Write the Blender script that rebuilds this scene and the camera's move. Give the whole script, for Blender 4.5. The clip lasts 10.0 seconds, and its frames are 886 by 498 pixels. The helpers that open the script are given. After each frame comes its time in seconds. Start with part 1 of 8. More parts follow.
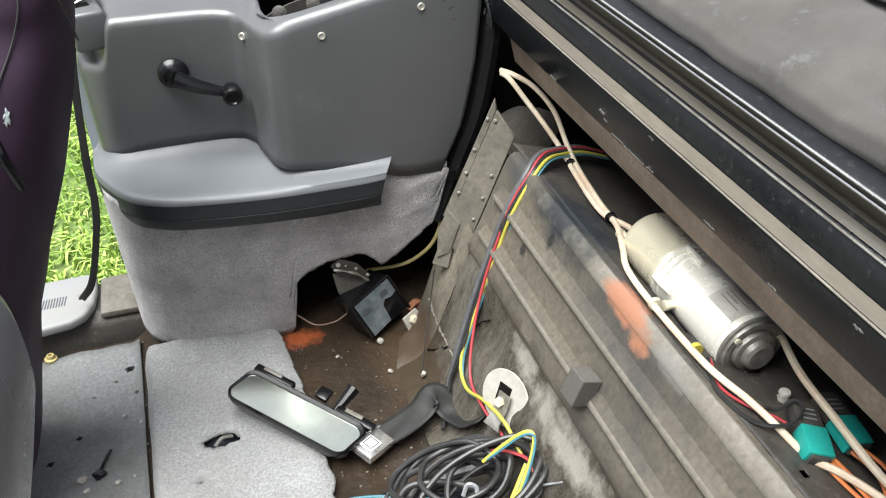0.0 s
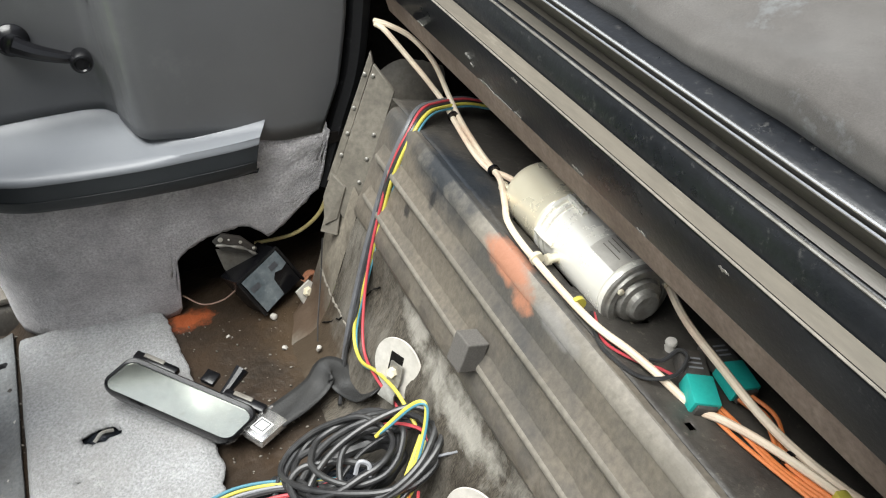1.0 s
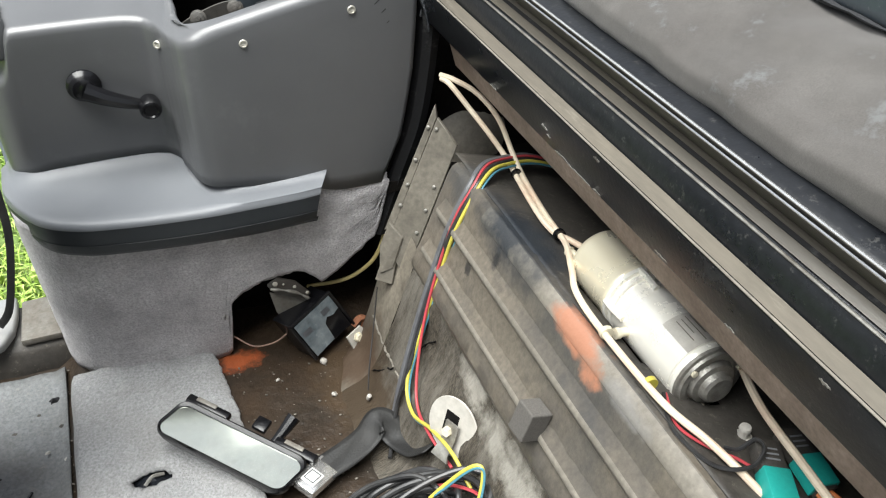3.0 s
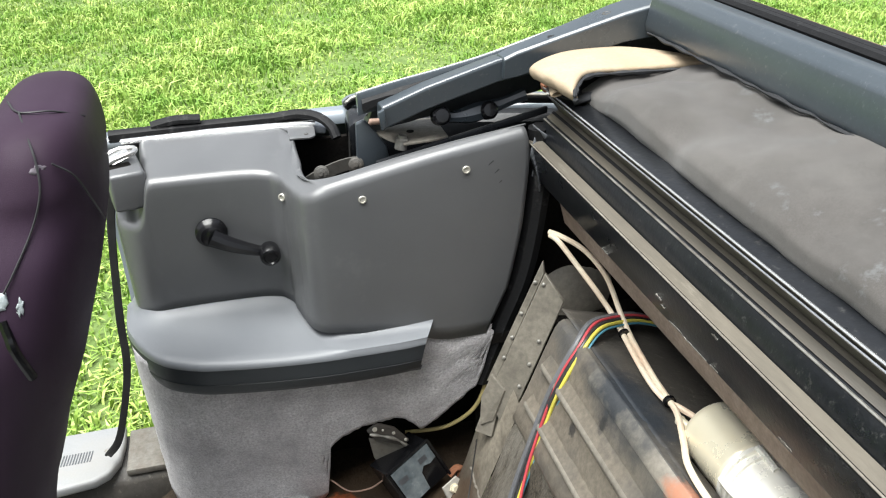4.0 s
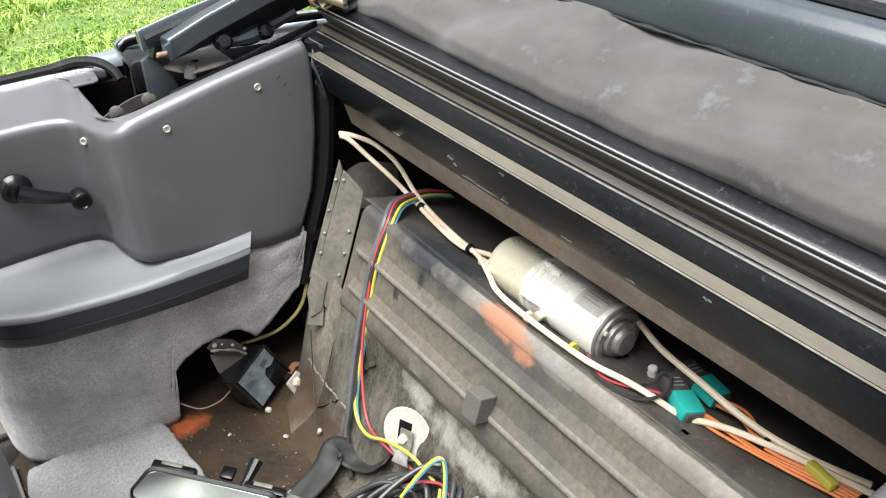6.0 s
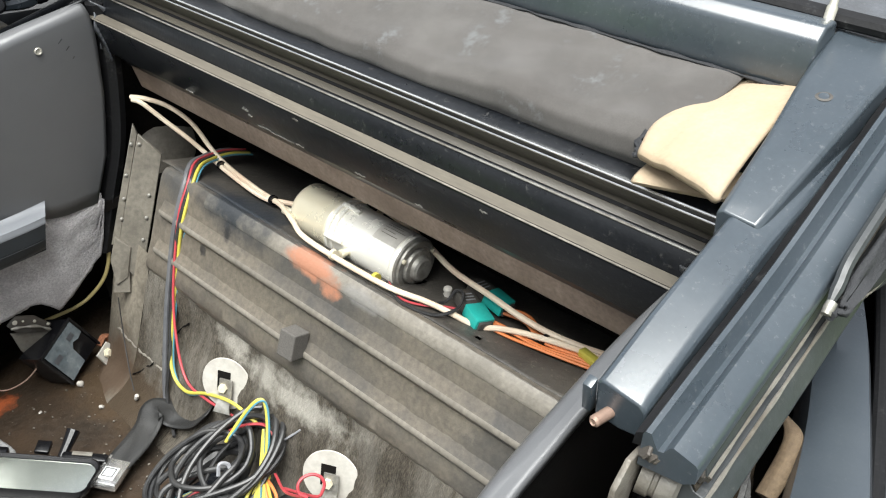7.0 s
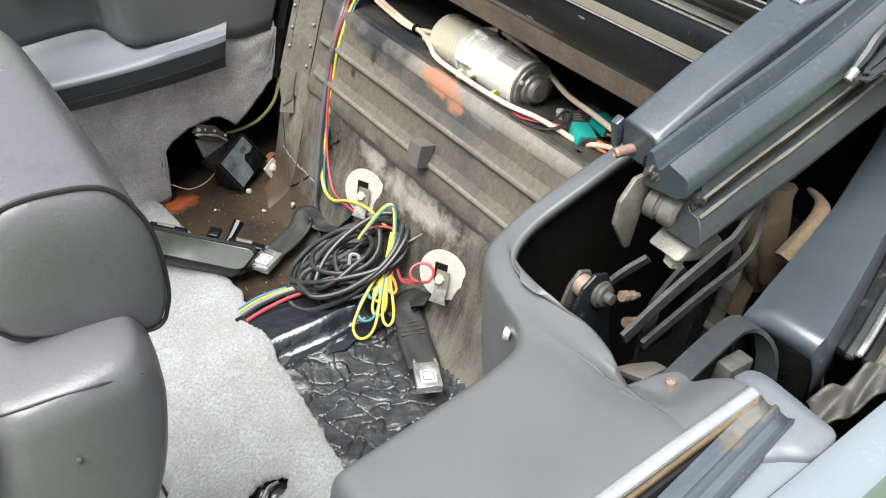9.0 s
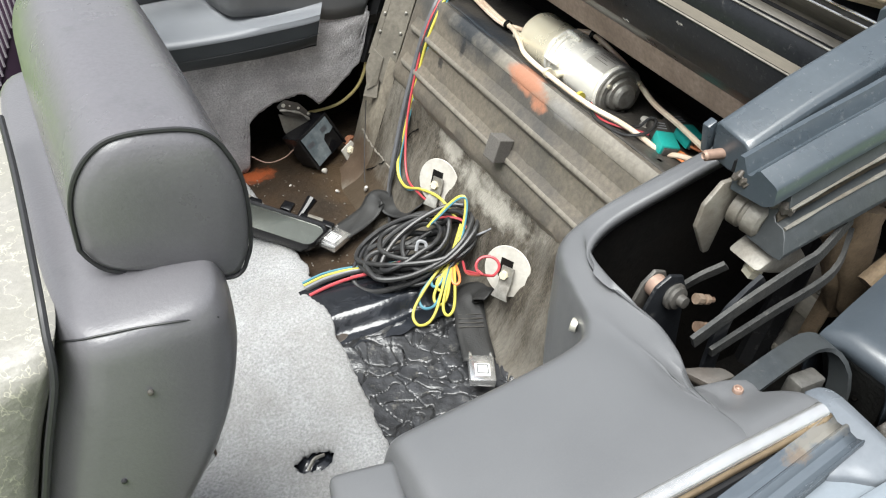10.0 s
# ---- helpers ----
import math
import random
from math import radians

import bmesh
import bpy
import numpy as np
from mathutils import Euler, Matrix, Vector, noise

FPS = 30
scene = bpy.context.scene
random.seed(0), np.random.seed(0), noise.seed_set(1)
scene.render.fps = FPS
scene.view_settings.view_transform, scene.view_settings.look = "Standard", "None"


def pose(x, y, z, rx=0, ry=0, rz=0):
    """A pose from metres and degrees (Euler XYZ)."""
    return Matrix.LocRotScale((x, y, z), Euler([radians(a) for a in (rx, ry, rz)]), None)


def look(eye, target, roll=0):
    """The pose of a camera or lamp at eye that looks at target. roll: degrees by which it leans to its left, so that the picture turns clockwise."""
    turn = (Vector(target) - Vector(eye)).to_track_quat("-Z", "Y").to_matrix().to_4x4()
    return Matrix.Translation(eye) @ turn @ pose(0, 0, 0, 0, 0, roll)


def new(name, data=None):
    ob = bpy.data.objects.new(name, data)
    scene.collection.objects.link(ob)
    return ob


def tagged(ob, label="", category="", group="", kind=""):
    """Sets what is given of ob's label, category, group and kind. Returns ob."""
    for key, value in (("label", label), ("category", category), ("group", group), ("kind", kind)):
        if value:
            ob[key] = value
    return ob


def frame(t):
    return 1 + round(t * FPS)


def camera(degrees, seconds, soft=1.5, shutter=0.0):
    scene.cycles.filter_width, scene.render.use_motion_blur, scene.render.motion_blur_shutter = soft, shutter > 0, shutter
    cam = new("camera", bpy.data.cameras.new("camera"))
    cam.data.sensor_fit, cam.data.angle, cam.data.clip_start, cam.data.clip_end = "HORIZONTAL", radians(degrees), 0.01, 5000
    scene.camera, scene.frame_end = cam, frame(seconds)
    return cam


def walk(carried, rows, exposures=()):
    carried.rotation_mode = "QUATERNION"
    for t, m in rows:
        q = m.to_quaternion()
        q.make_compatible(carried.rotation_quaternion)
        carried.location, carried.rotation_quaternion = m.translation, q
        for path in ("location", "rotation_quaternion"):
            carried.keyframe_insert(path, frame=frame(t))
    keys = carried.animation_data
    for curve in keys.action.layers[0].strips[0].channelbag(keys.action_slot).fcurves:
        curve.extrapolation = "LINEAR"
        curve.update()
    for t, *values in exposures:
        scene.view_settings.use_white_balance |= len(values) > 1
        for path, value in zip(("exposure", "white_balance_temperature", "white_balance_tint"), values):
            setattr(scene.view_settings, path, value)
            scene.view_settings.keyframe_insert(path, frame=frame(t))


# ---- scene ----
cam = camera(55.8, 10.0, soft=1.15)
PATH = [
    (0, (-0.1, -0.674, 1.347), (0.407, 0.857, 0.164), -0.5),
    (0.5, (-0.039, -0.642, 1.32), (0.486, 0.866, 0.115), -1.1),
    (1, (-0.006, -0.65, 1.297), (0.624, 0.78, 0.049), -0.9),
    (1.5, (-0.006, -0.626, 1.308), (0.608, 0.842, 0.096), -0.8),
    (2, (-0.008, -0.626, 1.3), (0.604, 0.813, 0.053), -0.9),
    (2.2, (-0.002, -0.627, 1.288), (0.608, 0.811, 0.038), -0.9),
    (3.3, (-0.049, -0.576, 1.362), (0.527, 0.945, 0.198), -0.0),
    (3.5, (-0.052, -0.571, 1.37), (0.529, 0.998, 0.274), 0.1),
    (4, (-0.053, -0.568, 1.379), (0.382, 1.133, 0.42), -1.6),
    (4.5, (-0.065, -0.579, 1.385), (0.31, 1.146, 0.445), -1.9),
    (5, (-0.064, -0.599, 1.387), (0.303, 1.091, 0.382), -2.8),
    (5.5, (-0.104, -0.641, 1.399), (0.419, 0.962, 0.324), -5.6),
    (6, (-0.196, -0.708, 1.404), (0.712, 0.691, 0.301), -3.3),
    (6.2, (-0.213, -0.733, 1.401), (0.806, 0.582, 0.29), -1.8),
    (7.3, (-0.261, -0.814, 1.41), (0.983, 0.236, 0.247), 0.7),
    (7.5, (-0.258, -0.829, 1.407), (0.982, 0.224, 0.243), 0.3),
    (8, (-0.235, -0.889, 1.395), (0.934, 0.228, 0.217), -1.4),
    (8.5, (-0.255, -0.96, 1.38), (0.704, 0.239, 0.099), -4.0),
    (9, (-0.311, -1.008, 1.372), (0.509, 0.253, 0.055), -3.5),
    (9.5, (-0.309, -1.038, 1.374), (0.502, 0.25, 0.077), -2.7),
    (10, (-0.332, -1.015, 1.359), (0.372, 0.328, 0.054), -0.7),
]
EXPOSE = [(0, 1.17), (2, 1.12), (3.5, 1.18), (4.0, 1.24), (4.5, 1.06), (5.0, 0.91), (5.5, 1.29), (6.0, 1.33), (7.5, 1.18), (8.0, 1.18), (9.0, 1.28), (10.0, 1.26)]
walk(cam, [(t, look(eye, target, roll)) for t, eye, target, roll in PATH], EXPOSE)

# ---- light ----
world = bpy.data.worlds.new("overcast_sky")
scene.world = world
world.use_nodes = True
sky_nodes, sky_links = world.node_tree.nodes, world.node_tree.links
sky = sky_nodes.new("ShaderNodeTexSky")
sky.sky_type, sky.sun_disc = "NISHITA", False
SUN_HIGH, SUN_ROUND = radians(72), radians(240)
sky.sun_elevation, sky.sun_rotation = SUN_HIGH, SUN_ROUND
sky.air_density, sky.dust_density, sky.ozone_density = 1.6, 4.0, 1.0
soften = sky_nodes.new("ShaderNodeHueSaturation")
soften.inputs["Saturation"].default_value = 0.35
sky_links.new(sky.outputs[0], soften.inputs["Color"])
sky_links.new(soften.outputs[0], sky_nodes["Background"].inputs[0])
sky_nodes["Background"].inputs[1].default_value = 0.085
sun_data = bpy.data.lights.new("sun", "SUN")
sun_data.energy, sun_data.angle, sun_data.color = 3.8, radians(50), (0.965, 0.99, 0.965)
sun = new("sun", sun_data)
SUN_FROM = Vector((math.sin(SUN_ROUND) * math.cos(SUN_HIGH), math.cos(SUN_ROUND) * math.cos(SUN_HIGH), math.sin(SUN_HIGH)))
sun.matrix_world = look(SUN_FROM * 30, (0, 0, 0))


# ---- materials ----
def mat(name, col, rough=0.6, metal=0.0, grain=180.0, gvar=0.12, stain=None, sscale=7.0, samt=0.6, sharp=0.18, bump=0.15, bscale=400.0, wear=None, wscale=30.0, wamt=0.3, spec=0.5, rvar=0.12, sheen=0.0, level=0.5, stretch=(1, 1, 1)):
    m = bpy.data.materials.new(name)
    m.use_nodes = True
    n, l = m.node_tree.nodes, m.node_tree.links
    b = n["Principled BSDF"]
    tc = n.new("ShaderNodeTexCoord")
    mp = n.new("ShaderNodeMapping")
    mp.inputs["Scale"].default_value = stretch
    l.new(tc.outputs["Object"], mp.inputs[0])

    def noi(scale, detail=5.0, rgh=0.6):
        t = n.new("ShaderNodeTexNoise")
        t.inputs["Scale"].default_value, t.inputs["Detail"].default_value, t.inputs["Roughness"].default_value = scale, detail, rgh
        l.new(mp.outputs[0], t.inputs["Vector"])
        return t.outputs["Fac"]

    def ramp(src, a, c):
        r = n.new("ShaderNodeMapRange")
        r.inputs["From Min"].default_value, r.inputs["From Max"].default_value = a, c
        l.new(src, r.inputs[0])
        return r.outputs[0]

    def mix(fac, a, c, amount=1.0):
        x = n.new("ShaderNodeMix")
        x.data_type = "RGBA"
        if amount != 1.0:
            q = n.new("ShaderNodeMath")
            q.operation = "MULTIPLY"
            q.inputs[1].default_value = amount
            l.new(fac, q.inputs[0])
            fac = q.outputs[0]
        l.new(fac, x.inputs[0])
        for k, v in ((6, a), (7, c)):
            if isinstance(v, tuple):
                x.inputs[k].default_value = (*v, 1)
            else:
                l.new(v, x.inputs[k])
        return x.outputs[2]

    g = noi(grain, 3)
    dark, light = tuple(c * (1 - gvar) for c in col), tuple(min(1, c * (1 + gvar)) for c in col)
    out = mix(ramp(g, 0.3, 0.7), dark, light)
    big = noi(sscale, 7, 0.65)
    if stain:
        out = mix(ramp(big, level - sharp / 2, level + sharp / 2 + 0.04), out, stain, samt)
    else:
        out = mix(ramp(big, 0.25, 0.75), out, tuple(c * (1 - gvar) for c in col), 0.7)
    if wear:
        out = mix(ramp(noi(wscale, 8, 0.75), 0.58, 0.66), out, wear, wamt)
    l.new(out, b.inputs["Base Color"])
    rr = n.new("ShaderNodeMapRange")
    rr.inputs["To Min"].default_value, rr.inputs["To Max"].default_value = max(0.02, rough - rvar), min(1, rough + rvar)
    l.new(big, rr.inputs[0])
    l.new(rr.outputs[0], b.inputs["Roughness"])
    b.inputs["Metallic"].default_value = metal
    b.inputs["Specular IOR Level"].default_value = spec
    if sheen:
        b.inputs["Sheen Weight"].default_value = sheen
    if bump:
        bp = n.new("ShaderNodeBump")
        bp.inputs["Strength"].default_value = bump
        bp.inputs["Distance"].default_value = 0.004
        l.new(noi(bscale, 4), bp.inputs["Height"])
        l.new(bp.outputs[0], b.inputs["Normal"])
    return m


def blot(m, centre, radii, col, amount=0.9, scale=25.0, ragged=0.8, soft=0.5):
    """A stain with a ragged edge at one place of the car, laid over a material."""
    n, l = m.node_tree.nodes, m.node_tree.links
    socket = n["Principled BSDF"].inputs["Base Color"]
    under = socket.links[0].from_socket
    tc, mp, ln, nz = n.new("ShaderNodeTexCoord"), n.new("ShaderNodeMapping"), n.new("ShaderNodeVectorMath"), n.new("ShaderNodeTexNoise")
    mp.inputs["Scale"].default_value = tuple(1 / r for r in radii)
    mp.inputs["Location"].default_value = tuple(-c / r for c, r in zip(centre, radii))
    ln.operation = "LENGTH"
    l.new(tc.outputs["Object"], mp.inputs[0])
    l.new(mp.outputs[0], ln.inputs[0])
    nz.inputs["Scale"].default_value, nz.inputs["Detail"].default_value, nz.inputs["Roughness"].default_value = scale, 7, 0.65
    l.new(tc.outputs["Object"], nz.inputs["Vector"])
    add = n.new("ShaderNodeMath")
    add.operation, add.inputs[1].default_value = "MULTIPLY_ADD", 2 * ragged
    l.new(nz.outputs["Fac"], add.inputs[0])
    l.new(ln.outputs["Value"], add.inputs[2])
    r = n.new("ShaderNodeMapRange")
    r.inputs["From Min"].default_value, r.inputs["From Max"].default_value = 1 + ragged, 1 + ragged - soft
    r.inputs["To Max"].default_value = amount
    l.new(add.outputs[0], r.inputs[0])
    x = n.new("ShaderNodeMix")
    x.data_type = "RGBA"
    l.new(r.outputs[0], x.inputs[0])
    l.new(under, x.inputs[6])
    x.inputs[7].default_value = (*col, 1)
    l.new(x.outputs[2], socket)


M_PLASTIC = mat("grey_plastic", (0.082, 0.0835, 0.087), 0.36, spec=0.85, grain=900, gvar=0.06, bump=0.10, bscale=1400, stain=(0.108, 0.11, 0.114), sscale=5, samt=0.6, sharp=0.4, wear=(0.18, 0.18, 0.18), wamt=0.16, wscale=7, rvar=0.14)
# two-tone armrest; light on top and shade beneath deepen its colours
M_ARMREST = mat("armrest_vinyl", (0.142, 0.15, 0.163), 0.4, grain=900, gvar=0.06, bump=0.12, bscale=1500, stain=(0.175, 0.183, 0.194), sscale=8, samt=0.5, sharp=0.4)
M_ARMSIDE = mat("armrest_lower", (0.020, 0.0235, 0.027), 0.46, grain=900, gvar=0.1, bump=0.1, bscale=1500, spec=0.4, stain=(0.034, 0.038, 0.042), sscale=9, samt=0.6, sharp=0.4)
M_BLACKPL = mat("black_plastic", (0.006, 0.006, 0.007), 0.2, spec=0.4, gvar=0.2, bump=0.03)
M_CARPET = mat("grey_carpet", (0.57, 0.55, 0.555), 0.95, grain=260, gvar=0.32, stain=(0.25, 0.232, 0.24), sscale=11, samt=0.7, sharp=0.3, bump=0.9, bscale=300, spec=0.1, sheen=0.3, wear=(0.54, 0.52, 0.51), wscale=34, wamt=0.5)
M_CARPETL = mat("pale_carpet", (0.33, 0.333, 0.337), 0.95, grain=220, gvar=0.32, stain=(0.215, 0.205, 0.192), sscale=8, samt=0.6, sharp=0.35, bump=1.0, bscale=230, wear=(0.44, 0.44, 0.43), wscale=26, wamt=0.5, spec=0.1, sheen=0.2)
M_FLOOR = mat("rusty_floor", (0.024, 0.019, 0.0145), 0.34, grain=90, gvar=0.4, stain=(0.05, 0.031, 0.018), sscale=7, samt=0.8, sharp=0.3, bump=0.8, bscale=50, wear=(0.10, 0.08, 0.06), wscale=110, wamt=0.3)
M_FLOORF = mat("front_floor_mat", (0.165, 0.172, 0.175), 0.75, grain=150, gvar=0.25, stain=(0.105, 0.1, 0.092), sscale=6, samt=0.7, bump=0.5, bscale=160, wear=(0.3, 0.28, 0.24), wscale=70, wamt=0.3)
M_TAR = mat("bitumen_mat", (0.036, 0.037, 0.04), 0.22, grain=60, gvar=0.35, stain=(0.026, 0.026, 0.026), sscale=14, samt=0.7, sharp=0.25, bump=0.6, bscale=70, spec=0.6, wear=(0.26, 0.245, 0.21), wscale=45, wamt=0.3)
M_TARGLOSS = mat("glossy_bitumen", (0.012, 0.014, 0.018), 0.14, grain=60, gvar=0.3, bump=0.5, bscale=26, spec=0.7, rvar=0.06, stain=(0.008, 0.008, 0.009), sscale=12, samt=0.6)
M_BULK = mat("dusty_bulkhead", (0.122, 0.106, 0.085), 0.4, grain=120, gvar=0.22, stain=(0.028, 0.032, 0.038), sscale=4, samt=0.92, sharp=0.25, level=0.52, bump=0.2, bscale=110, wear=(0.24, 0.21, 0.17), wscale=12, wamt=0.25)
M_BULKLOW = mat("matted_bulkhead", (0.066, 0.057, 0.045), 0.92, grain=220, gvar=0.6, stain=(0.24, 0.224, 0.195), sscale=6, samt=0.7, sharp=0.25, bump=1.0, bscale=130, spec=0.15, level=0.55, stretch=(0.6, 2.6, 0.6), wear=(0.03, 0.025, 0.02), wscale=18, wamt=0.6)
M_SHELF = mat("dark_shelf", (0.038, 0.035, 0.032), 0.5, grain=110, gvar=0.3, stain=(0.11, 0.098, 0.082), sscale=7, samt=0.7, sharp=0.3, bump=0.3, bscale=120, wear=(0.3, 0.27, 0.22), wscale=90, wamt=0.3)
M_RIB = mat("dust_highlight_tan", (0.205, 0.187, 0.158), 0.5, grain=120, gvar=0.2, stain=(0.11, 0.1, 0.083), sscale=9, samt=0.6, bump=0.2, bscale=150)
M_BROWN = mat("brown_beam", (0.35, 0.265, 0.212), 0.7, grain=150, gvar=0.2, stain=(0.17, 0.122, 0.094), sscale=7, samt=0.7, bump=0.2, bscale=200, wear=(0.4, 0.33, 0.27), wamt=0.3)
M_BLACKMET = mat("black_beam", (0.0075, 0.0085, 0.0105), 0.3, spec=0.36, grain=140, gvar=0.3, stain=(0.018, 0.019, 0.021), sscale=6, samt=0.6, sharp=0.4, bump=0.08, bscale=160, wear=(0.3, 0.29, 0.27), wscale=110, wamt=0.12)
M_LEDGE = mat("dusty_ledge", (0.118, 0.104, 0.082), 0.55, grain=160, gvar=0.12, stain=(0.06, 0.053, 0.043), sscale=14, samt=0.7, sharp=0.3, bump=0.1, bscale=250, stretch=(1, 0.2, 1), wear=(0.24, 0.22, 0.18), wscale=40, wamt=0.3)
M_CHANNEL = mat("grey_brown_channel", (0.10, 0.089, 0.071), 0.45, grain=160, gvar=0.12, stain=(0.035, 0.031, 0.027), sscale=12, samt=0.75, sharp=0.3, bump=0.1, bscale=250, stretch=(1, 0.15, 1), wear=(0.2, 0.18, 0.145), wscale=40, wamt=0.3)
M_CHROME = mat("bright_trim", (0.78, 0.78, 0.77), 0.22, metal=0.85, grain=120, gvar=0.08, stain=(0.5, 0.48, 0.45), sscale=14, samt=0.4, bump=0.01)
M_DULLTRIM = mat("dull_trim", (0.075, 0.08, 0.09), 0.4, grain=160, gvar=0.15, stain=(0.04, 0.04, 0.04), sscale=12, samt=0.5, bump=0.08, wear=(0.3, 0.29, 0.27), wscale=80, wamt=0.2)
M_RAIL = mat("satin_rail", (0.033, 0.043, 0.052), 0.3, grain=200, gvar=0.12, stain=(0.055, 0.066, 0.078), sscale=7, samt=0.6, sharp=0.4, bump=0.012, wear=(0.3, 0.3, 0.3), wscale=160, wamt=0.2, spec=0.9)
M_RUBBER = mat("black_rubber", (0.009, 0.009, 0.010), 0.6, spec=0.25, gvar=0.25, bump=0.15, bscale=120, wear=(0.1, 0.1, 0.1), wscale=30, wamt=0.3)
M_FABRIC = mat("headliner_fabric", (0.086, 0.080, 0.075), 0.85, grain=700, gvar=0.18, stain=(0.042, 0.038, 0.035), sscale=7, samt=0.85, sharp=0.3, bump=0.18, bscale=1300, wear=(0.125, 0.13, 0.132), wscale=14, wamt=0.6, spec=0.3, sheen=0.2)
M_TOPCLOTH = mat("black_topcloth", (0.028, 0.029, 0.032), 0.7, grain=600, gvar=0.25, bump=0.4, bscale=500, spec=0.3)
M_CREAM = mat("cream_padding", (0.37, 0.295, 0.21), 0.75, grain=200, gvar=0.08, stain=(0.29, 0.21, 0.125), sscale=8, samt=0.6, sharp=0.3, bump=0.25, bscale=120)
M_PURPLE = mat("plum_seat_cover", (0.031, 0.0175, 0.032), 0.55, grain=900, gvar=0.14, bump=0.2, bscale=1100, spec=0.14, sheen=0.0, stain=(0.024, 0.0125, 0.023), sscale=5, samt=0.6)
M_STRIPE = mat("striped_insert", (0.2, 0.18, 0.2), 0.85, grain=600, gvar=0.1, bump=0.2, spec=0.2)
M_LEATHER = mat("grey_leather", (0.104, 0.099, 0.108), 0.28, grain=300, gvar=0.07, stain=(0.112, 0.115, 0.12), sscale=4, samt=0.5, sharp=0.4, bump=0.10, bscale=420, wear=(0.05, 0.052, 0.055), wscale=10, wamt=0.25)
M_LEATHERF = mat("cracked_leather", (0.212, 0.203, 0.186), 0.5, grain=120, gvar=0.12, stain=(0.185, 0.18, 0.15), sscale=8, samt=0.5, bump=0.4, bscale=70, wear=(0.3, 0.29, 0.23), wscale=30, wamt=0.2)
crack_n, crack_l = M_LEATHERF.node_tree.nodes, M_LEATHERF.node_tree.links
crack_tc, crack_map, crack_v, crack_s, crack_a, crack_r, crack_mix = (crack_n.new(k) for k in ("ShaderNodeTexCoord", "ShaderNodeMapping", "ShaderNodeTexNoise", "ShaderNodeMath", "ShaderNodeMath", "ShaderNodeMapRange", "ShaderNodeMix"))
crack_map.inputs["Scale"].default_value = (1.0, 1.0, 0.6)
crack_v.inputs["Scale"].default_value, crack_v.inputs["Detail"].default_value, crack_v.inputs["Roughness"].default_value = 34, 4, 0.6
crack_s.operation, crack_s.inputs[1].default_value = "SUBTRACT", 0.5
crack_a.operation = "ABSOLUTE"
crack_r.inputs["From Min"].default_value, crack_r.inputs["From Max"].default_value = 0.010, 0.0
crack_r.inputs["To Max"].default_value = 0.5
crack_mix.data_type = "RGBA"
crack_l.new(crack_tc.outputs["Object"], crack_map.inputs[0])
crack_l.new(crack_map.outputs[0], crack_v.inputs["Vector"])
crack_l.new(crack_v.outputs["Fac"], crack_s.inputs[0])
crack_l.new(crack_s.outputs[0], crack_a.inputs[0])
crack_l.new(crack_a.outputs[0], crack_r.inputs[0])
crack_l.new(crack_r.outputs[0], crack_mix.inputs[0])
crack_l.new(crack_n["Principled BSDF"].inputs["Base Color"].links[0].from_socket, crack_mix.inputs[6])
crack_mix.inputs[7].default_value = (0.5, 0.48, 0.38, 1)
crack_l.new(crack_mix.outputs[2], crack_n["Principled BSDF"].inputs["Base Color"])
M_PIPING = mat("dark_piping", (0.02, 0.02, 0.022), 0.5, gvar=0.2, bump=0)
M_PUMP = mat("zinc_pump", (0.89, 0.87, 0.80), 0.27, metal=0.28, grain=30, gvar=0.03, stain=(0.84, 0.81, 0.71), sscale=14, samt=0.6, sharp=0.35, bump=0.0, rvar=0.08)
M_PUMPA = mat("brassy_reservoir", (0.84, 0.78, 0.61), 0.27, metal=0.35, grain=30, gvar=0.03, stain=(0.79, 0.71, 0.52), sscale=14, samt=0.6, sharp=0.35, bump=0.0, rvar=0.08)
M_STEEL = mat("dirty_steel", (0.36, 0.35, 0.32), 0.45, metal=0.6, grain=90, gvar=0.2, stain=(0.1, 0.08, 0.06), sscale=25, samt=0.6, bump=0.2)
M_BRACKET = mat("grey_bracket", (0.075, 0.072, 0.066), 0.55, metal=0.2, grain=120, gvar=0.25, stain=(0.045, 0.032, 0.024), sscale=15, samt=0.6, bump=0.2, wear=(0.22, 0.2, 0.17), wscale=50, wamt=0.25)
M_RUSTYB = mat("rusty_bolt", (0.2, 0.15, 0.11), 0.55, metal=0.4, grain=200, gvar=0.3, stain=(0.1, 0.05, 0.03), sscale=40, samt=0.7, bump=0.2)
M_BRACKETP = mat("pale_bracket", (0.17, 0.16, 0.14), 0.5, metal=0.2, grain=120, gvar=0.2, stain=(0.09, 0.07, 0.05), sscale=20, samt=0.6, bump=0.2)
M_PLATE = mat("riveted_plate", (0.165, 0.149, 0.122), 0.55, grain=120, gvar=0.2, stain=(0.06, 0.053, 0.043), sscale=10, samt=0.6, bump=0.15)
M_COPPER = mat("worn_copper", (0.30, 0.205, 0.16), 0.5, metal=0.4, grain=120, gvar=0.2, stain=(0.2, 0.13, 0.1), sscale=30, samt=0.5, bump=0.1)
M_LOWRAIL = mat("dusty_lower_rail", (0.024, 0.028, 0.031), 0.42, grain=160, gvar=0.2, stain=(0.045, 0.047, 0.046), sscale=9, samt=0.6, sharp=0.4, bump=0.06, spec=0.5, wear=(0.2, 0.2, 0.19), wscale=120, wamt=0.15)
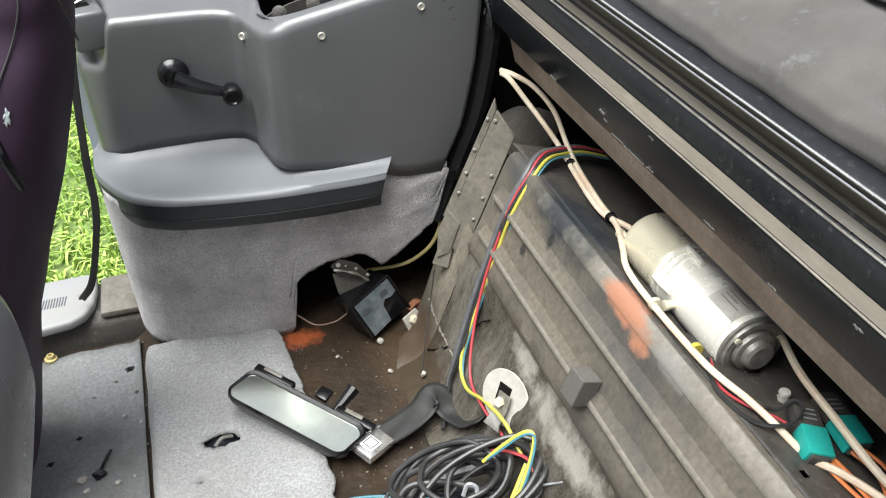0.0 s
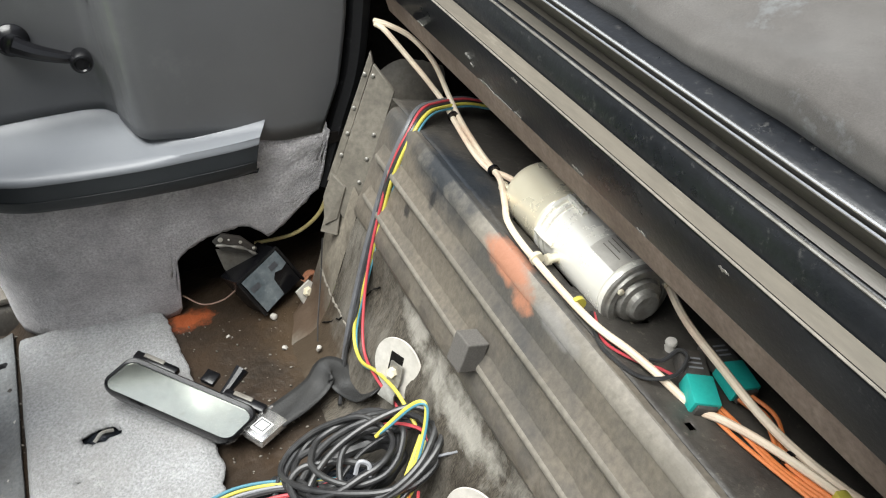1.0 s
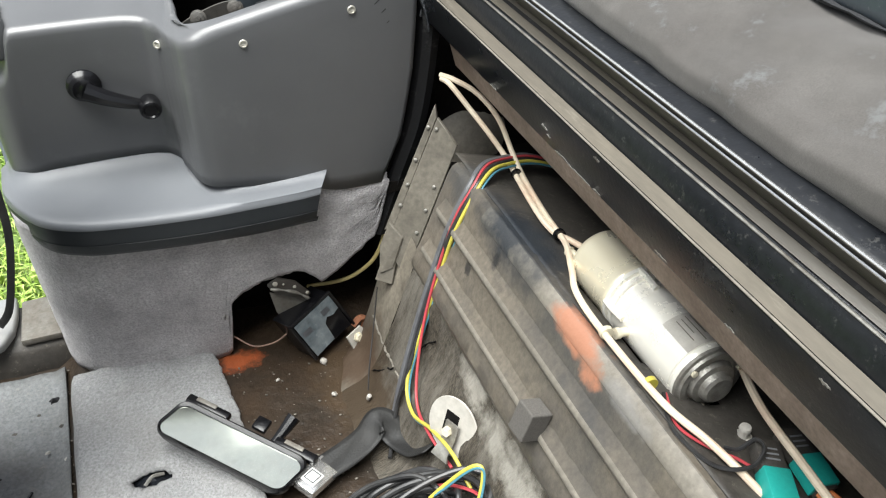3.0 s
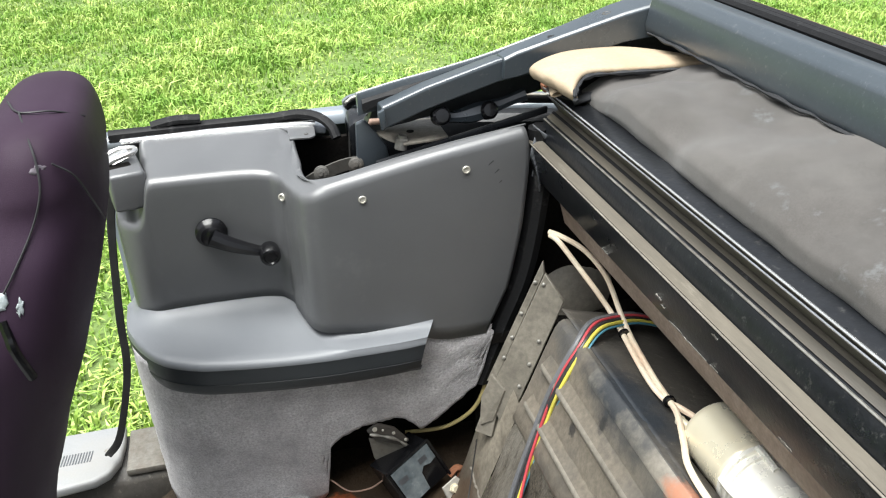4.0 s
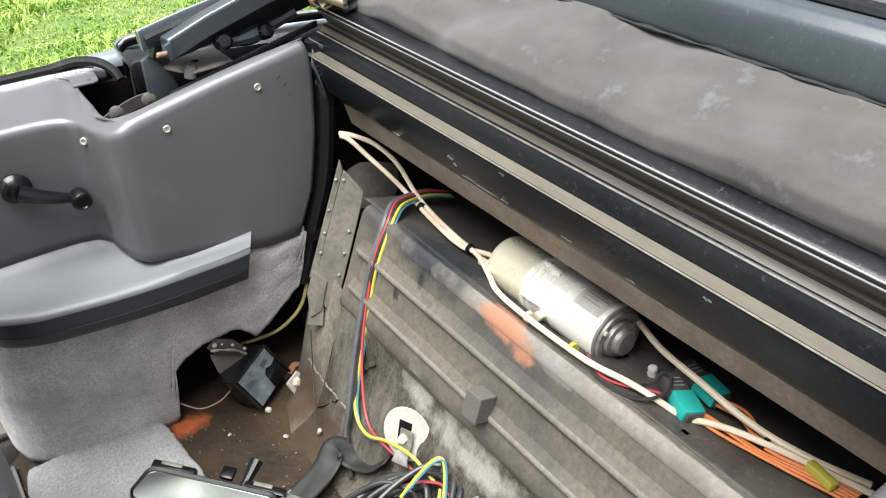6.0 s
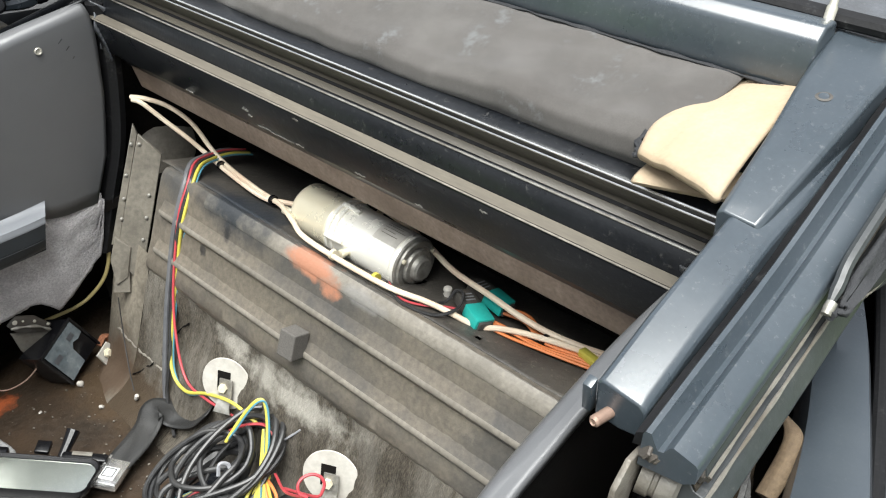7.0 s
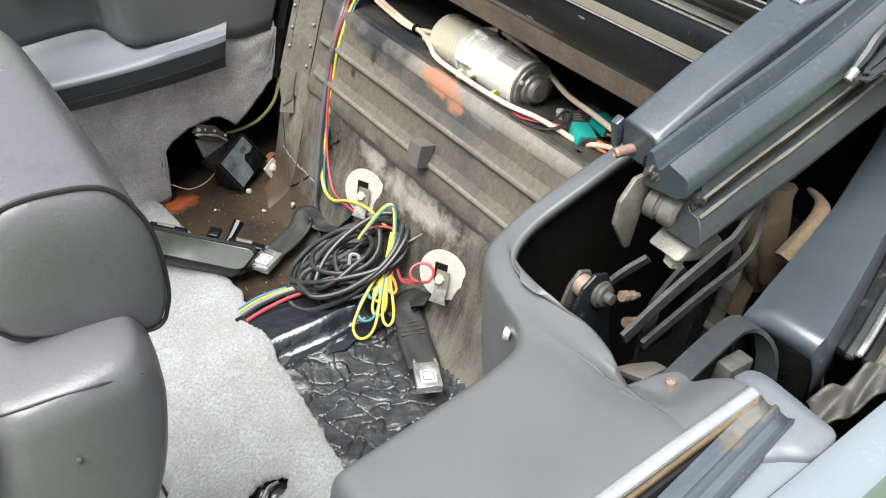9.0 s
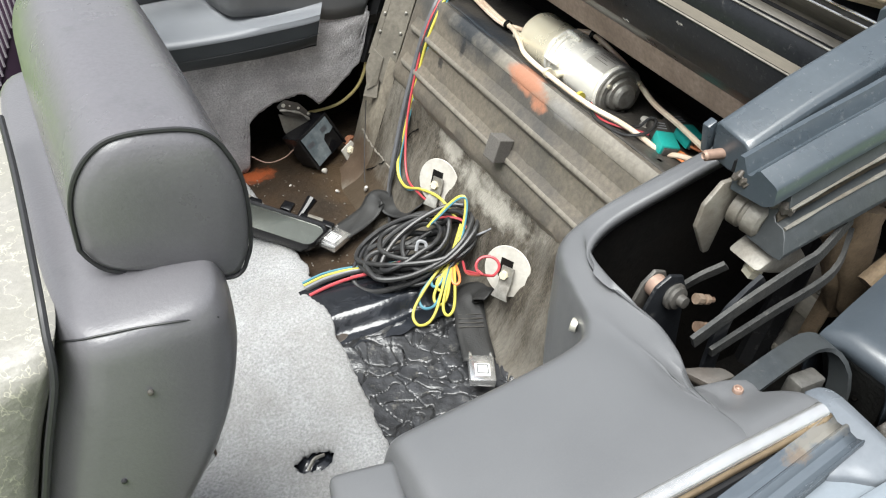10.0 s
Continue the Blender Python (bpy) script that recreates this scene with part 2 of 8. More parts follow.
M_RAILDIRT = mat("channel_dirt", (0.085, 0.066, 0.044), 0.8, grain=200, gvar=0.35, stain=(0.028, 0.026, 0.024), sscale=16, samt=0.8, sharp=0.25, bump=0.6, bscale=180, spec=0.2, wear=(0.2, 0.17, 0.12), wscale=70, wamt=0.4)
M_TUBE = mat("yellowed_tube", (0.45, 0.37, 0.16), 0.5, gvar=0.12, stain=(0.3, 0.24, 0.11), sscale=20, samt=0.5, bump=0)
M_RUST = mat("rust", (0.25, 0.1, 0.05), 0.85, grain=120, gvar=0.4, bump=0.5, bscale=120)
M_WHITEW = mat("cream_hose", (0.72, 0.62, 0.48), 0.5, grain=60, gvar=0.1, stain=(0.6, 0.38, 0.26), sscale=14, samt=0.5, bump=0.05)
M_BLACKW = mat("black_cable", (0.02, 0.02, 0.021), 0.36, grain=80, gvar=0.3, stain=(0.05, 0.049, 0.047), sscale=18, samt=0.5, bump=0.05)
M_GREYW = mat("grey_cable", (0.24, 0.245, 0.26), 0.45, gvar=0.1, bump=0)
M_SHEATH = mat("grey_cable_sheath", (0.085, 0.087, 0.094), 0.4, grain=80, gvar=0.15, stain=(0.14, 0.14, 0.145), sscale=18, samt=0.5, bump=0.03)
M_REDW = mat("red_wire", (0.4, 0.05, 0.06), 0.42, gvar=0.1, bump=0)
M_YELLOWW = mat("yellow_wire", (0.48, 0.42, 0.07), 0.42, gvar=0.1, bump=0)
M_BLUEW = mat("blue_wire", (0.06, 0.19, 0.25), 0.42, gvar=0.1, bump=0)
M_ORANGEW = mat("orange_wire", (0.65, 0.2, 0.06), 0.45, gvar=0.1, bump=0)
M_TEAL = mat("teal_connector", (0.02, 0.38, 0.33), 0.45, gvar=0.1, bump=0.05)
M_WHITEPL = mat("dirty_white_plastic", (0.46, 0.44, 0.4), 0.55, grain=80, gvar=0.12, stain=(0.24, 0.215, 0.18), sscale=16, samt=0.6, sharp=0.3, bump=0.1)
M_BUTTON = mat("white_button", (0.72, 0.72, 0.70), 0.4, grain=80, gvar=0.06, stain=(0.5, 0.49, 0.46), sscale=30, samt=0.4, bump=0.02)
# bluish haze and streaks in this colour imitate a reflection on the label
M_LABEL = mat("label_reflection_haze", (0.10, 0.122, 0.135), 0.22, grain=60, gvar=0.3, stain=(0.2, 0.225, 0.235), sscale=22, samt=0.7, bump=0.05, wear=(0.3, 0.33, 0.34), wscale=60, wamt=0.35)
M_FOAM = mat("grey_foam", (0.11, 0.103, 0.095), 0.95, grain=400, gvar=0.2, bump=0.3, bscale=500, spec=0.1)
M_WEB = mat("black_webbing", (0.014, 0.014, 0.014), 0.6, grain=300, gvar=0.25, bump=0.3, bscale=300, stretch=(1, 1, 4), stain=(0.03, 0.029, 0.027), sscale=12, samt=0.5)
M_BODY = mat("silver_blue_paint", (0.185, 0.21, 0.235), 0.25, metal=0.1, grain=300, gvar=0.04, stain=(0.21, 0.235, 0.26), sscale=6, samt=0.4, bump=0.0)
M_MOULD = mat("grey_moulding", (0.11, 0.123, 0.14), 0.28, grain=300, gvar=0.08, stain=(0.17, 0.182, 0.195), sscale=10, samt=0.5, bump=0.04)
M_CHANNELB = mat("worn_glass_channel", (0.05, 0.061, 0.075), 0.24, grain=200, gvar=0.12, stain=(0.10, 0.115, 0.13), sscale=12, samt=0.6, sharp=0.35, bump=0.05, spec=0.7, wear=(0.2, 0.2, 0.2), wscale=90, wamt=0.2, stretch=(0.3, 1, 1))
M_SATIN = mat("satin_black_paint", (0.034, 0.042, 0.051), 0.3, grain=300, gvar=0.08, stain=(0.052, 0.061, 0.07), sscale=6, samt=0.5, bump=0.02, spec=0.8, wear=(0.16, 0.16, 0.16), wscale=160, wamt=0.12)
# near-black base stands in for shade inside cavities, holes and gaps
M_DARK = mat("cavity_shade", (0.006, 0.0055, 0.005), 0.9, spec=0.1, gvar=0.4, stain=(0.012, 0.009, 0.007), sscale=9, samt=0.5, bump=0.3)
M_GRIME = mat("grimy_black", (0.022, 0.023, 0.023), 0.6, grain=160, gvar=0.35, stain=(0.05, 0.047, 0.042), sscale=18, samt=0.7, sharp=0.3, bump=0.4, bscale=160, wear=(0.18, 0.17, 0.15), wscale=90, wamt=0.3)
M_SILL = mat("pale_sill", (0.235, 0.24, 0.245), 0.5, grain=300, gvar=0.05, stain=(0.25, 0.24, 0.22), sscale=9, samt=0.5, bump=0.05)
M_TAN = mat("tan_strap", (0.12, 0.085, 0.05), 0.85, grain=200, gvar=0.2, stain=(0.07, 0.045, 0.028), sscale=14, samt=0.6, bump=0.3)
M_PAINTSPOT = mat("pale_paint_smear", (0.34, 0.38, 0.39), 0.6, gvar=0.3, grain=260, bump=0.2, stain=(0.2, 0.22, 0.23), sscale=60, samt=0.6)
M_FADED = mat("rubbed_fabric", (0.12, 0.105, 0.125), 0.7, gvar=0.3, grain=260, bump=0.2, stain=(0.05, 0.035, 0.05), sscale=90, samt=0.7)
M_SOIL = mat("lawn_soil", (0.10, 0.155, 0.045), 0.95, grain=40, gvar=0.4, stain=(0.17, 0.21, 0.08), sscale=2.0, samt=0.5, bump=0.6, bscale=60, spec=0.1)
M_TARNISH = mat("tarnished_lip", (0.30, 0.225, 0.14), 0.3, metal=0.7, grain=120, gvar=0.25, stain=(0.12, 0.085, 0.055), sscale=20, samt=0.7, bump=0.1, stretch=(0.3, 1, 1))
M_SCREW = mat("zinc_screw", (0.55, 0.53, 0.47), 0.4, metal=0.5, grain=60, gvar=0.08, stain=(0.3, 0.28, 0.23), sscale=60, samt=0.6, bump=0)

blot(M_CHANNELB, (0.060, -0.8235, 0.886), (0.04, 0.009, 0.02), (0.17, 0.155, 0.13), 0.75, 110, 1.0, 0.5)
blot(M_CHANNELB, (0.032, -0.830, 0.886), (0.012, 0.008, 0.02), (0.13, 0.095, 0.065), 0.7, 130, 1.0, 0.5)
# blue-black oil, orange primer, rust dirt and matted pale felt where they lie in the car
M_CORNER = mat("dirty_corner", (0.21, 0.186, 0.147), 0.65, grain=120, gvar=0.25, stain=(0.045, 0.037, 0.028), sscale=9, samt=0.85, sharp=0.25, bump=0.5, bscale=60, wear=(0.24, 0.21, 0.165), wscale=20, wamt=0.35)
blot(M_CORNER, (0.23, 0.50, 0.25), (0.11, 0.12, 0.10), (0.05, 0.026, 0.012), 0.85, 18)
for m_ in (M_BULK, M_SHELF, M_RIB):
    blot(m_, (0.40, 0.225, 0.652), (0.055, 0.13, 0.05), (0.014, 0.019, 0.026), 0.9, 16, 0.9, 0.6)
    blot(m_, (0.39, 0.385, 0.645), (0.05, 0.05, 0.03), (0.05, 0.052, 0.054), 0.7, 20)
for x, y, z, rx, ry in ((0.368, 0.232, 0.624, 0.012, 0.014), (0.378, 0.271, 0.652, 0.010, 0.018), (0.377, 0.193, 0.651, 0.009, 0.012), (0.348, 0.283, 0.575, 0.012, 0.010), (0.355, 0.16, 0.59, 0.010, 0.008)):
    blot(M_BULK, (x, y, z), (0.03, ry, rx), (0.016, 0.017, 0.019), 0.75, 60, 1.0, 0.4)
for m_ in (M_BULK, M_RIB):
    blot(m_, (0.376, 0.025, 0.650), (0.05, 0.075, 0.020), (0.37, 0.165, 0.10), 0.9, 30, 0.8, 0.5)
    blot(m_, (0.362, -0.02, 0.634), (0.03, 0.028, 0.018), (0.37, 0.165, 0.10), 0.85, 40, 0.8, 0.5)
    blot(m_, (0.372, -0.085, 0.648), (0.035, 0.055, 0.016), (0.22, 0.215, 0.21), 0.55, 24)
blot(M_BULKLOW, (0.31, 0.0, 0.440), (0.05, 0.17, 0.035), (0.34, 0.325, 0.285), 0.75, 34, 1.1, 0.7)
blot(M_BULKLOW, (0.31, 0.17, 0.455), (0.05, 0.05, 0.03), (0.34, 0.32, 0.28), 0.8, 34, 1.0, 0.6)
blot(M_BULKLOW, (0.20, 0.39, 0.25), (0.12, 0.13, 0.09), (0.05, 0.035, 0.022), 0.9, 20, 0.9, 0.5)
blot(M_FLOOR, (0.02, 0.575, 0.236), (0.05, 0.03, 0.03), (0.34, 0.085, 0.03), 0.95, 45, 0.9, 0.5)
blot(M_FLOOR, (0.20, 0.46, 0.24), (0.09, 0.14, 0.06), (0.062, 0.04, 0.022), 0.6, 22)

M_GLASS = mat("mirror_glass", (0.58, 0.62, 0.56), 0.14, metal=0.95, grain=60, gvar=0.06, stain=(0.62, 0.64, 0.57), sscale=12, samt=0.6, sharp=0.4, bump=0.0, wear=(0.4, 0.4, 0.34), wscale=70, wamt=0.3)

M_GRASS = bpy.data.materials.new("grass_blades")
M_GRASS.use_nodes = True
gn, gl = M_GRASS.node_tree.nodes, M_GRASS.node_tree.links
gi = gn.new("ShaderNodeNewGeometry")
gr = gn.new("ShaderNodeValToRGB")
gr.color_ramp.elements[0].color = (0.23, 0.36, 0.07, 1)
gr.color_ramp.elements[1].color = (0.55, 0.63, 0.22, 1)
ge = gr.color_ramp.elements.new(0.6)
ge.color = (0.35, 0.49, 0.105, 1)
gl.new(gi.outputs["Random Per Island"], gr.inputs[0])
gp = gn["Principled BSDF"]
gt = gn.new("ShaderNodeTexCoord")
gz = gn.new("ShaderNodeTexNoise")
gz.inputs["Scale"].default_value, gz.inputs["Detail"].default_value = 3.6, 5
gl.new(gt.outputs["Object"], gz.inputs["Vector"])
gm = gn.new("ShaderNodeMapRange")
gm.inputs["From Min"].default_value, gm.inputs["From Max"].default_value = 0.4, 0.62
gl.new(gz.outputs["Fac"], gm.inputs[0])
gx = gn.new("ShaderNodeMix")
gx.data_type, gx.blend_type = "RGBA", "MULTIPLY"
gx.inputs[7].default_value = (0.5, 0.66, 0.42, 1)
gl.new(gm.outputs[0], gx.inputs[0])
gl.new(gr.outputs[0], gx.inputs[6])
gl.new(gx.outputs[2], gp.inputs["Base Color"])
gp.inputs["Roughness"].default_value = 0.5
gp.inputs["Specular IOR Level"].default_value = 0.35


# ---- building tools ----
def thing(name, base, label, category, group="", kind=""):
    e = new(name)
    e.location, e.empty_display_size = base, 0.03
    return tagged(e, label, category, group, kind)


def part(name, bm, material, parent=None, label="", smooth=35, mods=()):
    me = bpy.data.meshes.new(name)
    bm.normal_update()
    bm.to_mesh(me)
    bm.free()
    me.materials.append(material)
    if smooth:
        me.shade_smooth()
        me.set_sharp_from_angle(angle=radians(smooth))
    ob = new(name, me)
    if parent:
        ob.parent = parent
        if parent.type == "EMPTY":
            ob.matrix_parent_inverse = Matrix.Translation(-parent.location)
    if label:
        ob["label"] = label
    for kind, values in mods:
        md = ob.modifiers.new(kind.lower(), kind)
        if kind == "SOLIDIFY":
            md.thickness, md.offset = values
        elif kind == "BEVEL":
            md.width, md.segments, md.limit_method = values[0], values[1], "ANGLE"
        elif kind == "SUBSURF":
            md.levels = md.render_levels = values
    return ob


def nb():
    return bmesh.new()


def spline(pts, n):
    """n points along a smooth curve through pts."""
    p = [Vector(q) for q in pts]
    if len(p) == 2:
        return [p[0].lerp(p[1], i / (n - 1)) for i in range(n)]
    ext = [p[0] * 2 - p[1]] + p + [p[-1] * 2 - p[-2]]
    out = []
    for i in range(n):
        u = i / (n - 1) * (len(p) - 1)
        k = min(int(u), len(p) - 2)
        f = u - k
        a, b, c, d = ext[k:k + 4]
        out.append(0.5 * ((2 * b) + (c - a) * f + (2 * a - 5 * b + 4 * c - d) * f * f + (3 * b - a - 3 * c + d) * f ** 3))
    return out


def loft(bm, rings, closed=True, caps=True):
    vs = [[bm.verts.new(p) for p in r] for r in rings]
    m = len(vs[0])
    for a, b in zip(vs, vs[1:]):
        for i in range(m if closed else m - 1):
            j = (i + 1) % m
            bm.faces.new((a[i], a[j], b[j], b[i]))
    if caps and closed:
        bm.faces.new(list(reversed(vs[0])))
        bm.faces.new(vs[-1])
    return vs


def tube(bm, pts, r, n=None, sides=8, taper=None):
    n = n or max(6, len(pts) * 6)
    path = spline(pts, n)
    rings, up = [], Vector((0.13, 0.21, 0.97))
    for i, p in enumerate(path):
        d = (path[min(i + 1, n - 1)] - path[max(i - 1, 0)])
        d = d.normalized() if d.length > 1e-9 else Vector((1, 0, 0))
        s = d.cross(up)
        s = s.normalized() if s.length > 1e-4 else Vector((1, 0, 0))
        up = s.cross(d).normalized()
        rr = r * (taper(i / (n - 1)) if taper else 1)
        rings.append([p + (s * math.cos(2 * math.pi * k / sides) + up * math.sin(2 * math.pi * k / sides)) * rr for k in range(sides)])
    loft(bm, rings)
    return bm


def frame_of(d):
    d = Vector(d).normalized()
    a = d.cross(Vector((0, 0, 1)) if abs(d.z) < 0.9 else Vector((1, 0, 0))).normalized()
    return a, d.cross(a).normalized(), d


def lathe(bm, origin, axis, prof, n=20):
    a, b, d = frame_of(axis)
    o = Vector(origin)
    loft(bm, [[o + d * h + (a * math.cos(2 * math.pi * k / n) + b * math.sin(2 * math.pi * k / n)) * r for k in range(n)] for h, r in prof])
    return bm


def bevelled(bm, verts_before, width, seg=2):
    if width:
        ed = [e for e in bm.edges if e.verts[0] not in verts_before and len(e.link_faces) == 2 and e.calc_face_angle(0) > 0.5]
        bmesh.ops.bevel(bm, geom=ed, offset=width, segments=seg, affect="EDGES", profile=0.5, clamp_overlap=True)
    return bm


def box(bm, centre, size, turn=(0, 0, 0), bevel=0.0, seg=2, matrix=None):
    before = set(bm.verts)
    m = (matrix or pose(*centre, *turn)) @ Matrix.Diagonal((*size, 1))
    bmesh.ops.create_cube(bm, size=1, matrix=m)
    return bevelled(bm, before, bevel, seg)


def prism(bm, pts, axis, a, b, bevel=0.0, seg=2):
    before = set(bm.verts)
    put = {"x": lambda p, t: (t, p[0], p[1]), "y": lambda p, t: (p[0], t, p[1]), "z": lambda p, t: (p[0], p[1], t)}[axis]
    loft(bm, [[put(p, a) for p in pts], [put(p, b) for p in pts]])
    bmesh.ops.recalc_face_normals(bm, faces=bm.faces)
    return bevelled(bm, before, bevel, seg)


def strip(bm, prof, ys, wobble=0.0):
    """A profile of (x, z) run along y, left open."""
    rng = random.Random(5)
    rings = []
    for y in ys:
        rings.append([(x + rng.uniform(-1, 1) * wobble, y, z + rng.uniform(-1, 1) * wobble) for x, z in prof])
    loft(bm, rings, closed=False)
    bmesh.ops.recalc_face_normals(bm, faces=bm.faces)
    return bm


def sheet(bm, f, nu, nv):
    vs = [[bm.verts.new(f(i / nu, j / nv)) for j in range(nv + 1)] for i in range(nu + 1)]
    for i in range(nu):
        for j in range(nv):
            bm.faces.new((vs[i][j], vs[i + 1][j], vs[i + 1][j + 1], vs[i][j + 1]))
    return vs


def wob(x, y, z, s, a):
    return noise.noise((x * s, y * s, z * s)) * a


def frange(a, b, n):
    return [a + (b - a) * i / n for i in range(n + 1)]


# ---- ground ----
def build_ground():
    bm = nb()
    n = 60
    for i in range(n + 1):
        for j in range(n + 1):
            u, v = (i / n * 2 - 1), (j / n * 2 - 1)
            x, y = 400 * u ** 5 + 6 * u, 400 * v ** 5 + 6 * v + 2
            bm.verts.new((x, y, wob(x, y, 0, 0.8, 0.04) if abs(x) < 30 else 0))
    bm.verts.ensure_lookup_table()
    for i in range(n):
        for j in range(n):
            a = i * (n + 1) + j
            bm.faces.new([bm.verts[k] for k in (a, a + n + 1, a + n + 2, a + 1)])
    return tagged(part("ground", bm, M_SOIL), "uneven green lawn around the parked car", "lawn", kind="structure")


build_ground()


def build_grass():
    rng = np.random.default_rng(3)
    n = 400000
    x = -3.2 + 8.8 * rng.random(n)
    y = 0.95 + 8.0 * rng.random(n) ** 1.5
    far = rng.random(n) < 0.3
    turn, away = rng.random(n) * 2 * np.pi, 9.0 * np.sqrt(rng.random(n))
    x = np.where(far, 0.5 + np.cos(turn) * away, x + 0.6 * rng.standard_normal(n))
    y = np.where(far, np.sin(turn) * away, y)
    out = (np.abs(y) > 0.95) | (x > 2.05) | (x < -1.6)
    x, y = x[out], y[out]
    clump = np.array([noise.noise((a * 1.6, b * 1.6, 0.3)) for a, b in zip(x, y)])
    keep = rng.random(len(x)) < 0.75 + 0.6 * clump
    x, y, clump = x[keep], y[keep], clump[keep]
    n = len(x)
    fine = np.array([noise.noise((a * 7, b * 7, 4.1)) for a, b in zip(x, y)])
    h = (0.024 + 0.042 * rng.random(n)) * (1 + 0.8 * clump + 0.7 * fine)
    w = 0.0026 + 0.0042 * rng.random(n)
    a, lean = rng.random(n) * 2 * np.pi, 0.2 + rng.random(n) * 1.5
    b = rng.random(n) * 2 * np.pi
    dx, dy = np.cos(a) * w, np.sin(a) * w
    lx, ly = np.cos(b) * lean * h, np.sin(b) * lean * h
    z0 = np.full(n, -0.01)
    v = np.empty((n, 5, 3))
    v[:, 0] = np.stack((x - dx, y - dy, z0), 1)
    v[:, 1] = np.stack((x + dx, y + dy, z0), 1)
    v[:, 2] = np.stack((x + dx * 0.8 + lx * 0.35, y + dy * 0.8 + ly * 0.35, h * 0.6), 1)
    v[:, 3] = np.stack((x - dx * 0.8 + lx * 0.35, y - dy * 0.8 + ly * 0.35, h * 0.6), 1)
    v[:, 4] = np.stack((x + lx, y + ly, h * (1 - 0.25 * lean)), 1)
    base = np.arange(n) * 5
    faces = np.concatenate((np.stack((base, base + 1, base + 2), 1), np.stack((base, base + 2, base + 3), 1), np.stack((base + 3, base + 2, base + 4), 1)))
    me = bpy.data.meshes.new("grass")
    me.from_pydata(v.reshape(-1, 3).tolist(), [], faces.tolist())
    me.materials.append(M_GRASS)
    return tagged(new("grass", me), "short bright green grass with paler blades", "grass", kind="stuff")


build_grass()

# ---- car body ----
car = thing("car_body", (0, 0, 0.15), "stripped rear of an open convertible car in silver blue", "car")


def floor_z(x, y):
    z = 0.234 + 0.028 * math.exp(-((y - 0.04) / 0.1) ** 2)
    t = min(1, max(0, (x + 0.30) / 0.06))
    return z * t + 0.2 * (1 - t) + wob(x, y, 0, 9, 0.004) + wob(x, y * 0.6, 2, 26, 0.003)


bm = nb()
sheet(bm, lambda u, v: (-1.3 + 1.55 * u, -0.72 + 1.5 * v, floor_z(-1.3 + 1.55 * u, -0.72 + 1.5 * v)), 90, 90)
front_mat = nb()
sheet(front_mat, lambda u, v: (-1.2 + 0.915 * u, -0.66 + 1.36 * v, floor_z(-1.2 + 0.915 * u, -0.66 + 1.36 * v) + 0.006 + wob(u * 5, v * 7, 1, 1.3, 0.004)), 50, 60)
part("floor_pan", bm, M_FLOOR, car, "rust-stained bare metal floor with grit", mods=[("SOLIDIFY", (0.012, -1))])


tagged(part("floor_mat", front_mat, M_FLOORF, None, "", 60, [("SOLIDIFY", (0.004, 1))]), "dusty dark grey mat on the front floor", "floor mat")


def curve_lin(pts, x):
    for (a, ya), (b, yb) in zip(pts, pts[1:]):
        if x <= b:
            return ya + (yb - ya) * (x - a) / (b - a) if b > a else yb
    return pts[-1][1]


def bk(z, h):
    """A point of the leaning rear bulkhead at height z, h proud of it."""
    return (0.382 - (0.652 - z) * 0.3794 - 0.935 * h, z + 0.355 * h)


YS = frange(-0.6, 0.432, 90)
bm = nb()
low = [(0.155, 0.222), (0.18, 0.238), (0.207, 0.247), (0.228, 0.262)] + [bk(z, 0) for z in frange(0.30, 0.484, 14)]
strip(bm, low, YS, 0.0016)
for v in bm.verts:
    k = wob(v.co.x, v.co.y, v.co.z, 11, 0.012) + wob(v.co.x, v.co.y, v.co.z, 34, 0.004)
    k *= min(1, (0.432 - v.co.y) / 0.07)
    if v.co.z > 0.27:
        v.co.x -= k * 0.9
        v.co.z += k * 0.3
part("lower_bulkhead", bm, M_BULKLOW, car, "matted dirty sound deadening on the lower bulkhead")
bm = nb()
up = [bk(0.470, -0.004), bk(0.480, 0.004), bk(0.487, 0.008), bk(0.508, 0.007), bk(0.536, 0.005), bk(0.575, 0.004), bk(0.606, 0.004), bk(0.635, 0.003), bk(0.647, 0.002), (0.3835, 0.6565), (0.392, 0.661), (0.402, 0.659)]
strip(bm, up, YS, 0.0006)
part("upper_bulkhead", bm, M_BULK, car, "dusty ribbed sheet metal bulkhead")
for zz, hh in ((0.524, 0.012), (0.592, 0.012)):
    bm = nb()
    strip(bm, [bk(zz - 0.013, 0.003), bk(zz - 0.007, hh - 0.004), bk(zz - 0.002, hh), bk(zz + 0.003, hh), bk(zz + 0.011, hh - 0.004), bk(zz + 0.022, 0.004)], frange(-0.6, 0.41, 70), 0.0)
    part("pressed_rib", bm, M_BULK, car, "dusty pressed rib", 25)
    # pale strip paints the highlight on the dusty crest
    bm = nb()
    strip(bm, [bk(zz - 0.0045, hh - 0.0006), bk(zz - 0.002, hh + 0.0006), bk(zz + 0.0025, hh + 0.0007), bk(zz + 0.005, hh - 0.0002)], frange(-0.6, 0.41, 70), 0.0)
    part("rib_crest", bm, M_RIB, car, "pale rib crest strip, dust and highlight in its colour", 40)
# highlight line of the shelf edge, laid on as a pale strip
bm = nb()
strip(bm, [bk(0.640, 0.0035), bk(0.6475, 0.0052), (0.3845, 0.6592), (0.389, 0.6625)], frange(-0.6, 0.30, 60), 0.0)
part("shelf_edge", bm, M_RIB, car, "pale strip for the highlight along the shelf edge")


def shelf_z(x):
    return 0.660 - 0.3 * (x - 0.402)


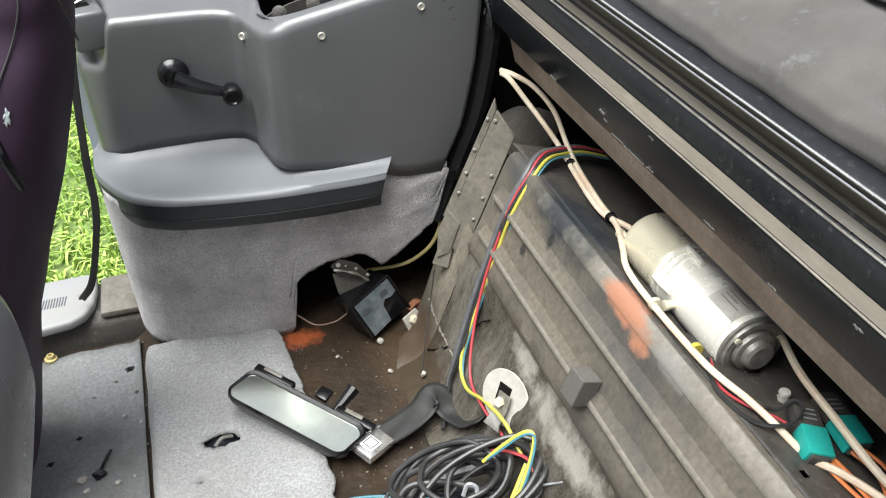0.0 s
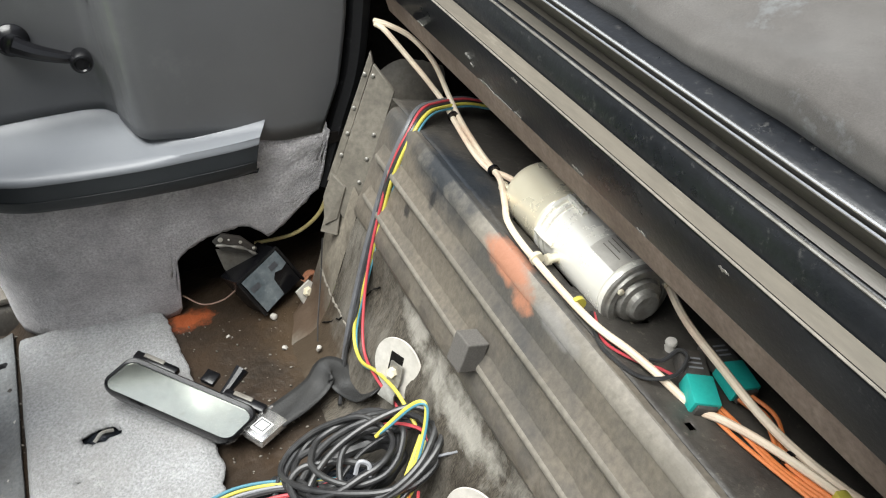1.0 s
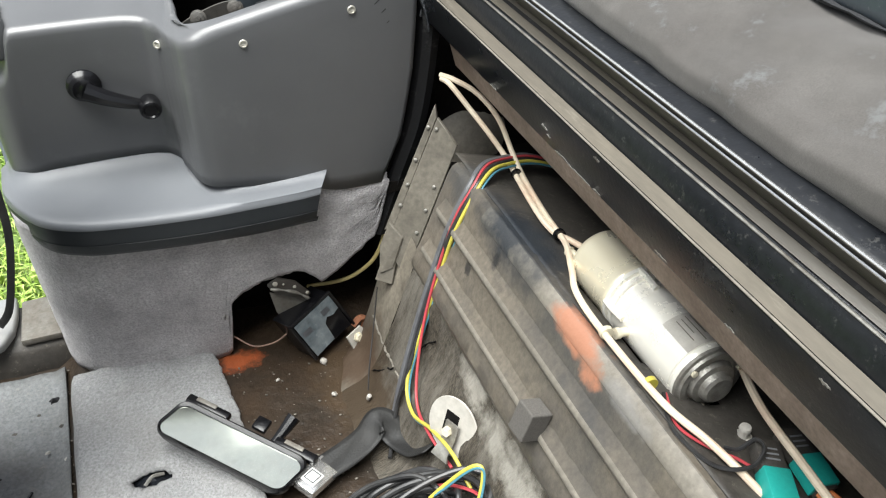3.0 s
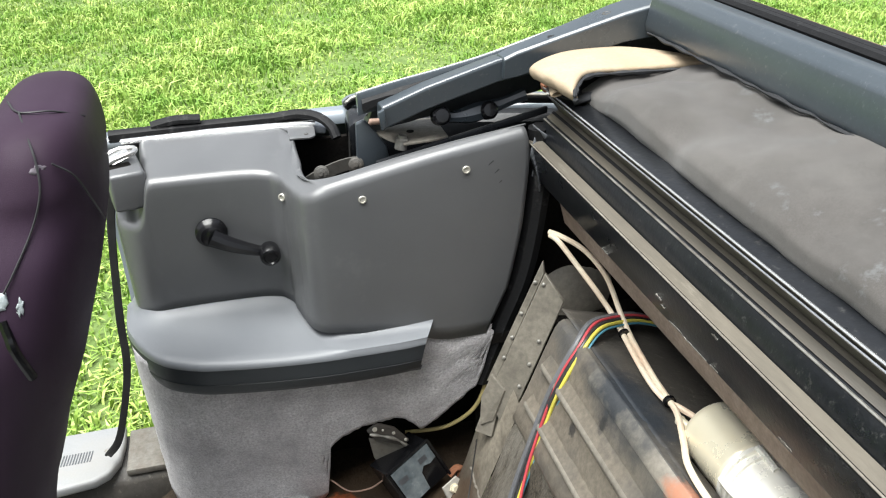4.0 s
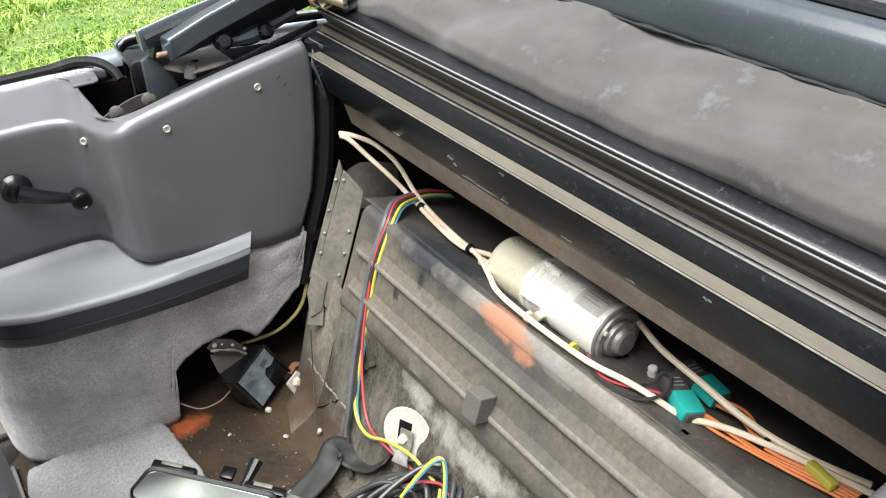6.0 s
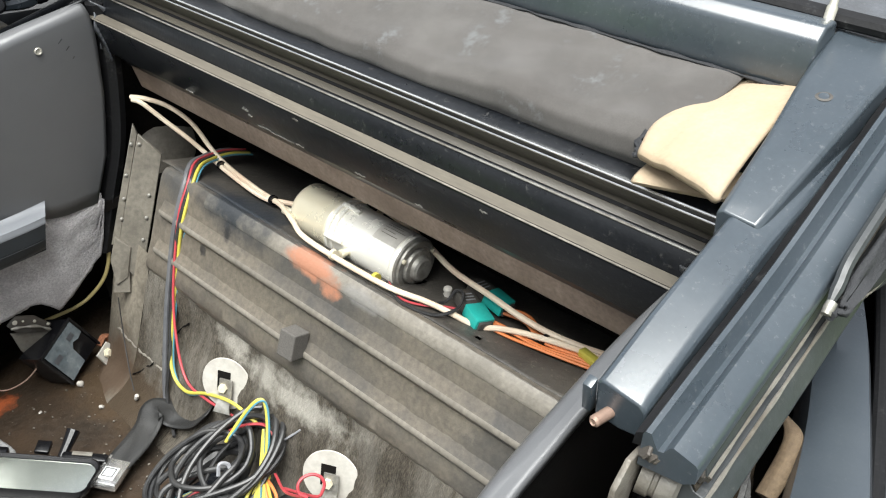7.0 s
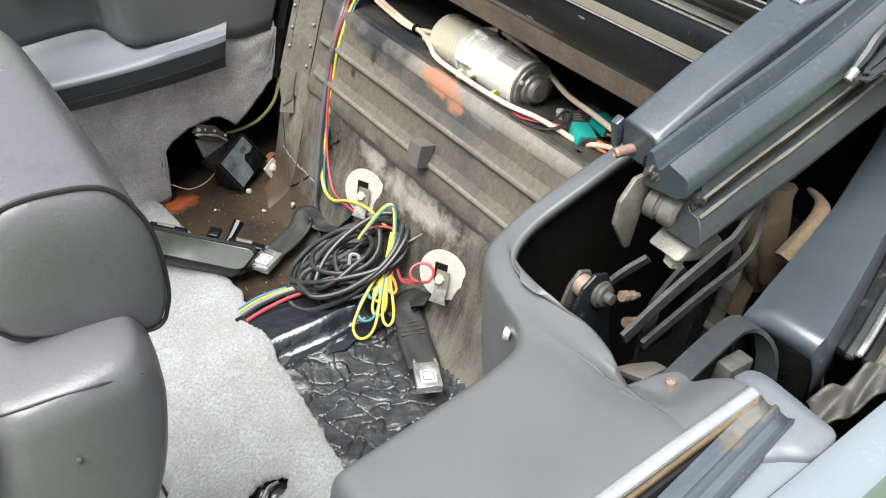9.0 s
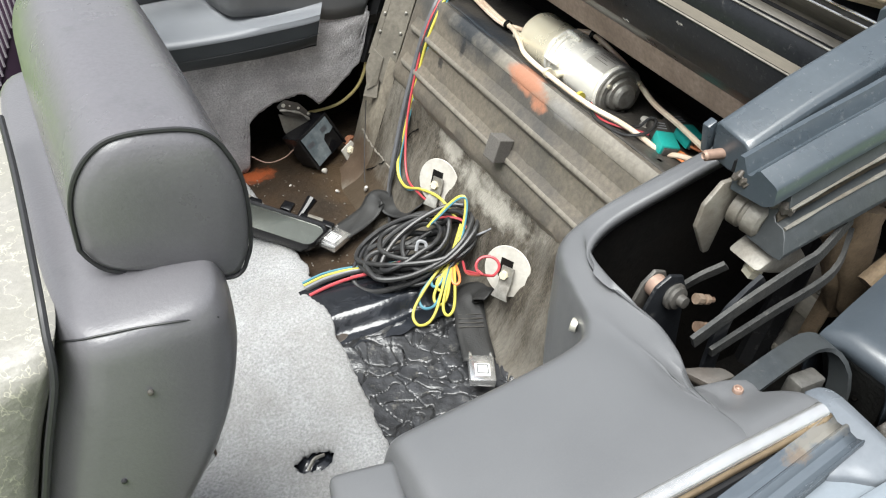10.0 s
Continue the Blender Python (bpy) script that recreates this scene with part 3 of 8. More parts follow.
bm = nb()
vs = sheet(bm, lambda u, v: (0.400 + 0.21 * u, -0.6 + 1.06 * v, shelf_z(0.400 + 0.21 * u) + wob(0.4 + 0.21 * u, -0.6 + 1.06 * v, 0, 14, 0.002)), 24, 100)
gone = [f for f in bm.faces if ((f.calc_center_median().x - 0.474) / 0.05) ** 2 + ((f.calc_center_median().y - 0.035) / 0.150) ** 2 < 1 or (f.calc_center_median() - Vector((0.409, 0.237, 0.66))).xy.length < 0.006 or (f.calc_center_median() - Vector((0.419, -0.263, 0.65))).xy.length < 0.006]
bmesh.ops.delete(bm, geom=gone, context="FACES")
part("shelf", bm, M_SHELF, car, "dark dusty metal shelf behind the seat", mods=[("SOLIDIFY", (0.002, -1))])
# panels whose near-black colour gives the shade behind the shelf
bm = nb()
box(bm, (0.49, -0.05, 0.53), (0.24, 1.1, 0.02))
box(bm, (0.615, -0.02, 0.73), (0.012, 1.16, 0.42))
part("rear_cavity", bm, M_DARK, car, "near-black panels for the shade behind the shelf")

# side walls inside the wheel houses, near black to hold the shade there
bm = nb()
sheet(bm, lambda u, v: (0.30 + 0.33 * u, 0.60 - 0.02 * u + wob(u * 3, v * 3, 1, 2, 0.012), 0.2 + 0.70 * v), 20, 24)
part("inner_side_wall", bm, M_DARK, car, "inner side wall in near-black cavity shade")
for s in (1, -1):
    # closing wall, coloured as the shade seen through the carpet opening
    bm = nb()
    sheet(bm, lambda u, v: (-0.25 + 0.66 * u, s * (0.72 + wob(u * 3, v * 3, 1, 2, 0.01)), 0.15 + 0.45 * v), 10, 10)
    part("side_cavity", bm, M_DARK, car, "near-black wall added for the shade behind the trim")
    bm = nb()
    sheet(bm, lambda u, v: (0.17 + 0.3 * u, s * (0.575 + 0.15 * v), 0.236 + 0.01 * v), 4, 4)
    part("floor_side", bm, M_FLOOR, car, "rusty floor side")
bm = nb()
def corner(u, v):
    z = 0.218 + 0.283 * v
    x1 = bk(z, 0)[0] if z > 0.30 else curve_lin([(0.218, 0.15), (0.238, 0.18), (0.247, 0.207), (0.262, 0.228), (0.30, bk(0.30, 0)[0])], z)
    x0 = 0.25 + 0.09 * v
    w = math.sin(math.pi * u)
    return (x0 + (x1 - x0) * u - 0.012 * w * (1 - v) + wob(u, v, 2, 3, 0.007) * w, 0.572 - 0.140 * u + 0.008 * w + wob(u, v, 5, 6, 0.006) * w, z)


sheet(bm, corner, 24, 28)
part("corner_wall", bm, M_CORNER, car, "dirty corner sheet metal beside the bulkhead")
bm = nb()
lathe(bm, (0.485, 0.675, 0.585), (-0.1, -1, 0.35), [(0, 0.085), (0.06, 0.083), (0.09, 0.07), (0.105, 0.04), (0.108, 0.0)], 24)
part("wheelhouse_bump", bm, M_RIB, car, "dusty tan wheel house dome")

# riveted joint plates in the corner
bm = nb()
plate = [(0.3873, 0.5044, 0.7021), (0.4086, 0.4735, 0.663), (0.353, 0.471, 0.525), (0.312, 0.469, 0.423), (0.300, 0.487, 0.455), (0.3034, 0.5044, 0.505)]
loft(bm, [plate, [(x + 0.004, y + 0.004, z) for x, y, z in plate]])
bmesh.ops.recalc_face_normals(bm, faces=bm.faces)
corner_plate = part("joint_plate", bm, M_PLATE, car, "olive grey riveted joint plate", mods=[("BEVEL", (0.001, 1))])
bm = nb()
edge = [(0.3857, 0.5123, 0.721), (0.3868, 0.5054, 0.7021), (0.307, 0.5045, 0.5104), (0.2921, 0.5129, 0.5029)]
loft(bm, [edge, [(x + 0.004, y + 0.004, z) for x, y, z in edge]])
bmesh.ops.recalc_face_normals(bm, faces=bm.faces)
part("joint_flange", bm, M_PLATE, car, "narrow riveted flange", mods=[("BEVEL", (0.001, 1))])
rv = nb()
lathe(rv, (0, 0, 0), (-0.45, -0.85, 0.2), [(-0.001, 0.0034), (0.0010, 0.0034), (0.0018, 0.002), (0.002, 0.0004)], 10)
rivet_mesh = None
spots = [Vector(p) for p in ((0.3849, 0.5005, 0.685), (0.3716, 0.479, 0.592), (0.3558, 0.4775, 0.5505), (0.3391, 0.4769, 0.5097), (0.3215, 0.4776, 0.4704), (0.3741, 0.5096, 0.686), (0.3513, 0.5092, 0.6311), (0.3358, 0.5071, 0.5888), (0.3217, 0.5058, 0.5519))]
for k, p in enumerate(spots):
    if rivet_mesh is None:
        ob = part("rivet", rv, M_STEEL, corner_plate)
        rivet_mesh = ob.data
    else:
        ob = new("rivet", rivet_mesh)
        ob.parent = corner_plate
    ob.location = p + Vector((-0.001, -0.001, 0))
for poly, turn in ((((0.3036, 0.5098, 0.521), (0.3196, 0.489, 0.4985), (0.2989, 0.4862, 0.4418), (0.2774, 0.4945, 0.4307), (0.2848, 0.5101, 0.4777)), 0.004), (((0.290, 0.505, 0.466), (0.303, 0.486, 0.45), (0.292, 0.478, 0.412), (0.268, 0.498, 0.415)), 0.002)):
    bm = nb()
    loft(bm, [[(x - turn, y - turn, z) for x, y, z in poly], [(x, y, z) for x, y, z in poly]])
    bmesh.ops.recalc_face_normals(bm, faces=bm.faces)
    part("bent_tab", bm, M_PLATE, car, "small bent sheet metal tab", 0, [("BEVEL", (0.001, 1))])
# weld bead and cracks in the dirt of the corner
for pts, r, m_, lab in (([(0.262, 0.505, 0.328), (0.258, 0.47, 0.322), (0.257, 0.43, 0.319), (0.256, 0.385, 0.318), (0.256, 0.345, 0.318)], 0.0022, M_RIB, "pale weld bead"), ([(0.232, 0.425, 0.272), (0.246, 0.395, 0.298), (0.262, 0.36, 0.335), (0.29, 0.325, 0.40), (0.303, 0.30, 0.43)], 0.0014, M_DARK, "dark crack in the felt")):
    bm = nb()
    tube(bm, [(x + wob(x, y, z, 70, 0.004), y, z + wob(y, z, x, 80, 0.004)) for x, y, z in spline(pts, 26)], r, 80, 5, lambda f: 0.6 + 0.6 * abs(math.sin(f * 37)))
    part("weld_bead" if m_ is M_RIB else "felt_crack", bm, m_, car, lab)

# cross beams and trim channels above the shelf
BY = frange(-0.585, 0.56, 40)


def beam(name, prof, material, label, y0=-0.585, y1=0.56, bevel=0.0015):
    b = nb()
    prism(b, prof, "y", y0, y1, bevel)
    return part(name, b, material, car, label)


beam("under_flange", [(0.392, 0.850), (0.419, 0.814), (0.428, 0.816), (0.404, 0.852)], M_BLACKMET, "black flange under the beam", y1=0.545)
beam("brown_beam", [(0.418, 0.816), (0.430, 0.771), (0.467, 0.767), (0.45, 0.82)], M_BROWN, "dusty brown lower cross beam", y1=0.535)
beam("black_beam", [(0.387, 0.847), (0.374, 0.905), (0.377, 0.9095), (0.404, 0.9115), (0.404, 0.852)], M_BLACKMET, "scuffed black cross beam")
rng = random.Random(14)
for y, l, f0, h in ((0.15, 0.016, 0.60, 0.10), (0.142, 0.010, 0.74, 0.08), (0.115, 0.030, 0.93, 0.06), (0.075, 0.05, 0.955, 0.045), (0.035, 0.016, 0.93, 0.05), (0.028, 0.012, 0.12, 0.10), (-0.085, 0.02, 0.90, 0.06), (-0.19, 0.014, 0.94, 0.05), (0.30, 0.02, 0.95, 0.045), (-0.30, 0.012, 0.2, 0.08)):
    bm = nb()
    n = 12
    rows = []
    for k in range(n + 1):
        e = math.sin(math.pi * k / n) ** 0.6
        mid = f0 + rng.uniform(-0.015, 0.015)
        rows.append([(0.374 + 0.013 * f - 0.0006, y + l * (k / n - 0.5), 0.905 - 0.058 * f) for f in (mid - h * 0.5 * e * rng.uniform(0.3, 1) - 0.002, min(0.99, mid + h * 0.5 * e * rng.uniform(0.3, 1)))])
    loft(bm, rows, closed=False)
    part("paint_chip", bm, M_STEEL, car, "pale chip in the black paint", 0, [("SOLIDIFY", (0.0006, 0))])
beam("dusty_ledge", [(0.3745, 0.9102), (0.390, 0.9135), (0.390, 0.9118), (0.376, 0.9090)], M_LEDGE, "dust covered beam ledge", bevel=0)
beam("black_riser", [(0.3905, 0.911), (0.398, 0.937), (0.402, 0.942), (0.428, 0.944), (0.428, 0.906)], M_BLACKMET, "black upper channel")
beam("dusty_channel", [(0.402, 0.9435), (0.424, 0.954), (0.428, 0.950), (0.425, 0.944)], M_CHANNEL, "dusty trim channel", bevel=0.0008)
beam("channel_groove", [(0.411, 0.9495), (0.4145, 0.9515), (0.4150, 0.9505), (0.4115, 0.9485)], M_RUBBER, "dark groove in the channel", bevel=0)
beam("trim_riser", [(0.426, 0.946), (0.404, 0.976), (0.408, 0.984), (0.445, 0.985), (0.445, 0.95)], M_CHANNEL, "dusty trim riser")
beam("top_lip", [(0.3955, 0.9885), (0.401, 0.992), (0.440, 0.9965), (0.442, 0.986), (0.404, 0.984)], M_BLACKMET, "black painted lip", bevel=0.001)
for px, pz in ((0.3985, 0.9415), (0.4025, 0.9785), (0.3955, 0.9905), (0.3735, 0.9085)):
    bm = nb()
    tube(bm, [(px, -0.583, pz), (px, 0.558, pz)], 0.0014 if pz > 0.95 else 0.0015 if pz > 0.91 else 0.0012, 24, 6)
    part("trim_lip", bm, M_CHROME if pz > 0.95 else M_STEEL if pz > 0.91 else M_RIB, car, "thin bright trim lip")
bm = nb()
prism(bm, [(0.394, 0.994), (0.405, 0.996), (0.407, 0.984), (0.397, 0.982)], "y", 0.556, 0.570, 0.002)
part("trim_end_cap", bm, M_RUST, car, "rusty trim end cap")

# black seal along the rear edge of the trim panel
for s in (1, -1):
    bm = nb()
    tube(bm, [(0.392, s * 0.558, 0.93), (0.396, s * 0.558, 0.88), (0.392, s * 0.560, 0.80), (0.372, s * 0.562, 0.68), (0.336, s * 0.568, 0.575), (0.30, s * 0.578, 0.46)], 0.019, 30, 8)
    part("edge_seal", bm, M_RUBBER, car, "black rubber edge seal")
    bm = nb()
    sheet(bm, lambda u, v: (0.376 + 0.032 * u * (0.4 + v) + 0.005 * math.sin(9 * v + 4 * u), s * (0.546 - 0.010 * u + 0.007 * math.sin(8 * v + 6 * u)), 0.855 + 0.082 * v - 0.022 * u), 10, 14)
    part("seal_flap", bm, M_DULLTRIM, car, "crumpled grey flap", mods=[("SOLIDIFY", (0.002, 0))])


# body sides behind the doors
BELT = [(-0.3, 0.86), (-0.1, 0.868), (0.1, 0.868), (0.22, 0.862), (0.36, 0.825), (0.6, 0.745), (0.8, 0.66), (1.0, 0.6), (1.4, 0.56)]
INNER = [(0.143, 0.7615), (0.165, 0.751), (0.20, 0.741), (0.236, 0.733), (0.271, 0.722), (0.305, 0.711), (0.37, 0.690), (0.43, 0.671), (0.5, 0.648), (0.7, 0.57), (1.0, 0.5)]


SIDE = {1: ((-0.02, 0.865), (0, 0.884), (0.012, 0.886), (0.03, 0.875), (0.055, 0.82), (0.075, 0.7), (0.08, 0.55), (0.06, 0.4), (0.03, 0.28)),
        -1: ((0.003, 0.850), (0.003, 0.878), (0.004, 0.882), (0.008, 0.884), (0.020, 0.8855), (0.032, 0.8845), (0.0365, 0.882), (0.0385, 0.876), (0.042, 0.82), (0.055, 0.7), (0.06, 0.55), (0.05, 0.4), (0.03, 0.28))}


OUTER = [(0.146, 0.819), (0.165, 0.811), (0.2, 0.798), (0.236, 0.786), (0.271, 0.774), (0.305, 0.762), (0.37, 0.737), (0.443, 0.712), (0.52, 0.685), (0.72, 0.60), (1.02, 0.53)]


def rounded(pts, n):
    return [(p.x, p.y) for p in spline([(a, b, 0) for a, b in pts], n)]


for s in (1, -1):
    bm = nb()
    rings = []
    for x, y in rounded(BELT, 40):
        rings.append([(x, s * (y + o), z) for o, z in SIDE[s]])
    loft(bm, rings, closed=False)
    bmesh.ops.recalc_face_normals(bm, faces=bm.faces)
    part("outer_quarter", bm, M_BODY, car, "silver blue painted outer quarter panel", mods=[("SOLIDIFY", (0.004, 0))])
    # black flange round the folding roof well
    bm = nb()
    if s > 0:
        a, b, sink = rounded(INNER, 36), rounded(OUTER, 36), 0
    else:
        a = rounded([(0.172, 0.736), (0.2, 0.729), (0.25, 0.718), (0.3, 0.7065), (0.35, 0.693), (0.4, 0.677), (0.5, 0.645), (0.7, 0.57), (1.0, 0.5)], 36)
        b, sink = rounded([(0.180, 0.801), (0.2, 0.795), (0.25, 0.780), (0.3, 0.764), (0.35, 0.747), (0.4, 0.729), (0.5, 0.692), (0.7, 0.61), (1.02, 0.53)], 36), 0.033
    rings = [[(p[0], s * (p[1] + 0.006), 0.79 - sink), (p[0], s * p[1], 0.875 - sink), (p[0], s * (p[1] + 0.004), 0.893 - sink), (p[0] * 0.6 + q[0] * 0.4, s * (p[1] * 0.6 + q[1] * 0.4), 0.902 - sink), (q[0], s * q[1], 0.9 - sink), (q[0], s * (q[1] + 0.006), 0.885 - sink), (q[0], s * (q[1] + 0.008), 0.83 - sink)] for p, q in zip(a, b)]
    rings = [[(x - dx, y, z - dz) for x, y, z in rings[0]] for dx, dz in ((0.0125, 0.016), (0.0115, 0.009), (0.0085, 0.004), (0.004, 0.001))] + rings
    loft(bm, rings, closed=False)
    bmesh.ops.recalc_face_normals(bm, faces=bm.faces)
    part("well_flange", bm, M_SATIN if s < 0 else M_BLACKMET, car, "satin black flange of the roof well", mods=[("SOLIDIFY", (0.003, 0))])
    bm = nb()
    if s > 0:
        sheet(bm, lambda u, v: (0.126 + 0.006 * v + 0.012 * u, 0.772 + 0.052 * u, 0.775 + 0.108 * v + wob(u, v, 3, 4, 0.003)), 8, 10)
    else:
        sheet(bm, lambda u, v: (0.163 + 0.05 * (1 - v) + 0.009 * u, -0.742 - 0.066 * u, 0.735 + 0.117 * v + wob(u, v, 3, 4, 0.003)), 8, 10)
    front = part("flange_front", bm, M_GRIME, car, "dirty dark front wall of the roof well", mods=[("SOLIDIFY", (0.004, 0))])
    if s < 0:
        bm = nb()
        lathe(bm, (0.191, -0.774, 0.793), (-1, 0, 0.5), [(0, 0.0028), (0.0025, 0.0028), (0.0025, 0.0005)], 10)
        part("front_hole", bm, M_DARK, front, "small dark hole")
    if s > 0:
        line = [(0.138, 0.822, -0.012), (0.17, 0.815, 0), (0.296, 0.773, 0), (0.44, 0.727, 0), (0.59, 0.667, 0), (0.8, 0.57, 0), (1.05, 0.5, 0)]
        strips = ((0.008, 0.010, 0.885, M_RUBBER, "black rubber seal"), (0.024, 0.0032, 0.915, M_STEEL, "dull steel beading"), (0.036, 0.009, 0.905, M_RUBBER, "black rubber strip"), (0.052, 0.009, 0.903, M_MOULD, "grey belt moulding"))
    else:
        line = [(0.211, 0.817, -0.004), (0.225, 0.8145, 0), (0.25, 0.808, 0), (0.3, 0.7935, 0), (0.35, 0.7785, 0), (0.4, 0.7635, 0), (0.5, 0.733, 0), (0.65, 0.683, 0), (0.85, 0.61, 0), (1.05, 0.53, 0)]
        strips = ((-0.0155, 0.0075, 0.838, M_RUBBER, "black rubber seal"), (-0.0065, 0.0052, 0.836, M_LOWRAIL, "dusty grey seal base"), (0.0005, 0.0032, 0.842, M_CHROME, "narrow bright beading"), (0.0085, 0.0055, 0.836, M_RUBBER, "black rubber strip"), (0.0195, 0.0075, 0.836, M_LEDGE, "dull beige trim strip"), (0.030, 0.0045, 0.836, M_SILL, "pale painted strip"))
    for off, r, z, material, lab in strips:
        bm = nb()
        tube(bm, [(x + (0.35 * off if s < 0 else 0), s * (y + off * (0.94 if s < 0 else 1)), z + h) for x, y, h in line], r, 70, 10, lambda f: min(1, 0.35 + 90 * f) ** 0.6)
        part("well_strip", bm, material, car, lab)
    # boxes added to close the well, its shade put into their colour
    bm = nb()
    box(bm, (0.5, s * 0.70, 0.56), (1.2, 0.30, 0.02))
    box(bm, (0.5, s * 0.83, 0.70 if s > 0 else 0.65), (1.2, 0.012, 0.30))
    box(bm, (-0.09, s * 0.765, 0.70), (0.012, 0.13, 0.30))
    part("well_lining", bm, M_DARK, car, "near-black boxes for the shade in the roof well")
    # belt moulding beside the trim panel
    bm = nb()
    if s > 0:
        prism(bm, [(-0.27, 0.835), (-0.27, 0.85), (0.035, 0.868), (0.1, 0.866), (0.095, 0.795), (0.06, 0.812)], "z", 0.868, 0.881, 0.004)
        part("belt_moulding", bm, M_MOULD, car, "grey blue belt moulding")
        bm = nb()
        tube(bm, [(-0.24, 0.832, 0.874), (-0.1, 0.828, 0.877), (0.03, 0.823, 0.877), (0.070, 0.819, 0.876)], 0.005, 24, 8)
        part("window_seal", bm, M_RUBBER, car, "black window weatherstrip")
        bm = nb()
        loft(bm, [[(x, y + o, 0.89 + h) for o, h in ((-0.012, -0.008), (-0.011, 0.004), (-0.005, 0.008), (0.004, 0.008), (0.011, 0.004), (0.013, -0.008))] for x, y in ((-0.26, 0.848), (-0.1, 0.848), (0.02, 0.846), (0.078, 0.842))])
        bmesh.ops.recalc_face_normals(bm, faces=bm.faces)
        part("side_moulding", bm, M_RUBBER, car, "rounded side moulding", 50)
    else:
        # satin end shell, painted step, and the worn channel that held the glass
        outline_ = spline([(0.086, 0.787, 0), (0.0985, 0.7895, 0), (0.1045, 0.801, 0), (0.104, 0.825, 0), (0.1025, 0.848, 0), (0.1005, 0.8655, 0), (0.085, 0.8695, 0), (0.0693, 0.8681, 0), (0.055, 0.857, 0), (0.040, 0.846, 0), (0.035, 0.825, 0), (0.06, 0.803, 0)], 40)
        cx, cy = 0.075, 0.832
        loft(bm, [[(cx + (p.x - cx) * k, -(cy + (p.y - cy) * k), z) for p in outline_] for k, z in ((1.0, 0.855), (1.0, 0.871), (0.985, 0.8765), (0.94, 0.8792), (0.6, 0.8812), (0.1, 0.882))])
        bmesh.ops.recalc_face_normals(bm, faces=bm.faces)
        part("end_shell", bm, M_MOULD, car, "satin grey end shell of the belt line", 60)
        bm = nb()
        prism(bm, [(-0.4, -0.842), (0.066, -0.842), (0.072, -0.8685), (-0.4, -0.8685)], "z", 0.855, 0.8735, 0.003)
        part("painted_step", bm, M_BODY, car, "silver blue painted step below the glass channel")
        edge = lambda x, f: (x + 0.002 * f, -(0.8232 - 0.118 * x + f * (0.0305 - 0.012 * x)), 0)
        bm = nb()
        loft(bm, [[(edge(x, f)[0], edge(x, f)[1], 0.884 + h) for f, h in ((0, -0.012), (0.01, 0.001), (0.05, 0.0035), (0.10, 0.0025), (0.25, -0.0005), (0.38, 0.0), (0.44, 0.0035), (0.49, 0.0045), (0.54, 0.0035), (0.62, 0.0), (0.80, -0.001), (0.92, 0.0012), (0.96, 0.003), (0.99, 0.0015), (1.0, -0.012))] for x in frange(-0.30, 0.0785, 24)], closed=False)
        bmesh.ops.recalc_face_normals(bm, faces=bm.faces)
        part("glass_channel", bm, M_CHANNELB, car, "worn steel blue glass channel with rust at its end", 40, [("SOLIDIFY", (0.002, -1))])
        bm = nb()
        tube(bm, [(-0.30, -0.8235, 0.874), (-0.1, -0.8215, 0.876), (0.0, -0.8195, 0.876), (0.06, -0.8170, 0.876)], 0.0045, 24, 8)
        part("window_seal", bm, M_RUBBER, car, "black window weatherstrip")
        bm = nb()
        upper, lower = spline([(0.1435, -0.8198, 0.834), (0.163, -0.8263, 0.847), (0.1813, -0.8296, 0.8405), (0.1975, -0.8317, 0.8513), (0.2137, -0.835, 0.8491)], 24), spline([(0.137, -0.8404, 0.8275), (0.1522, -0.8479, 0.8362), (0.1727, -0.8479, 0.8318), (0.1867, -0.8522, 0.8426), (0.2051, -0.8544, 0.8448)], 24)
        loft(bm, [[tuple(p.lerp(q, f) + Vector((0, 0, 0.004 * math.sin(7 * f + 0.5 * i) - 0.006 * math.sin(math.pi * f)))) for f in frange(0, 1, 10)] for i, (p, q) in enumerate(zip(upper, lower))], closed=False)
        part("torn_seal", bm, M_BRACKET, car, "crumpled torn seal at the end of the well", 60, [("SOLIDIFY", (0.0025, 0))])
    bm = nb()
    tube(bm, [(-0.19, s * 0.848, 0.898), (-0.15, s * 0.846, 0.905), (-0.11, s * 0.845, 0.903)], 0.0085, 14, 8)
    part("seal_lump", bm, M_RUBBER, car, "lumped rubber seal end")
bm = nb()
sheet(bm, lambda u, v: (0.74 + 0.6 * u, -0.6 + 1.2 * v, 0.985 - 0.02 * u - 0.12 * (v - 0.5) ** 2), 10, 14)
part("rear_deck", bm, M_DULLTRIM, car, "dark rear deck")
# block added to close the gap, near black in place of shade
bm = nb()
prism(bm, [(0.66, 0.3), (0.66, 0.94), (0.98, 0.945), (0.98, 0.3)], "y", -0.66, 0.66, 0.02, 3)
part("rear_body", bm, M_DARK, car, "near-black block closing the gap below the folded roof")
bm = nb()
prism(bm, [(0.95, 0.25), (0.95, 0.905), (1.3, 0.93), (1.75, 0.90), (1.97, 0.82), (2.02, 0.6), (1.98, 0.3)], "y", -0.84, 0.84, 0.07, 4)
part("boot_shell", bm, M_BODY, car, "silver blue boot shell", 40)
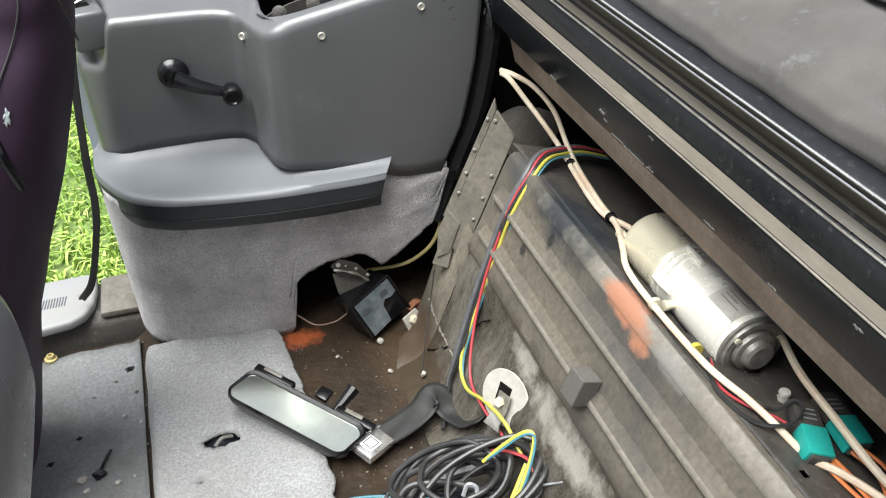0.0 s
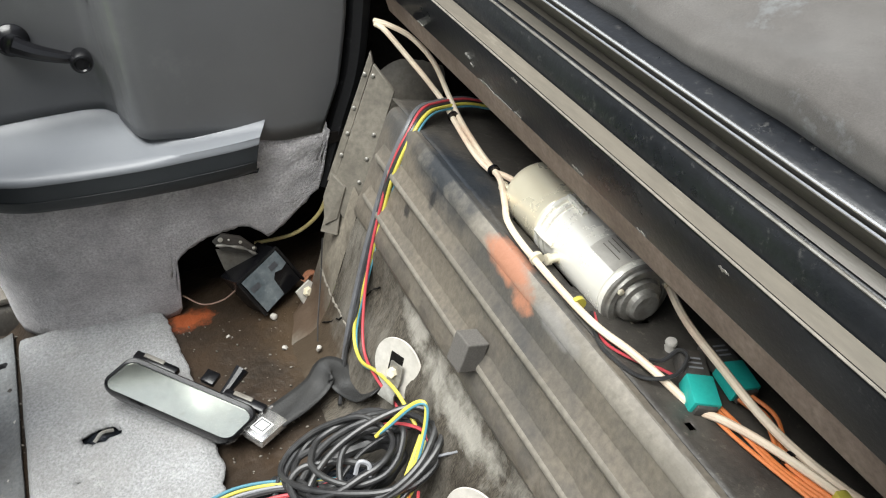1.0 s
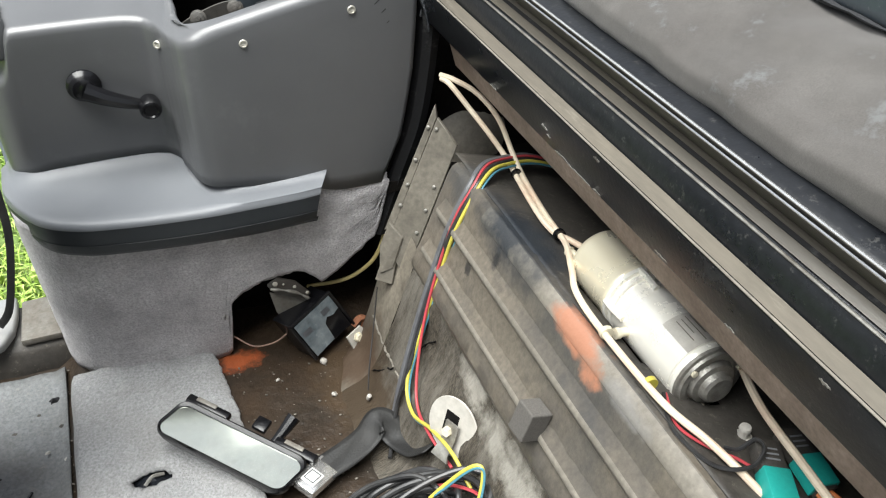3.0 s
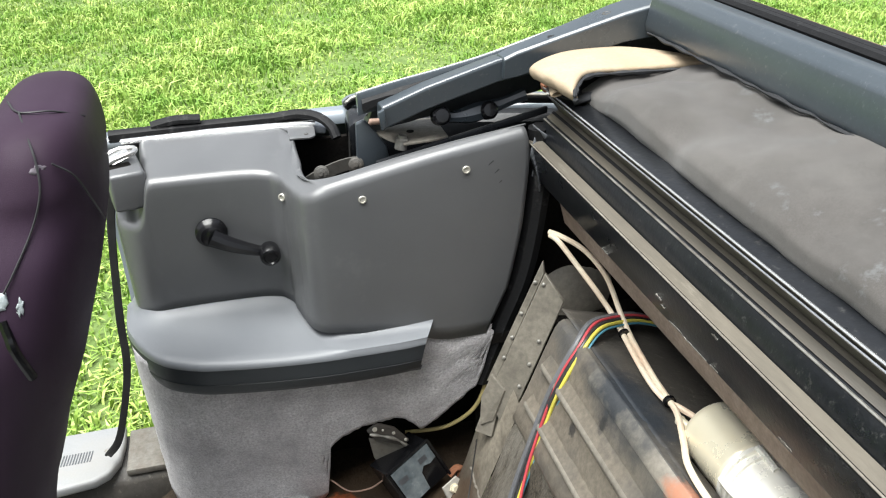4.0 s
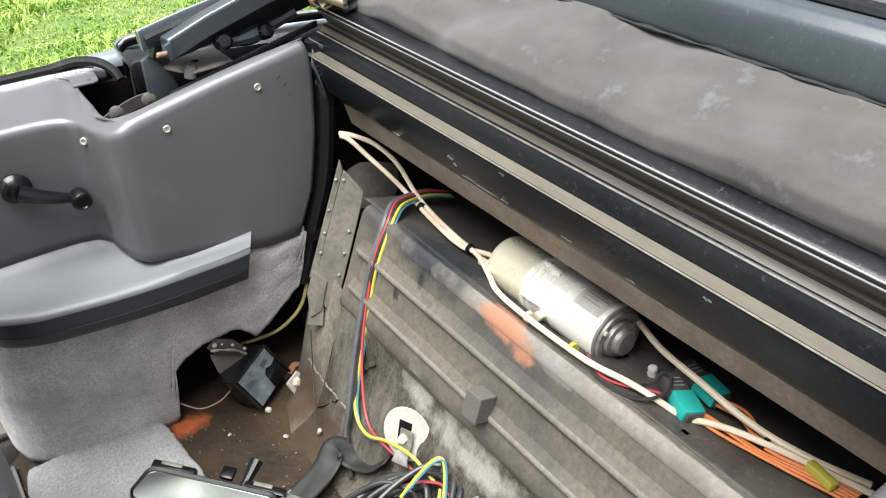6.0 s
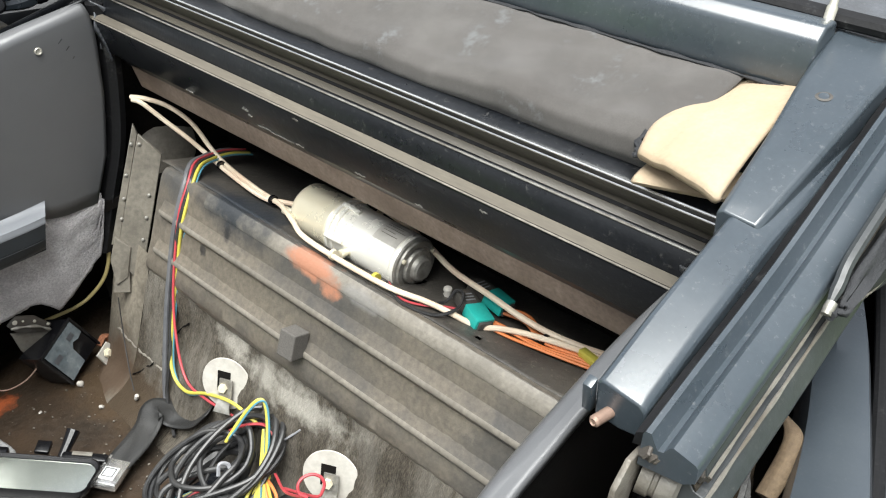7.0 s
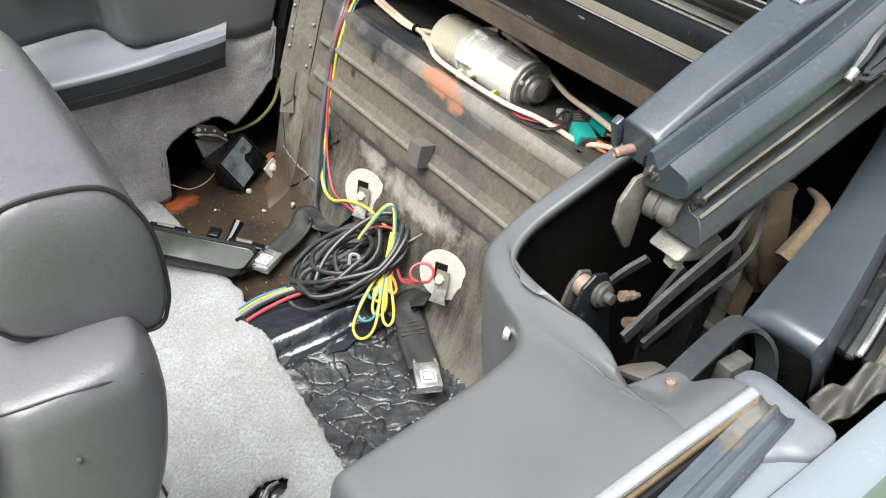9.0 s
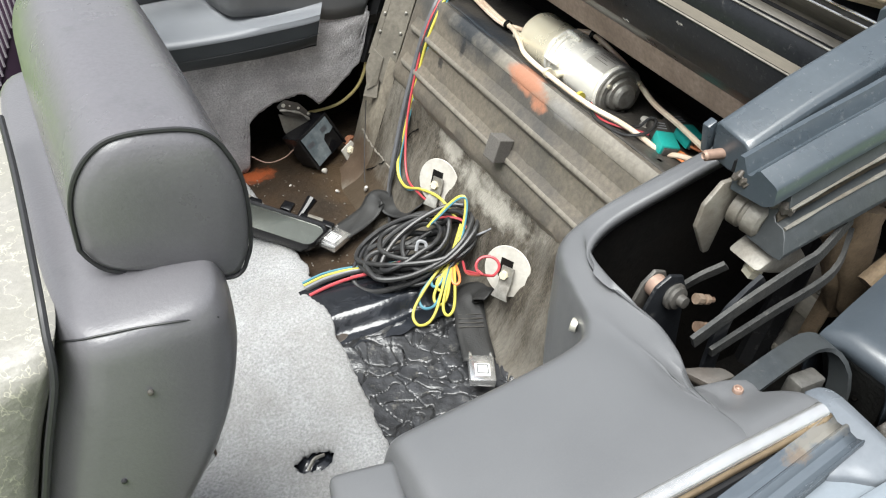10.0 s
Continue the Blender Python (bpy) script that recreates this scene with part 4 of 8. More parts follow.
# rocker sills
for s in (1, -1):
    bm = nb()
    prism(bm, [(s * 0.72, 0.2), (s * 0.735, 0.245), (s * 0.76, 0.262), (s * 0.85, 0.262), (s * 0.875, 0.24), (s * 0.87, 0.12), (s * 0.72, 0.12)], "x", -1.5, -0.27, 0.006)
    part("door_sill", bm, M_SHELF, car, "dusty grey door sill")
    bm = nb()
    prism(bm, [(-0.348, s * 0.738), (-0.262, s * 0.736), (-0.262, s * 0.858), (-0.347, s * 0.858)], "z", 0.255, 0.270, 0.004)
    part("sill_end", bm, M_BRACKETP, car, "pale dirty end of the door sill")


# ---- quarter trim panels ----
def edge_x(z):
    for (a, xa), (b, xb) in zip(EDGE, EDGE[1:]):
        if z <= b:
            return xa + (xb - xa) * (z - a) / (b - a)
    return EDGE[-1][1]


EDGE = [(0.5, 0.262), (0.579, 0.304), (0.667, 0.343), (0.769, 0.364), (0.808, 0.368), (0.884, 0.376), (0.937, 0.371)]
COLS = [(-0.262, 0.80, 0.60, 0.800, -0.255, 0.822, 0.815), (-0.262, 0.75, 0.605, 0.800, -0.245, 0.822, 0.815), (-0.255, 0.705, 0.62, 0.800, -0.232, 0.822, 0.815), (-0.230, 0.680, 0.632, 0.801, -0.220, 0.822, 0.83),
        (-0.212, 0.673, 0.636, 0.806, -0.214, 0.822, 0.87), (-0.203, 0.672, 0.637, 0.868, -0.209, 0.821, 0.888), (-0.19, 0.671, 0.638, 0.873, -0.19, 0.82, 0.889), (-0.15, 0.669, 0.64, 0.874, -0.15, 0.818, 0.889), (-0.06, 0.664, 0.64, 0.874, -0.06, 0.812, 0.889),
        (-0.022, 0.656, 0.64, 0.872, -0.005, 0.808, 0.889), (-0.010, 0.646, 0.638, 0.869, 0.008, 0.806, 0.889), (-0.002, 0.634, 0.637, 0.868, 0.014, 0.795, 0.887), (0.003, 0.618, 0.636, 0.867, 0.013, 0.775, 0.884), (0.006, 0.606, 0.635, 0.866, 0.013, 0.757, 0.881),
        (0.009, 0.596, 0.634, 0.866, 0.015, 0.746, 0.879), (0.011, 0.588, 0.634, 0.866, 0.019, 0.735, 0.878), (0.013, 0.580, 0.633, 0.866, 0.026, 0.716, 0.878), (0.017, 0.570, 0.633, 0.867, 0.030, 0.700, 0.878), (0.022, 0.559, 0.633, 0.868, 0.033, 0.682, 0.878), (0.031, 0.549, 0.633, 0.870, 0.031, 0.660, 0.878),
        (0.042, 0.543, 0.633, 0.874, 0.028, 0.635, 0.878), (0.055, 0.541, 0.632, 0.878, 0.027, 0.605, 0.878), (0.07, 0.54, 0.63, 0.882, 0.038, 0.579, 0.881), (0.095, 0.5385, 0.625, 0.889, 0.075, 0.564, 0.888), (0.13, 0.538, 0.618, 0.898, 0.128, 0.563, 0.899), (0.185, 0.538, 0.598, 0.909, 0.185, 0.562, 0.91),
        (0.25, 0.538, 0.585, 0.92, 0.25, 0.562, 0.921), (0.32, 0.54, 0.582, 0.929, 0.32, 0.562, 0.93), (0.376, 0.544, 0.579, 0.937, 0.376, 0.56, 0.938)]


def panel_body(s):
    b = nb()
    a = spline([c[:3] for c in COLS], 130)
    t = spline([(c[3], 0, 0) for c in COLS], 130)
    o = spline([(c[4] if s < 0 or not 0.67 < c[5] < 0.80 or c[0] < -0.01 else 0.018 if c[5] > 0.785 else 0.028 if c[5] > 0.77 else 0.031, *c[5:]) for c in COLS], 130)
    ease = lambda c, n: [sum((c[min(max(i + k, 0), 129)] for k in range(-n, n + 1)), Vector()) / (2 * n + 1) for i in range(130)]
    a, t, o = ease(a, 1), ease(t, 4), ease(o, 2)
    rings = []
    for p, tt, q in zip(a, t, o):
        x, y, zb, zt, r = p.x, p.y, p.z, tt.x, 0.016
        d = Vector((q.x - x, q.y - y))
        dist = d.length
        d = d.normalized()
        ring = []
        for k in range(13):
            z = zb + (zt - r - zb) * k / 12
            xx = x if x < 0.2 else 0.2 + (x - 0.2) * (edge_x(z) - 0.2) / 0.176
            lean = 0.012 * (1 - k / 12) ** 2 if x < 0 else 0.003 * math.sin(math.pi * k / 12)
            ring.append((xx, s * (y + (lean if x < 0 else -lean)), z))
        for k in range(1, 6):
            g = math.pi / 2 * k / 5
            xx = x if x < 0.2 else 0.2 + (x - 0.2) * (edge_x(zt) - 0.2) / 0.176
            ring.append((xx + d.x * r * (1 - math.cos(g)), s * (y + d.y * r * (1 - math.cos(g))), zt - r + r * math.sin(g)))
        for k in range(1, 7):
            f = k / 6
            w = r / max(dist, 0.02)
            f = w + (1 - w) * f
            px, py = x + (q.x - x) * f, y + (q.y - y) * f
            dip = 0.007 * math.exp(-((px - 0.012) / 0.02) ** 2 - ((py - 0.742) / 0.016) ** 2)
            ring.append((px, s * py, zt + (q.z - zt) * f - dip))
        i = len(rings)
        span = 4 if s > 0 else 8
        e = o[min(i + span, 129)] - o[max(i - span, 0)]
        e = Vector((-e.y, e.x)).normalized() if e.length > 1e-6 else d
        w = 0.0045 * min(1, max(0.2, (0.742 - q.y) / 0.03)) if s < 0 else 0.006
        for k in range(1, 5):
            g = math.pi / 2 * k / 4
            ring.append((q.x + e.x * w * math.sin(g), s * (q.y + e.y * w * math.sin(g)), q.z - w * (1 - math.cos(g))))
        ring.append((q.x + e.x * w, s * (q.y + e.y * w), q.z - (0.035 if s > 0 else 0.011)))
        rings.append(ring)
    loft(b, rings, closed=False)
    bmesh.ops.recalc_face_normals(b, faces=b.faces)
    return b


ARM_F = [(-0.279, 0.75), (-0.272, 0.665), (-0.229, 0.582), (-0.174, 0.543), (-0.11, 0.526), (-0.04, 0.514), (0.02, 0.507), (0.07, 0.5045), (0.15, 0.503), (0.192, 0.506)]
ARM_B = [(-0.262, 0.77), (-0.25, 0.72), (-0.215, 0.695), (-0.15, 0.689), (-0.06, 0.683), (-0.010, 0.672), (0.014, 0.63), (0.034, 0.566), (0.13, 0.549), (0.21, 0.5425)]


def armrest(s, rows):
    b = nb()
    f = spline([(*p, 0) for p in ARM_F], 60)
    g = spline([(*p, 0) for p in ARM_B], 60)
    rings = []
    for i, (p, q) in enumerate(zip(f, g)):
        slant = max(0, (i - 50) / 9) ** 2
        ring = []
        for k, dz, inset in rows:
            w = p.lerp(q, k)
            d = (q - p)
            d = d.normalized() if d.length > 1e-6 else d
            w = w + d * inset
            ring.append((w.x - slant * (0.618 - dz) * 0.25, s * w.y, dz))
        rings.append(ring)
    loft(b, rings, closed=False)
    bmesh.ops.recalc_face_normals(b, faces=b.faces)
    return b


def carpet_panel(s):
    bottom = [(-0.28, 0.24), (-0.15, 0.238), (0.005, 0.24), (0.014, 0.25), (0.019, 0.31), (0.026, 0.375), (0.045, 0.395), (0.085, 0.414), (0.15, 0.42), (0.172, 0.402), (0.19, 0.376), (0.225, 0.404), (0.29, 0.462), (0.302, 0.52), (0.312, 0.57)]
    path = [(-0.262, 0.82), (-0.272, 0.74), (-0.262, 0.655), (-0.235, 0.603), (-0.18, 0.572), (-0.09, 0.558), (0.0, 0.552), (0.1, 0.55), (0.2, 0.549), (0.312, 0.552)]
    b = nb()
    rings = []
    for p in spline([(*q, 0) for q in path], 130):
        if p.y > 0.66:
            zb = 0.24
        else:
            zb = curve_lin(bottom, p.x)
        ring = []
        for k in range(29):
            z = zb + (0.596 - zb) * k / 28
            flare = 0.05 * max(0, (0.56 - z) / 0.32)
            rough = wob(p.x, z, 3, 160, 0.0022) + wob(p.x, z, 7, 22, 0.003)
            ring.append((p.x + wob(p.x, z, 9, 120, 0.0012), s * (p.y + flare + rough), z + (wob(p.x * 1.0, z, 4, 90, 0.004) if k == 0 else 0)))
        rings.append(ring)
    loft(b, rings, closed=False)
    bmesh.ops.recalc_face_normals(b, faces=b.faces)
    return b


def screw(parent, p, d, mat_=None, r=0.0062):
    b = nb()
    lathe(b, p, d, [(-0.004, r), (0.0010, r), (0.0018, r * 0.88), (0.0019, r * 0.66), (0.0006, r * 0.55), (0.0008, r * 0.3), (0.0003, r * 0.1)], 18)
    part("screw", b, mat_ or M_SCREW, parent, "pale screw with a washer")


def trim_panel(s, label):
    t = thing("rear_side_panel", (0.05, s * 0.6, 0.24), label, "side panel", "rear side panels")
    part("moulded_panel", panel_body(s), M_PLASTIC, t, "dark grey moulded plastic", 50, [("SOLIDIFY", (0.003, -1))])
    # sheet below the rim, the well's shade painted as near black
    b = nb()
    rings = []
    for c in COLS[12:]:
        d = Vector((c[4] - c[0], c[5] - c[1])).normalized() * (0.001 if s > 0 else -0.005)
        rings.append([(c[4] + d.x, s * (c[5] + d.y), c[6] - (0.018 if s > 0 else 0.008)), (c[4] + d.x, s * (c[5] + d.y), 0.50)])
    loft(b, rings, closed=False)
    back = b
    b = nb()
    tips = [(0.744, 0.020), (0.750, 0.045), (0.757, 0.058), (0.764, 0.060), (0.772, 0.057), (0.780, 0.068), (0.79, 0.075), (0.803, 0.080), (0.8075, 0.080)]
    if s > 0:
        tips = [(0.754, 0.062), (0.757, 0.068), (0.763, 0.073), (0.79, 0.075), (0.8075, 0.074)]

    def flap(u, v):
        y0 = tips[0][0]
        y = y0 + (0.8075 - y0) * v
        k = min(1, max(0, (y - 0.762) / 0.036))
        x0 = 0.011 if y < 0.785 else 0.011 - 0.9 * (y - 0.785)
        if s > 0:
            k, x0 = 0.6 + 0.4 * k, x0 + 0.018
        x = x0 + (curve_lin(tips, y) - x0) * u
        z = 0.8755 + 0.0125 * k * k * (3 - 2 * k) - 0.002 * u * u
        if s < 0:
            g = min(1, u / 0.4)
            g = g * g * (3 - 2 * g)
            z = (min(0.8885, 0.8785 + 0.17 * max(0, y - 0.746)) - 0.0004) * (1 - g) + z * g
        return (x, s * y, z)

    sheet(b, flap, 16, 24)
    part("screw_flap", b, M_PLASTIC, t, "scalloped screw flap", 60, [("SOLIDIFY", (0.004, -1 if s > 0 else 1)), ("BEVEL", (0.0012, 2))])
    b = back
    part("panel_back", b, M_DARK, t, "back of the trim in near-black shade colour", 50)
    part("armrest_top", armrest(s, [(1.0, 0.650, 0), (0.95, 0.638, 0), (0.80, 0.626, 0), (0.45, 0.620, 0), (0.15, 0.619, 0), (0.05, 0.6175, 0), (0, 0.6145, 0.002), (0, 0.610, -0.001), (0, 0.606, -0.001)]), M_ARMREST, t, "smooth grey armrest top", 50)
    part("armrest_face", armrest(s, [(0, 0.608, 0.002), (0, 0.6065, -0.0004), (0, 0.580, -0.0004), (0, 0.579, 0.0014), (0, 0.578, 0.0014), (0, 0.577, 0.0002), (0, 0.562, 0.004), (0, 0.552, 0.011), (0, 0.545, 0.024), (0.3, 0.543, 0.01), (0.8, 0.545, 0)]), M_ARMSIDE, t, "dark two-tone armrest front, shade below added to its colour", 50)
    part("carpet_lower", carpet_panel(s), M_CARPET, t, "worn grey carpet with a torn opening", 60, [("SOLIDIFY", (0.007, 1))])
    for p, d in (((0.269, s * 0.537, 0.884), (0, -s, 0.1)), ((0.11, s * 0.537, 0.858), (0, -s, 0.1)), ((-0.001, s * 0.622, 0.84), (-0.6, -s * 0.8, 0.1)), ((0.044, s * 0.763, 0.8765) if s < 0 else (0.058, 0.768, 0.8825), (0, 0, 1))):
        screw(t, p, d, (M_COPPER if s < 0 else M_BRACKET) if d[2] == 1 else None, 0.0040 if d[2] == 1 else 0.0062)
    b = nb()
    lathe(b, (0.331, s * 0.541, 0.781), (0, -s, 0), [(-0.002, 0.004), (0.0012, 0.004), (0.0012, 0.001)], 12)
    part("hole", b, M_DARK, t, "small empty screw hole")
    for x, z in ((0.308, 0.889), (0.317, 0.874), (0.3215, 0.855), (0.314, 0.834)) if s > 0 else ():
        b = nb()
        box(b, (x, s * 0.5395, z), (0.011, 0.0016, 0.0022), (0, -38, 0), 0.0006)
        part("scuff", b, M_GRIME, t, "short dark scuff")
    # window crank
    b = nb()
    lathe(b, (-0.115, s * 0.668, 0.776), (0, -s, 0), [(0, 0.025), (0.004, 0.025), (0.008, 0.021), (0.014, 0.018), (0.019, 0.0165), (0.021, 0.012), (0.0215, 0.004)], 28)
    crank = part("window_crank", b, M_BLACKPL, t, "black window crank")
    b = nb()
    arm = [(-0.115, s * 0.648, 0.776), (-0.09, s * 0.644, 0.762), (-0.055, s * 0.643, 0.747), (-0.030, s * 0.645, 0.738)]
    tube(b, arm, 0.0085, 20, 10, lambda f: 1.75 - 0.95 * f)
    part("crank_arm", b, M_BLACKPL, crank)
    b = nb()
    lathe(b, (-0.030, s * 0.652, 0.738), (0, -s, 0), [(-0.004, 0.011), (0, 0.0155), (0.008, 0.0165), (0.024, 0.0165), (0.029, 0.014), (0.030, 0.011), (0.028, 0.009), (0.028, 0.001)], 24)
    part("crank_knob", b, M_BLACKPL, crank)
    # belt guide at the front corner
    b = nb()
    box(b, (-0.236, s * 0.742, 0.854) if s > 0 else (-0.232, s * 0.722, 0.832), (0.054, 0.125, 0.062) if s > 0 else (0.050, 0.085, 0.060), (0, 0, s * 12), 0.007, 3)
    guide = part("belt_guide", b, M_PLASTIC, t, "grey belt guide cover")
    b = nb()
    box(b, (-0.236, s * 0.718, 0.8845 if s > 0 else 0.8605), (0.034, 0.016, 0.003), (0, 0, s * 18), 0.001)
    part("belt_slot", b, M_DARK, guide, "dark belt slot")
    # bright finisher along the outer edge
    b = nb()
    loft(b, [[(x, s * (y + o), z + h) for o, h in ((-0.0062, -0.004), (-0.0056, 0.0006), (-0.003, 0.0022), (0, 0.0028), (0.003, 0.0022), (0.0054, 0.0004), (0.006, -0.004))] for x, y, z in (((-0.24, 0.822, 0.888), (-0.1, 0.819, 0.890), (0.0, 0.812, 0.890), (0.078, 0.806, 0.8895)) if s > 0 else ((-0.24, 0.812, 0.888), (-0.1, 0.8105, 0.8885), (0.0, 0.8100, 0.889), (0.0755, 0.8105, 0.889)))], closed=False)
    bmesh.ops.recalc_face_normals(b, faces=b.faces)
    part("chrome_strip", b, M_CHROME, t, "narrow bright finisher", 60)
    if s < 0:
        b = nb()
        loft(b, [[(x, -(y + o), 0.887 + h) for o, h in ((0.0, 0.0), (0.0022, -0.0005), (0.0030, -0.003), (0.0016, -0.006), (-0.002, -0.007))] for x, y in ((-0.24, 0.8195), (-0.1, 0.8178), (0.0, 0.8165), (0.070, 0.8160), (0.0775, 0.8150))], closed=False)
        bmesh.ops.recalc_face_normals(b, faces=b.faces)
        part("tarnished_lip", b, M_TARNISH, t, "brown tarnished lip below the finisher", 60, [("SOLIDIFY", (0.0012, 0))])
    return t


trim_panel(1, "grey plastic rear side trim with armrest and torn carpet")
trim_panel(-1, "grey plastic rear side trim beside the open roof well")


# ---- seats ----
def section(xf, xr, yc, w, z, n=28, e=4.0):
    out = []
    for k in range(n):
        a = 2 * math.pi * k / n
        c, s_ = math.cos(a), math.sin(a)
        out.append(((xf + xr) / 2 + (xr - xf) / 2 * math.copysign(abs(c) ** (2 / e), c), yc + w * math.copysign(abs(s_) ** (2 / e), s_), z))
    return out


def loft_sections(rows, yc, e=4.0, steps=5, n=36):
    b = nb()
    fine = spline([(r[1], r[2], r[3]) for r in rows], (len(rows) - 1) * steps + 1)
    zs = spline([(r[0], 0, 0) for r in rows], (len(rows) - 1) * steps + 1)
    loft(b, [section(p.x, p.y, yc, p.z, z.x, n, e) for p, z in zip(fine, zs)])
    bmesh.ops.recalc_face_normals(b, faces=b.faces)
    return b


def driver_seat():
    t = thing("driver_seat", (-0.6, -0.35, 0.2), "worn grey leather front seat with a large headrest", "car seat", "front seats")
    yc = -0.355
    rows = [(0.34, -0.58, -0.46, 0.21), (0.55, -0.53, -0.42, 0.22), (0.70, -0.475, -0.35, 0.222), (0.80, -0.44, -0.285, 0.222), (0.87, -0.415, -0.260, 0.221), (0.915, -0.395, -0.256, 0.2195), (0.938, -0.388, -0.260, 0.2165), (0.950, -0.382, -0.268, 0.206), (0.955, -0.376, -0.29, 0.17)]
    part("backrest", loft_sections(rows, yc, 5.0), M_LEATHER, t, "smooth grey leather shell", 60)
    front = [(z, xf - 0.085 + 0.03 * (z > 0.93), xf + 0.006, w - 0.0005) for z, xf, xr, w in rows[:-1]]
    part("front_bolster", loft_sections(front, yc, 5.0), M_LEATHERF, t, "cracked pale leather bolster", 60)
    b = nb()
    tube(b, [(-0.535, -0.574, 0.55), (-0.478, -0.577, 0.70), (-0.440, -0.577, 0.80), (-0.412, -0.576, 0.88), (-0.392, -0.571, 0.932), (-0.386, -0.555, 0.962), (-0.382, -0.52, 0.978), (-0.378, -0.40, 0.985), (-0.378, -0.30, 0.985)], 0.0028, 60, 8)
    part("piping", b, M_PIPING, t, "dark seat piping")
    b = nb()
    tube(b, [(-0.386, -0.535, 0.9345), (-0.370, -0.555, 0.9465), (-0.354, -0.5625, 0.9505), (-0.329, -0.5655, 0.9485), (-0.304, -0.5685, 0.9445), (-0.278, -0.5645, 0.9325)], 0.0008, 40, 6)
    part("stitched_seam", b, M_PIPING, t, "stitched side seam")
    for p in ((-0.338, -0.5775, 0.896), (-0.377, -0.5775, 0.815)):
        b = nb()
        lathe(b, p, (0, -1, 0), [(-0.002, 0.0022), (0.0005, 0.0022), (0.0010, 0.0015), (0.0012, 0.0003)], 12)
        part("button", b, M_BRACKET if p[2] > 0.85 else M_PIPING, t, "small trim button")
    b = nb()
    cap = [(-0.350, 0.985), (-0.346, 1.02), (-0.334, 1.046), (-0.312, 1.062), (-0.28, 1.060), (-0.252, 1.050), (-0.238, 1.028), (-0.231, 0.997), (-0.233, 0.955), (-0.240, 0.930), (-0.255, 0.918), (-0.30, 0.940), (-0.338, 0.962)]
    ring = [(p.x, p.y) for p in spline([(x, z, 0) for x, z in cap + cap[:1]], 53)][:-1]
    cx, cz = sum(p[0] for p in ring) / 52, sum(p[1] for p in ring) / 52
    rings = [[(cx + (x - cx) * k, y, cz + (z - cz) * k) for x, z in ring] for y, k in ((-0.5215, 0.3), (-0.5205, 0.6), (-0.517, 0.86), (-0.512, 0.97), (-0.507, 1.0), (-0.495, 1.02), (-0.45, 1.035), (-0.36, 1.04), (-0.27, 1.035), (-0.21, 1.01), (-0.195, 0.93), (-0.188, 0.6))]
    loft(b, rings)
    bmesh.ops.recalc_face_normals(b, faces=b.faces)
    hr = part("headrest", b, M_LEATHER, t, "thick padded grey headrest", 60)
    b = nb()
    tube(b, [(cx + (x - cx) * 1.005, -0.511, cz + (z - cz) * 1.005) for x, z in ring[::2] + ring[:1]], 0.0018, 120, 6)
    part("headrest_piping", b, M_PIPING, hr, "dark headrest piping")
    b = nb()
    box(b, (-0.72, yc, 0.41), (0.46, 0.46, 0.14), (0, 0, 0), 0.05, 4)
    part("seat_cushion", b, M_LEATHER, t, "grey leather cushion", 60)
    b = nb()
    box(b, (-0.7, yc, 0.27), (0.4, 0.36, 0.15), (0, 0, 0), 0.01)
    part("seat_base", b, M_BLACKPL, t, "black seat base")
    return t


driver_seat()


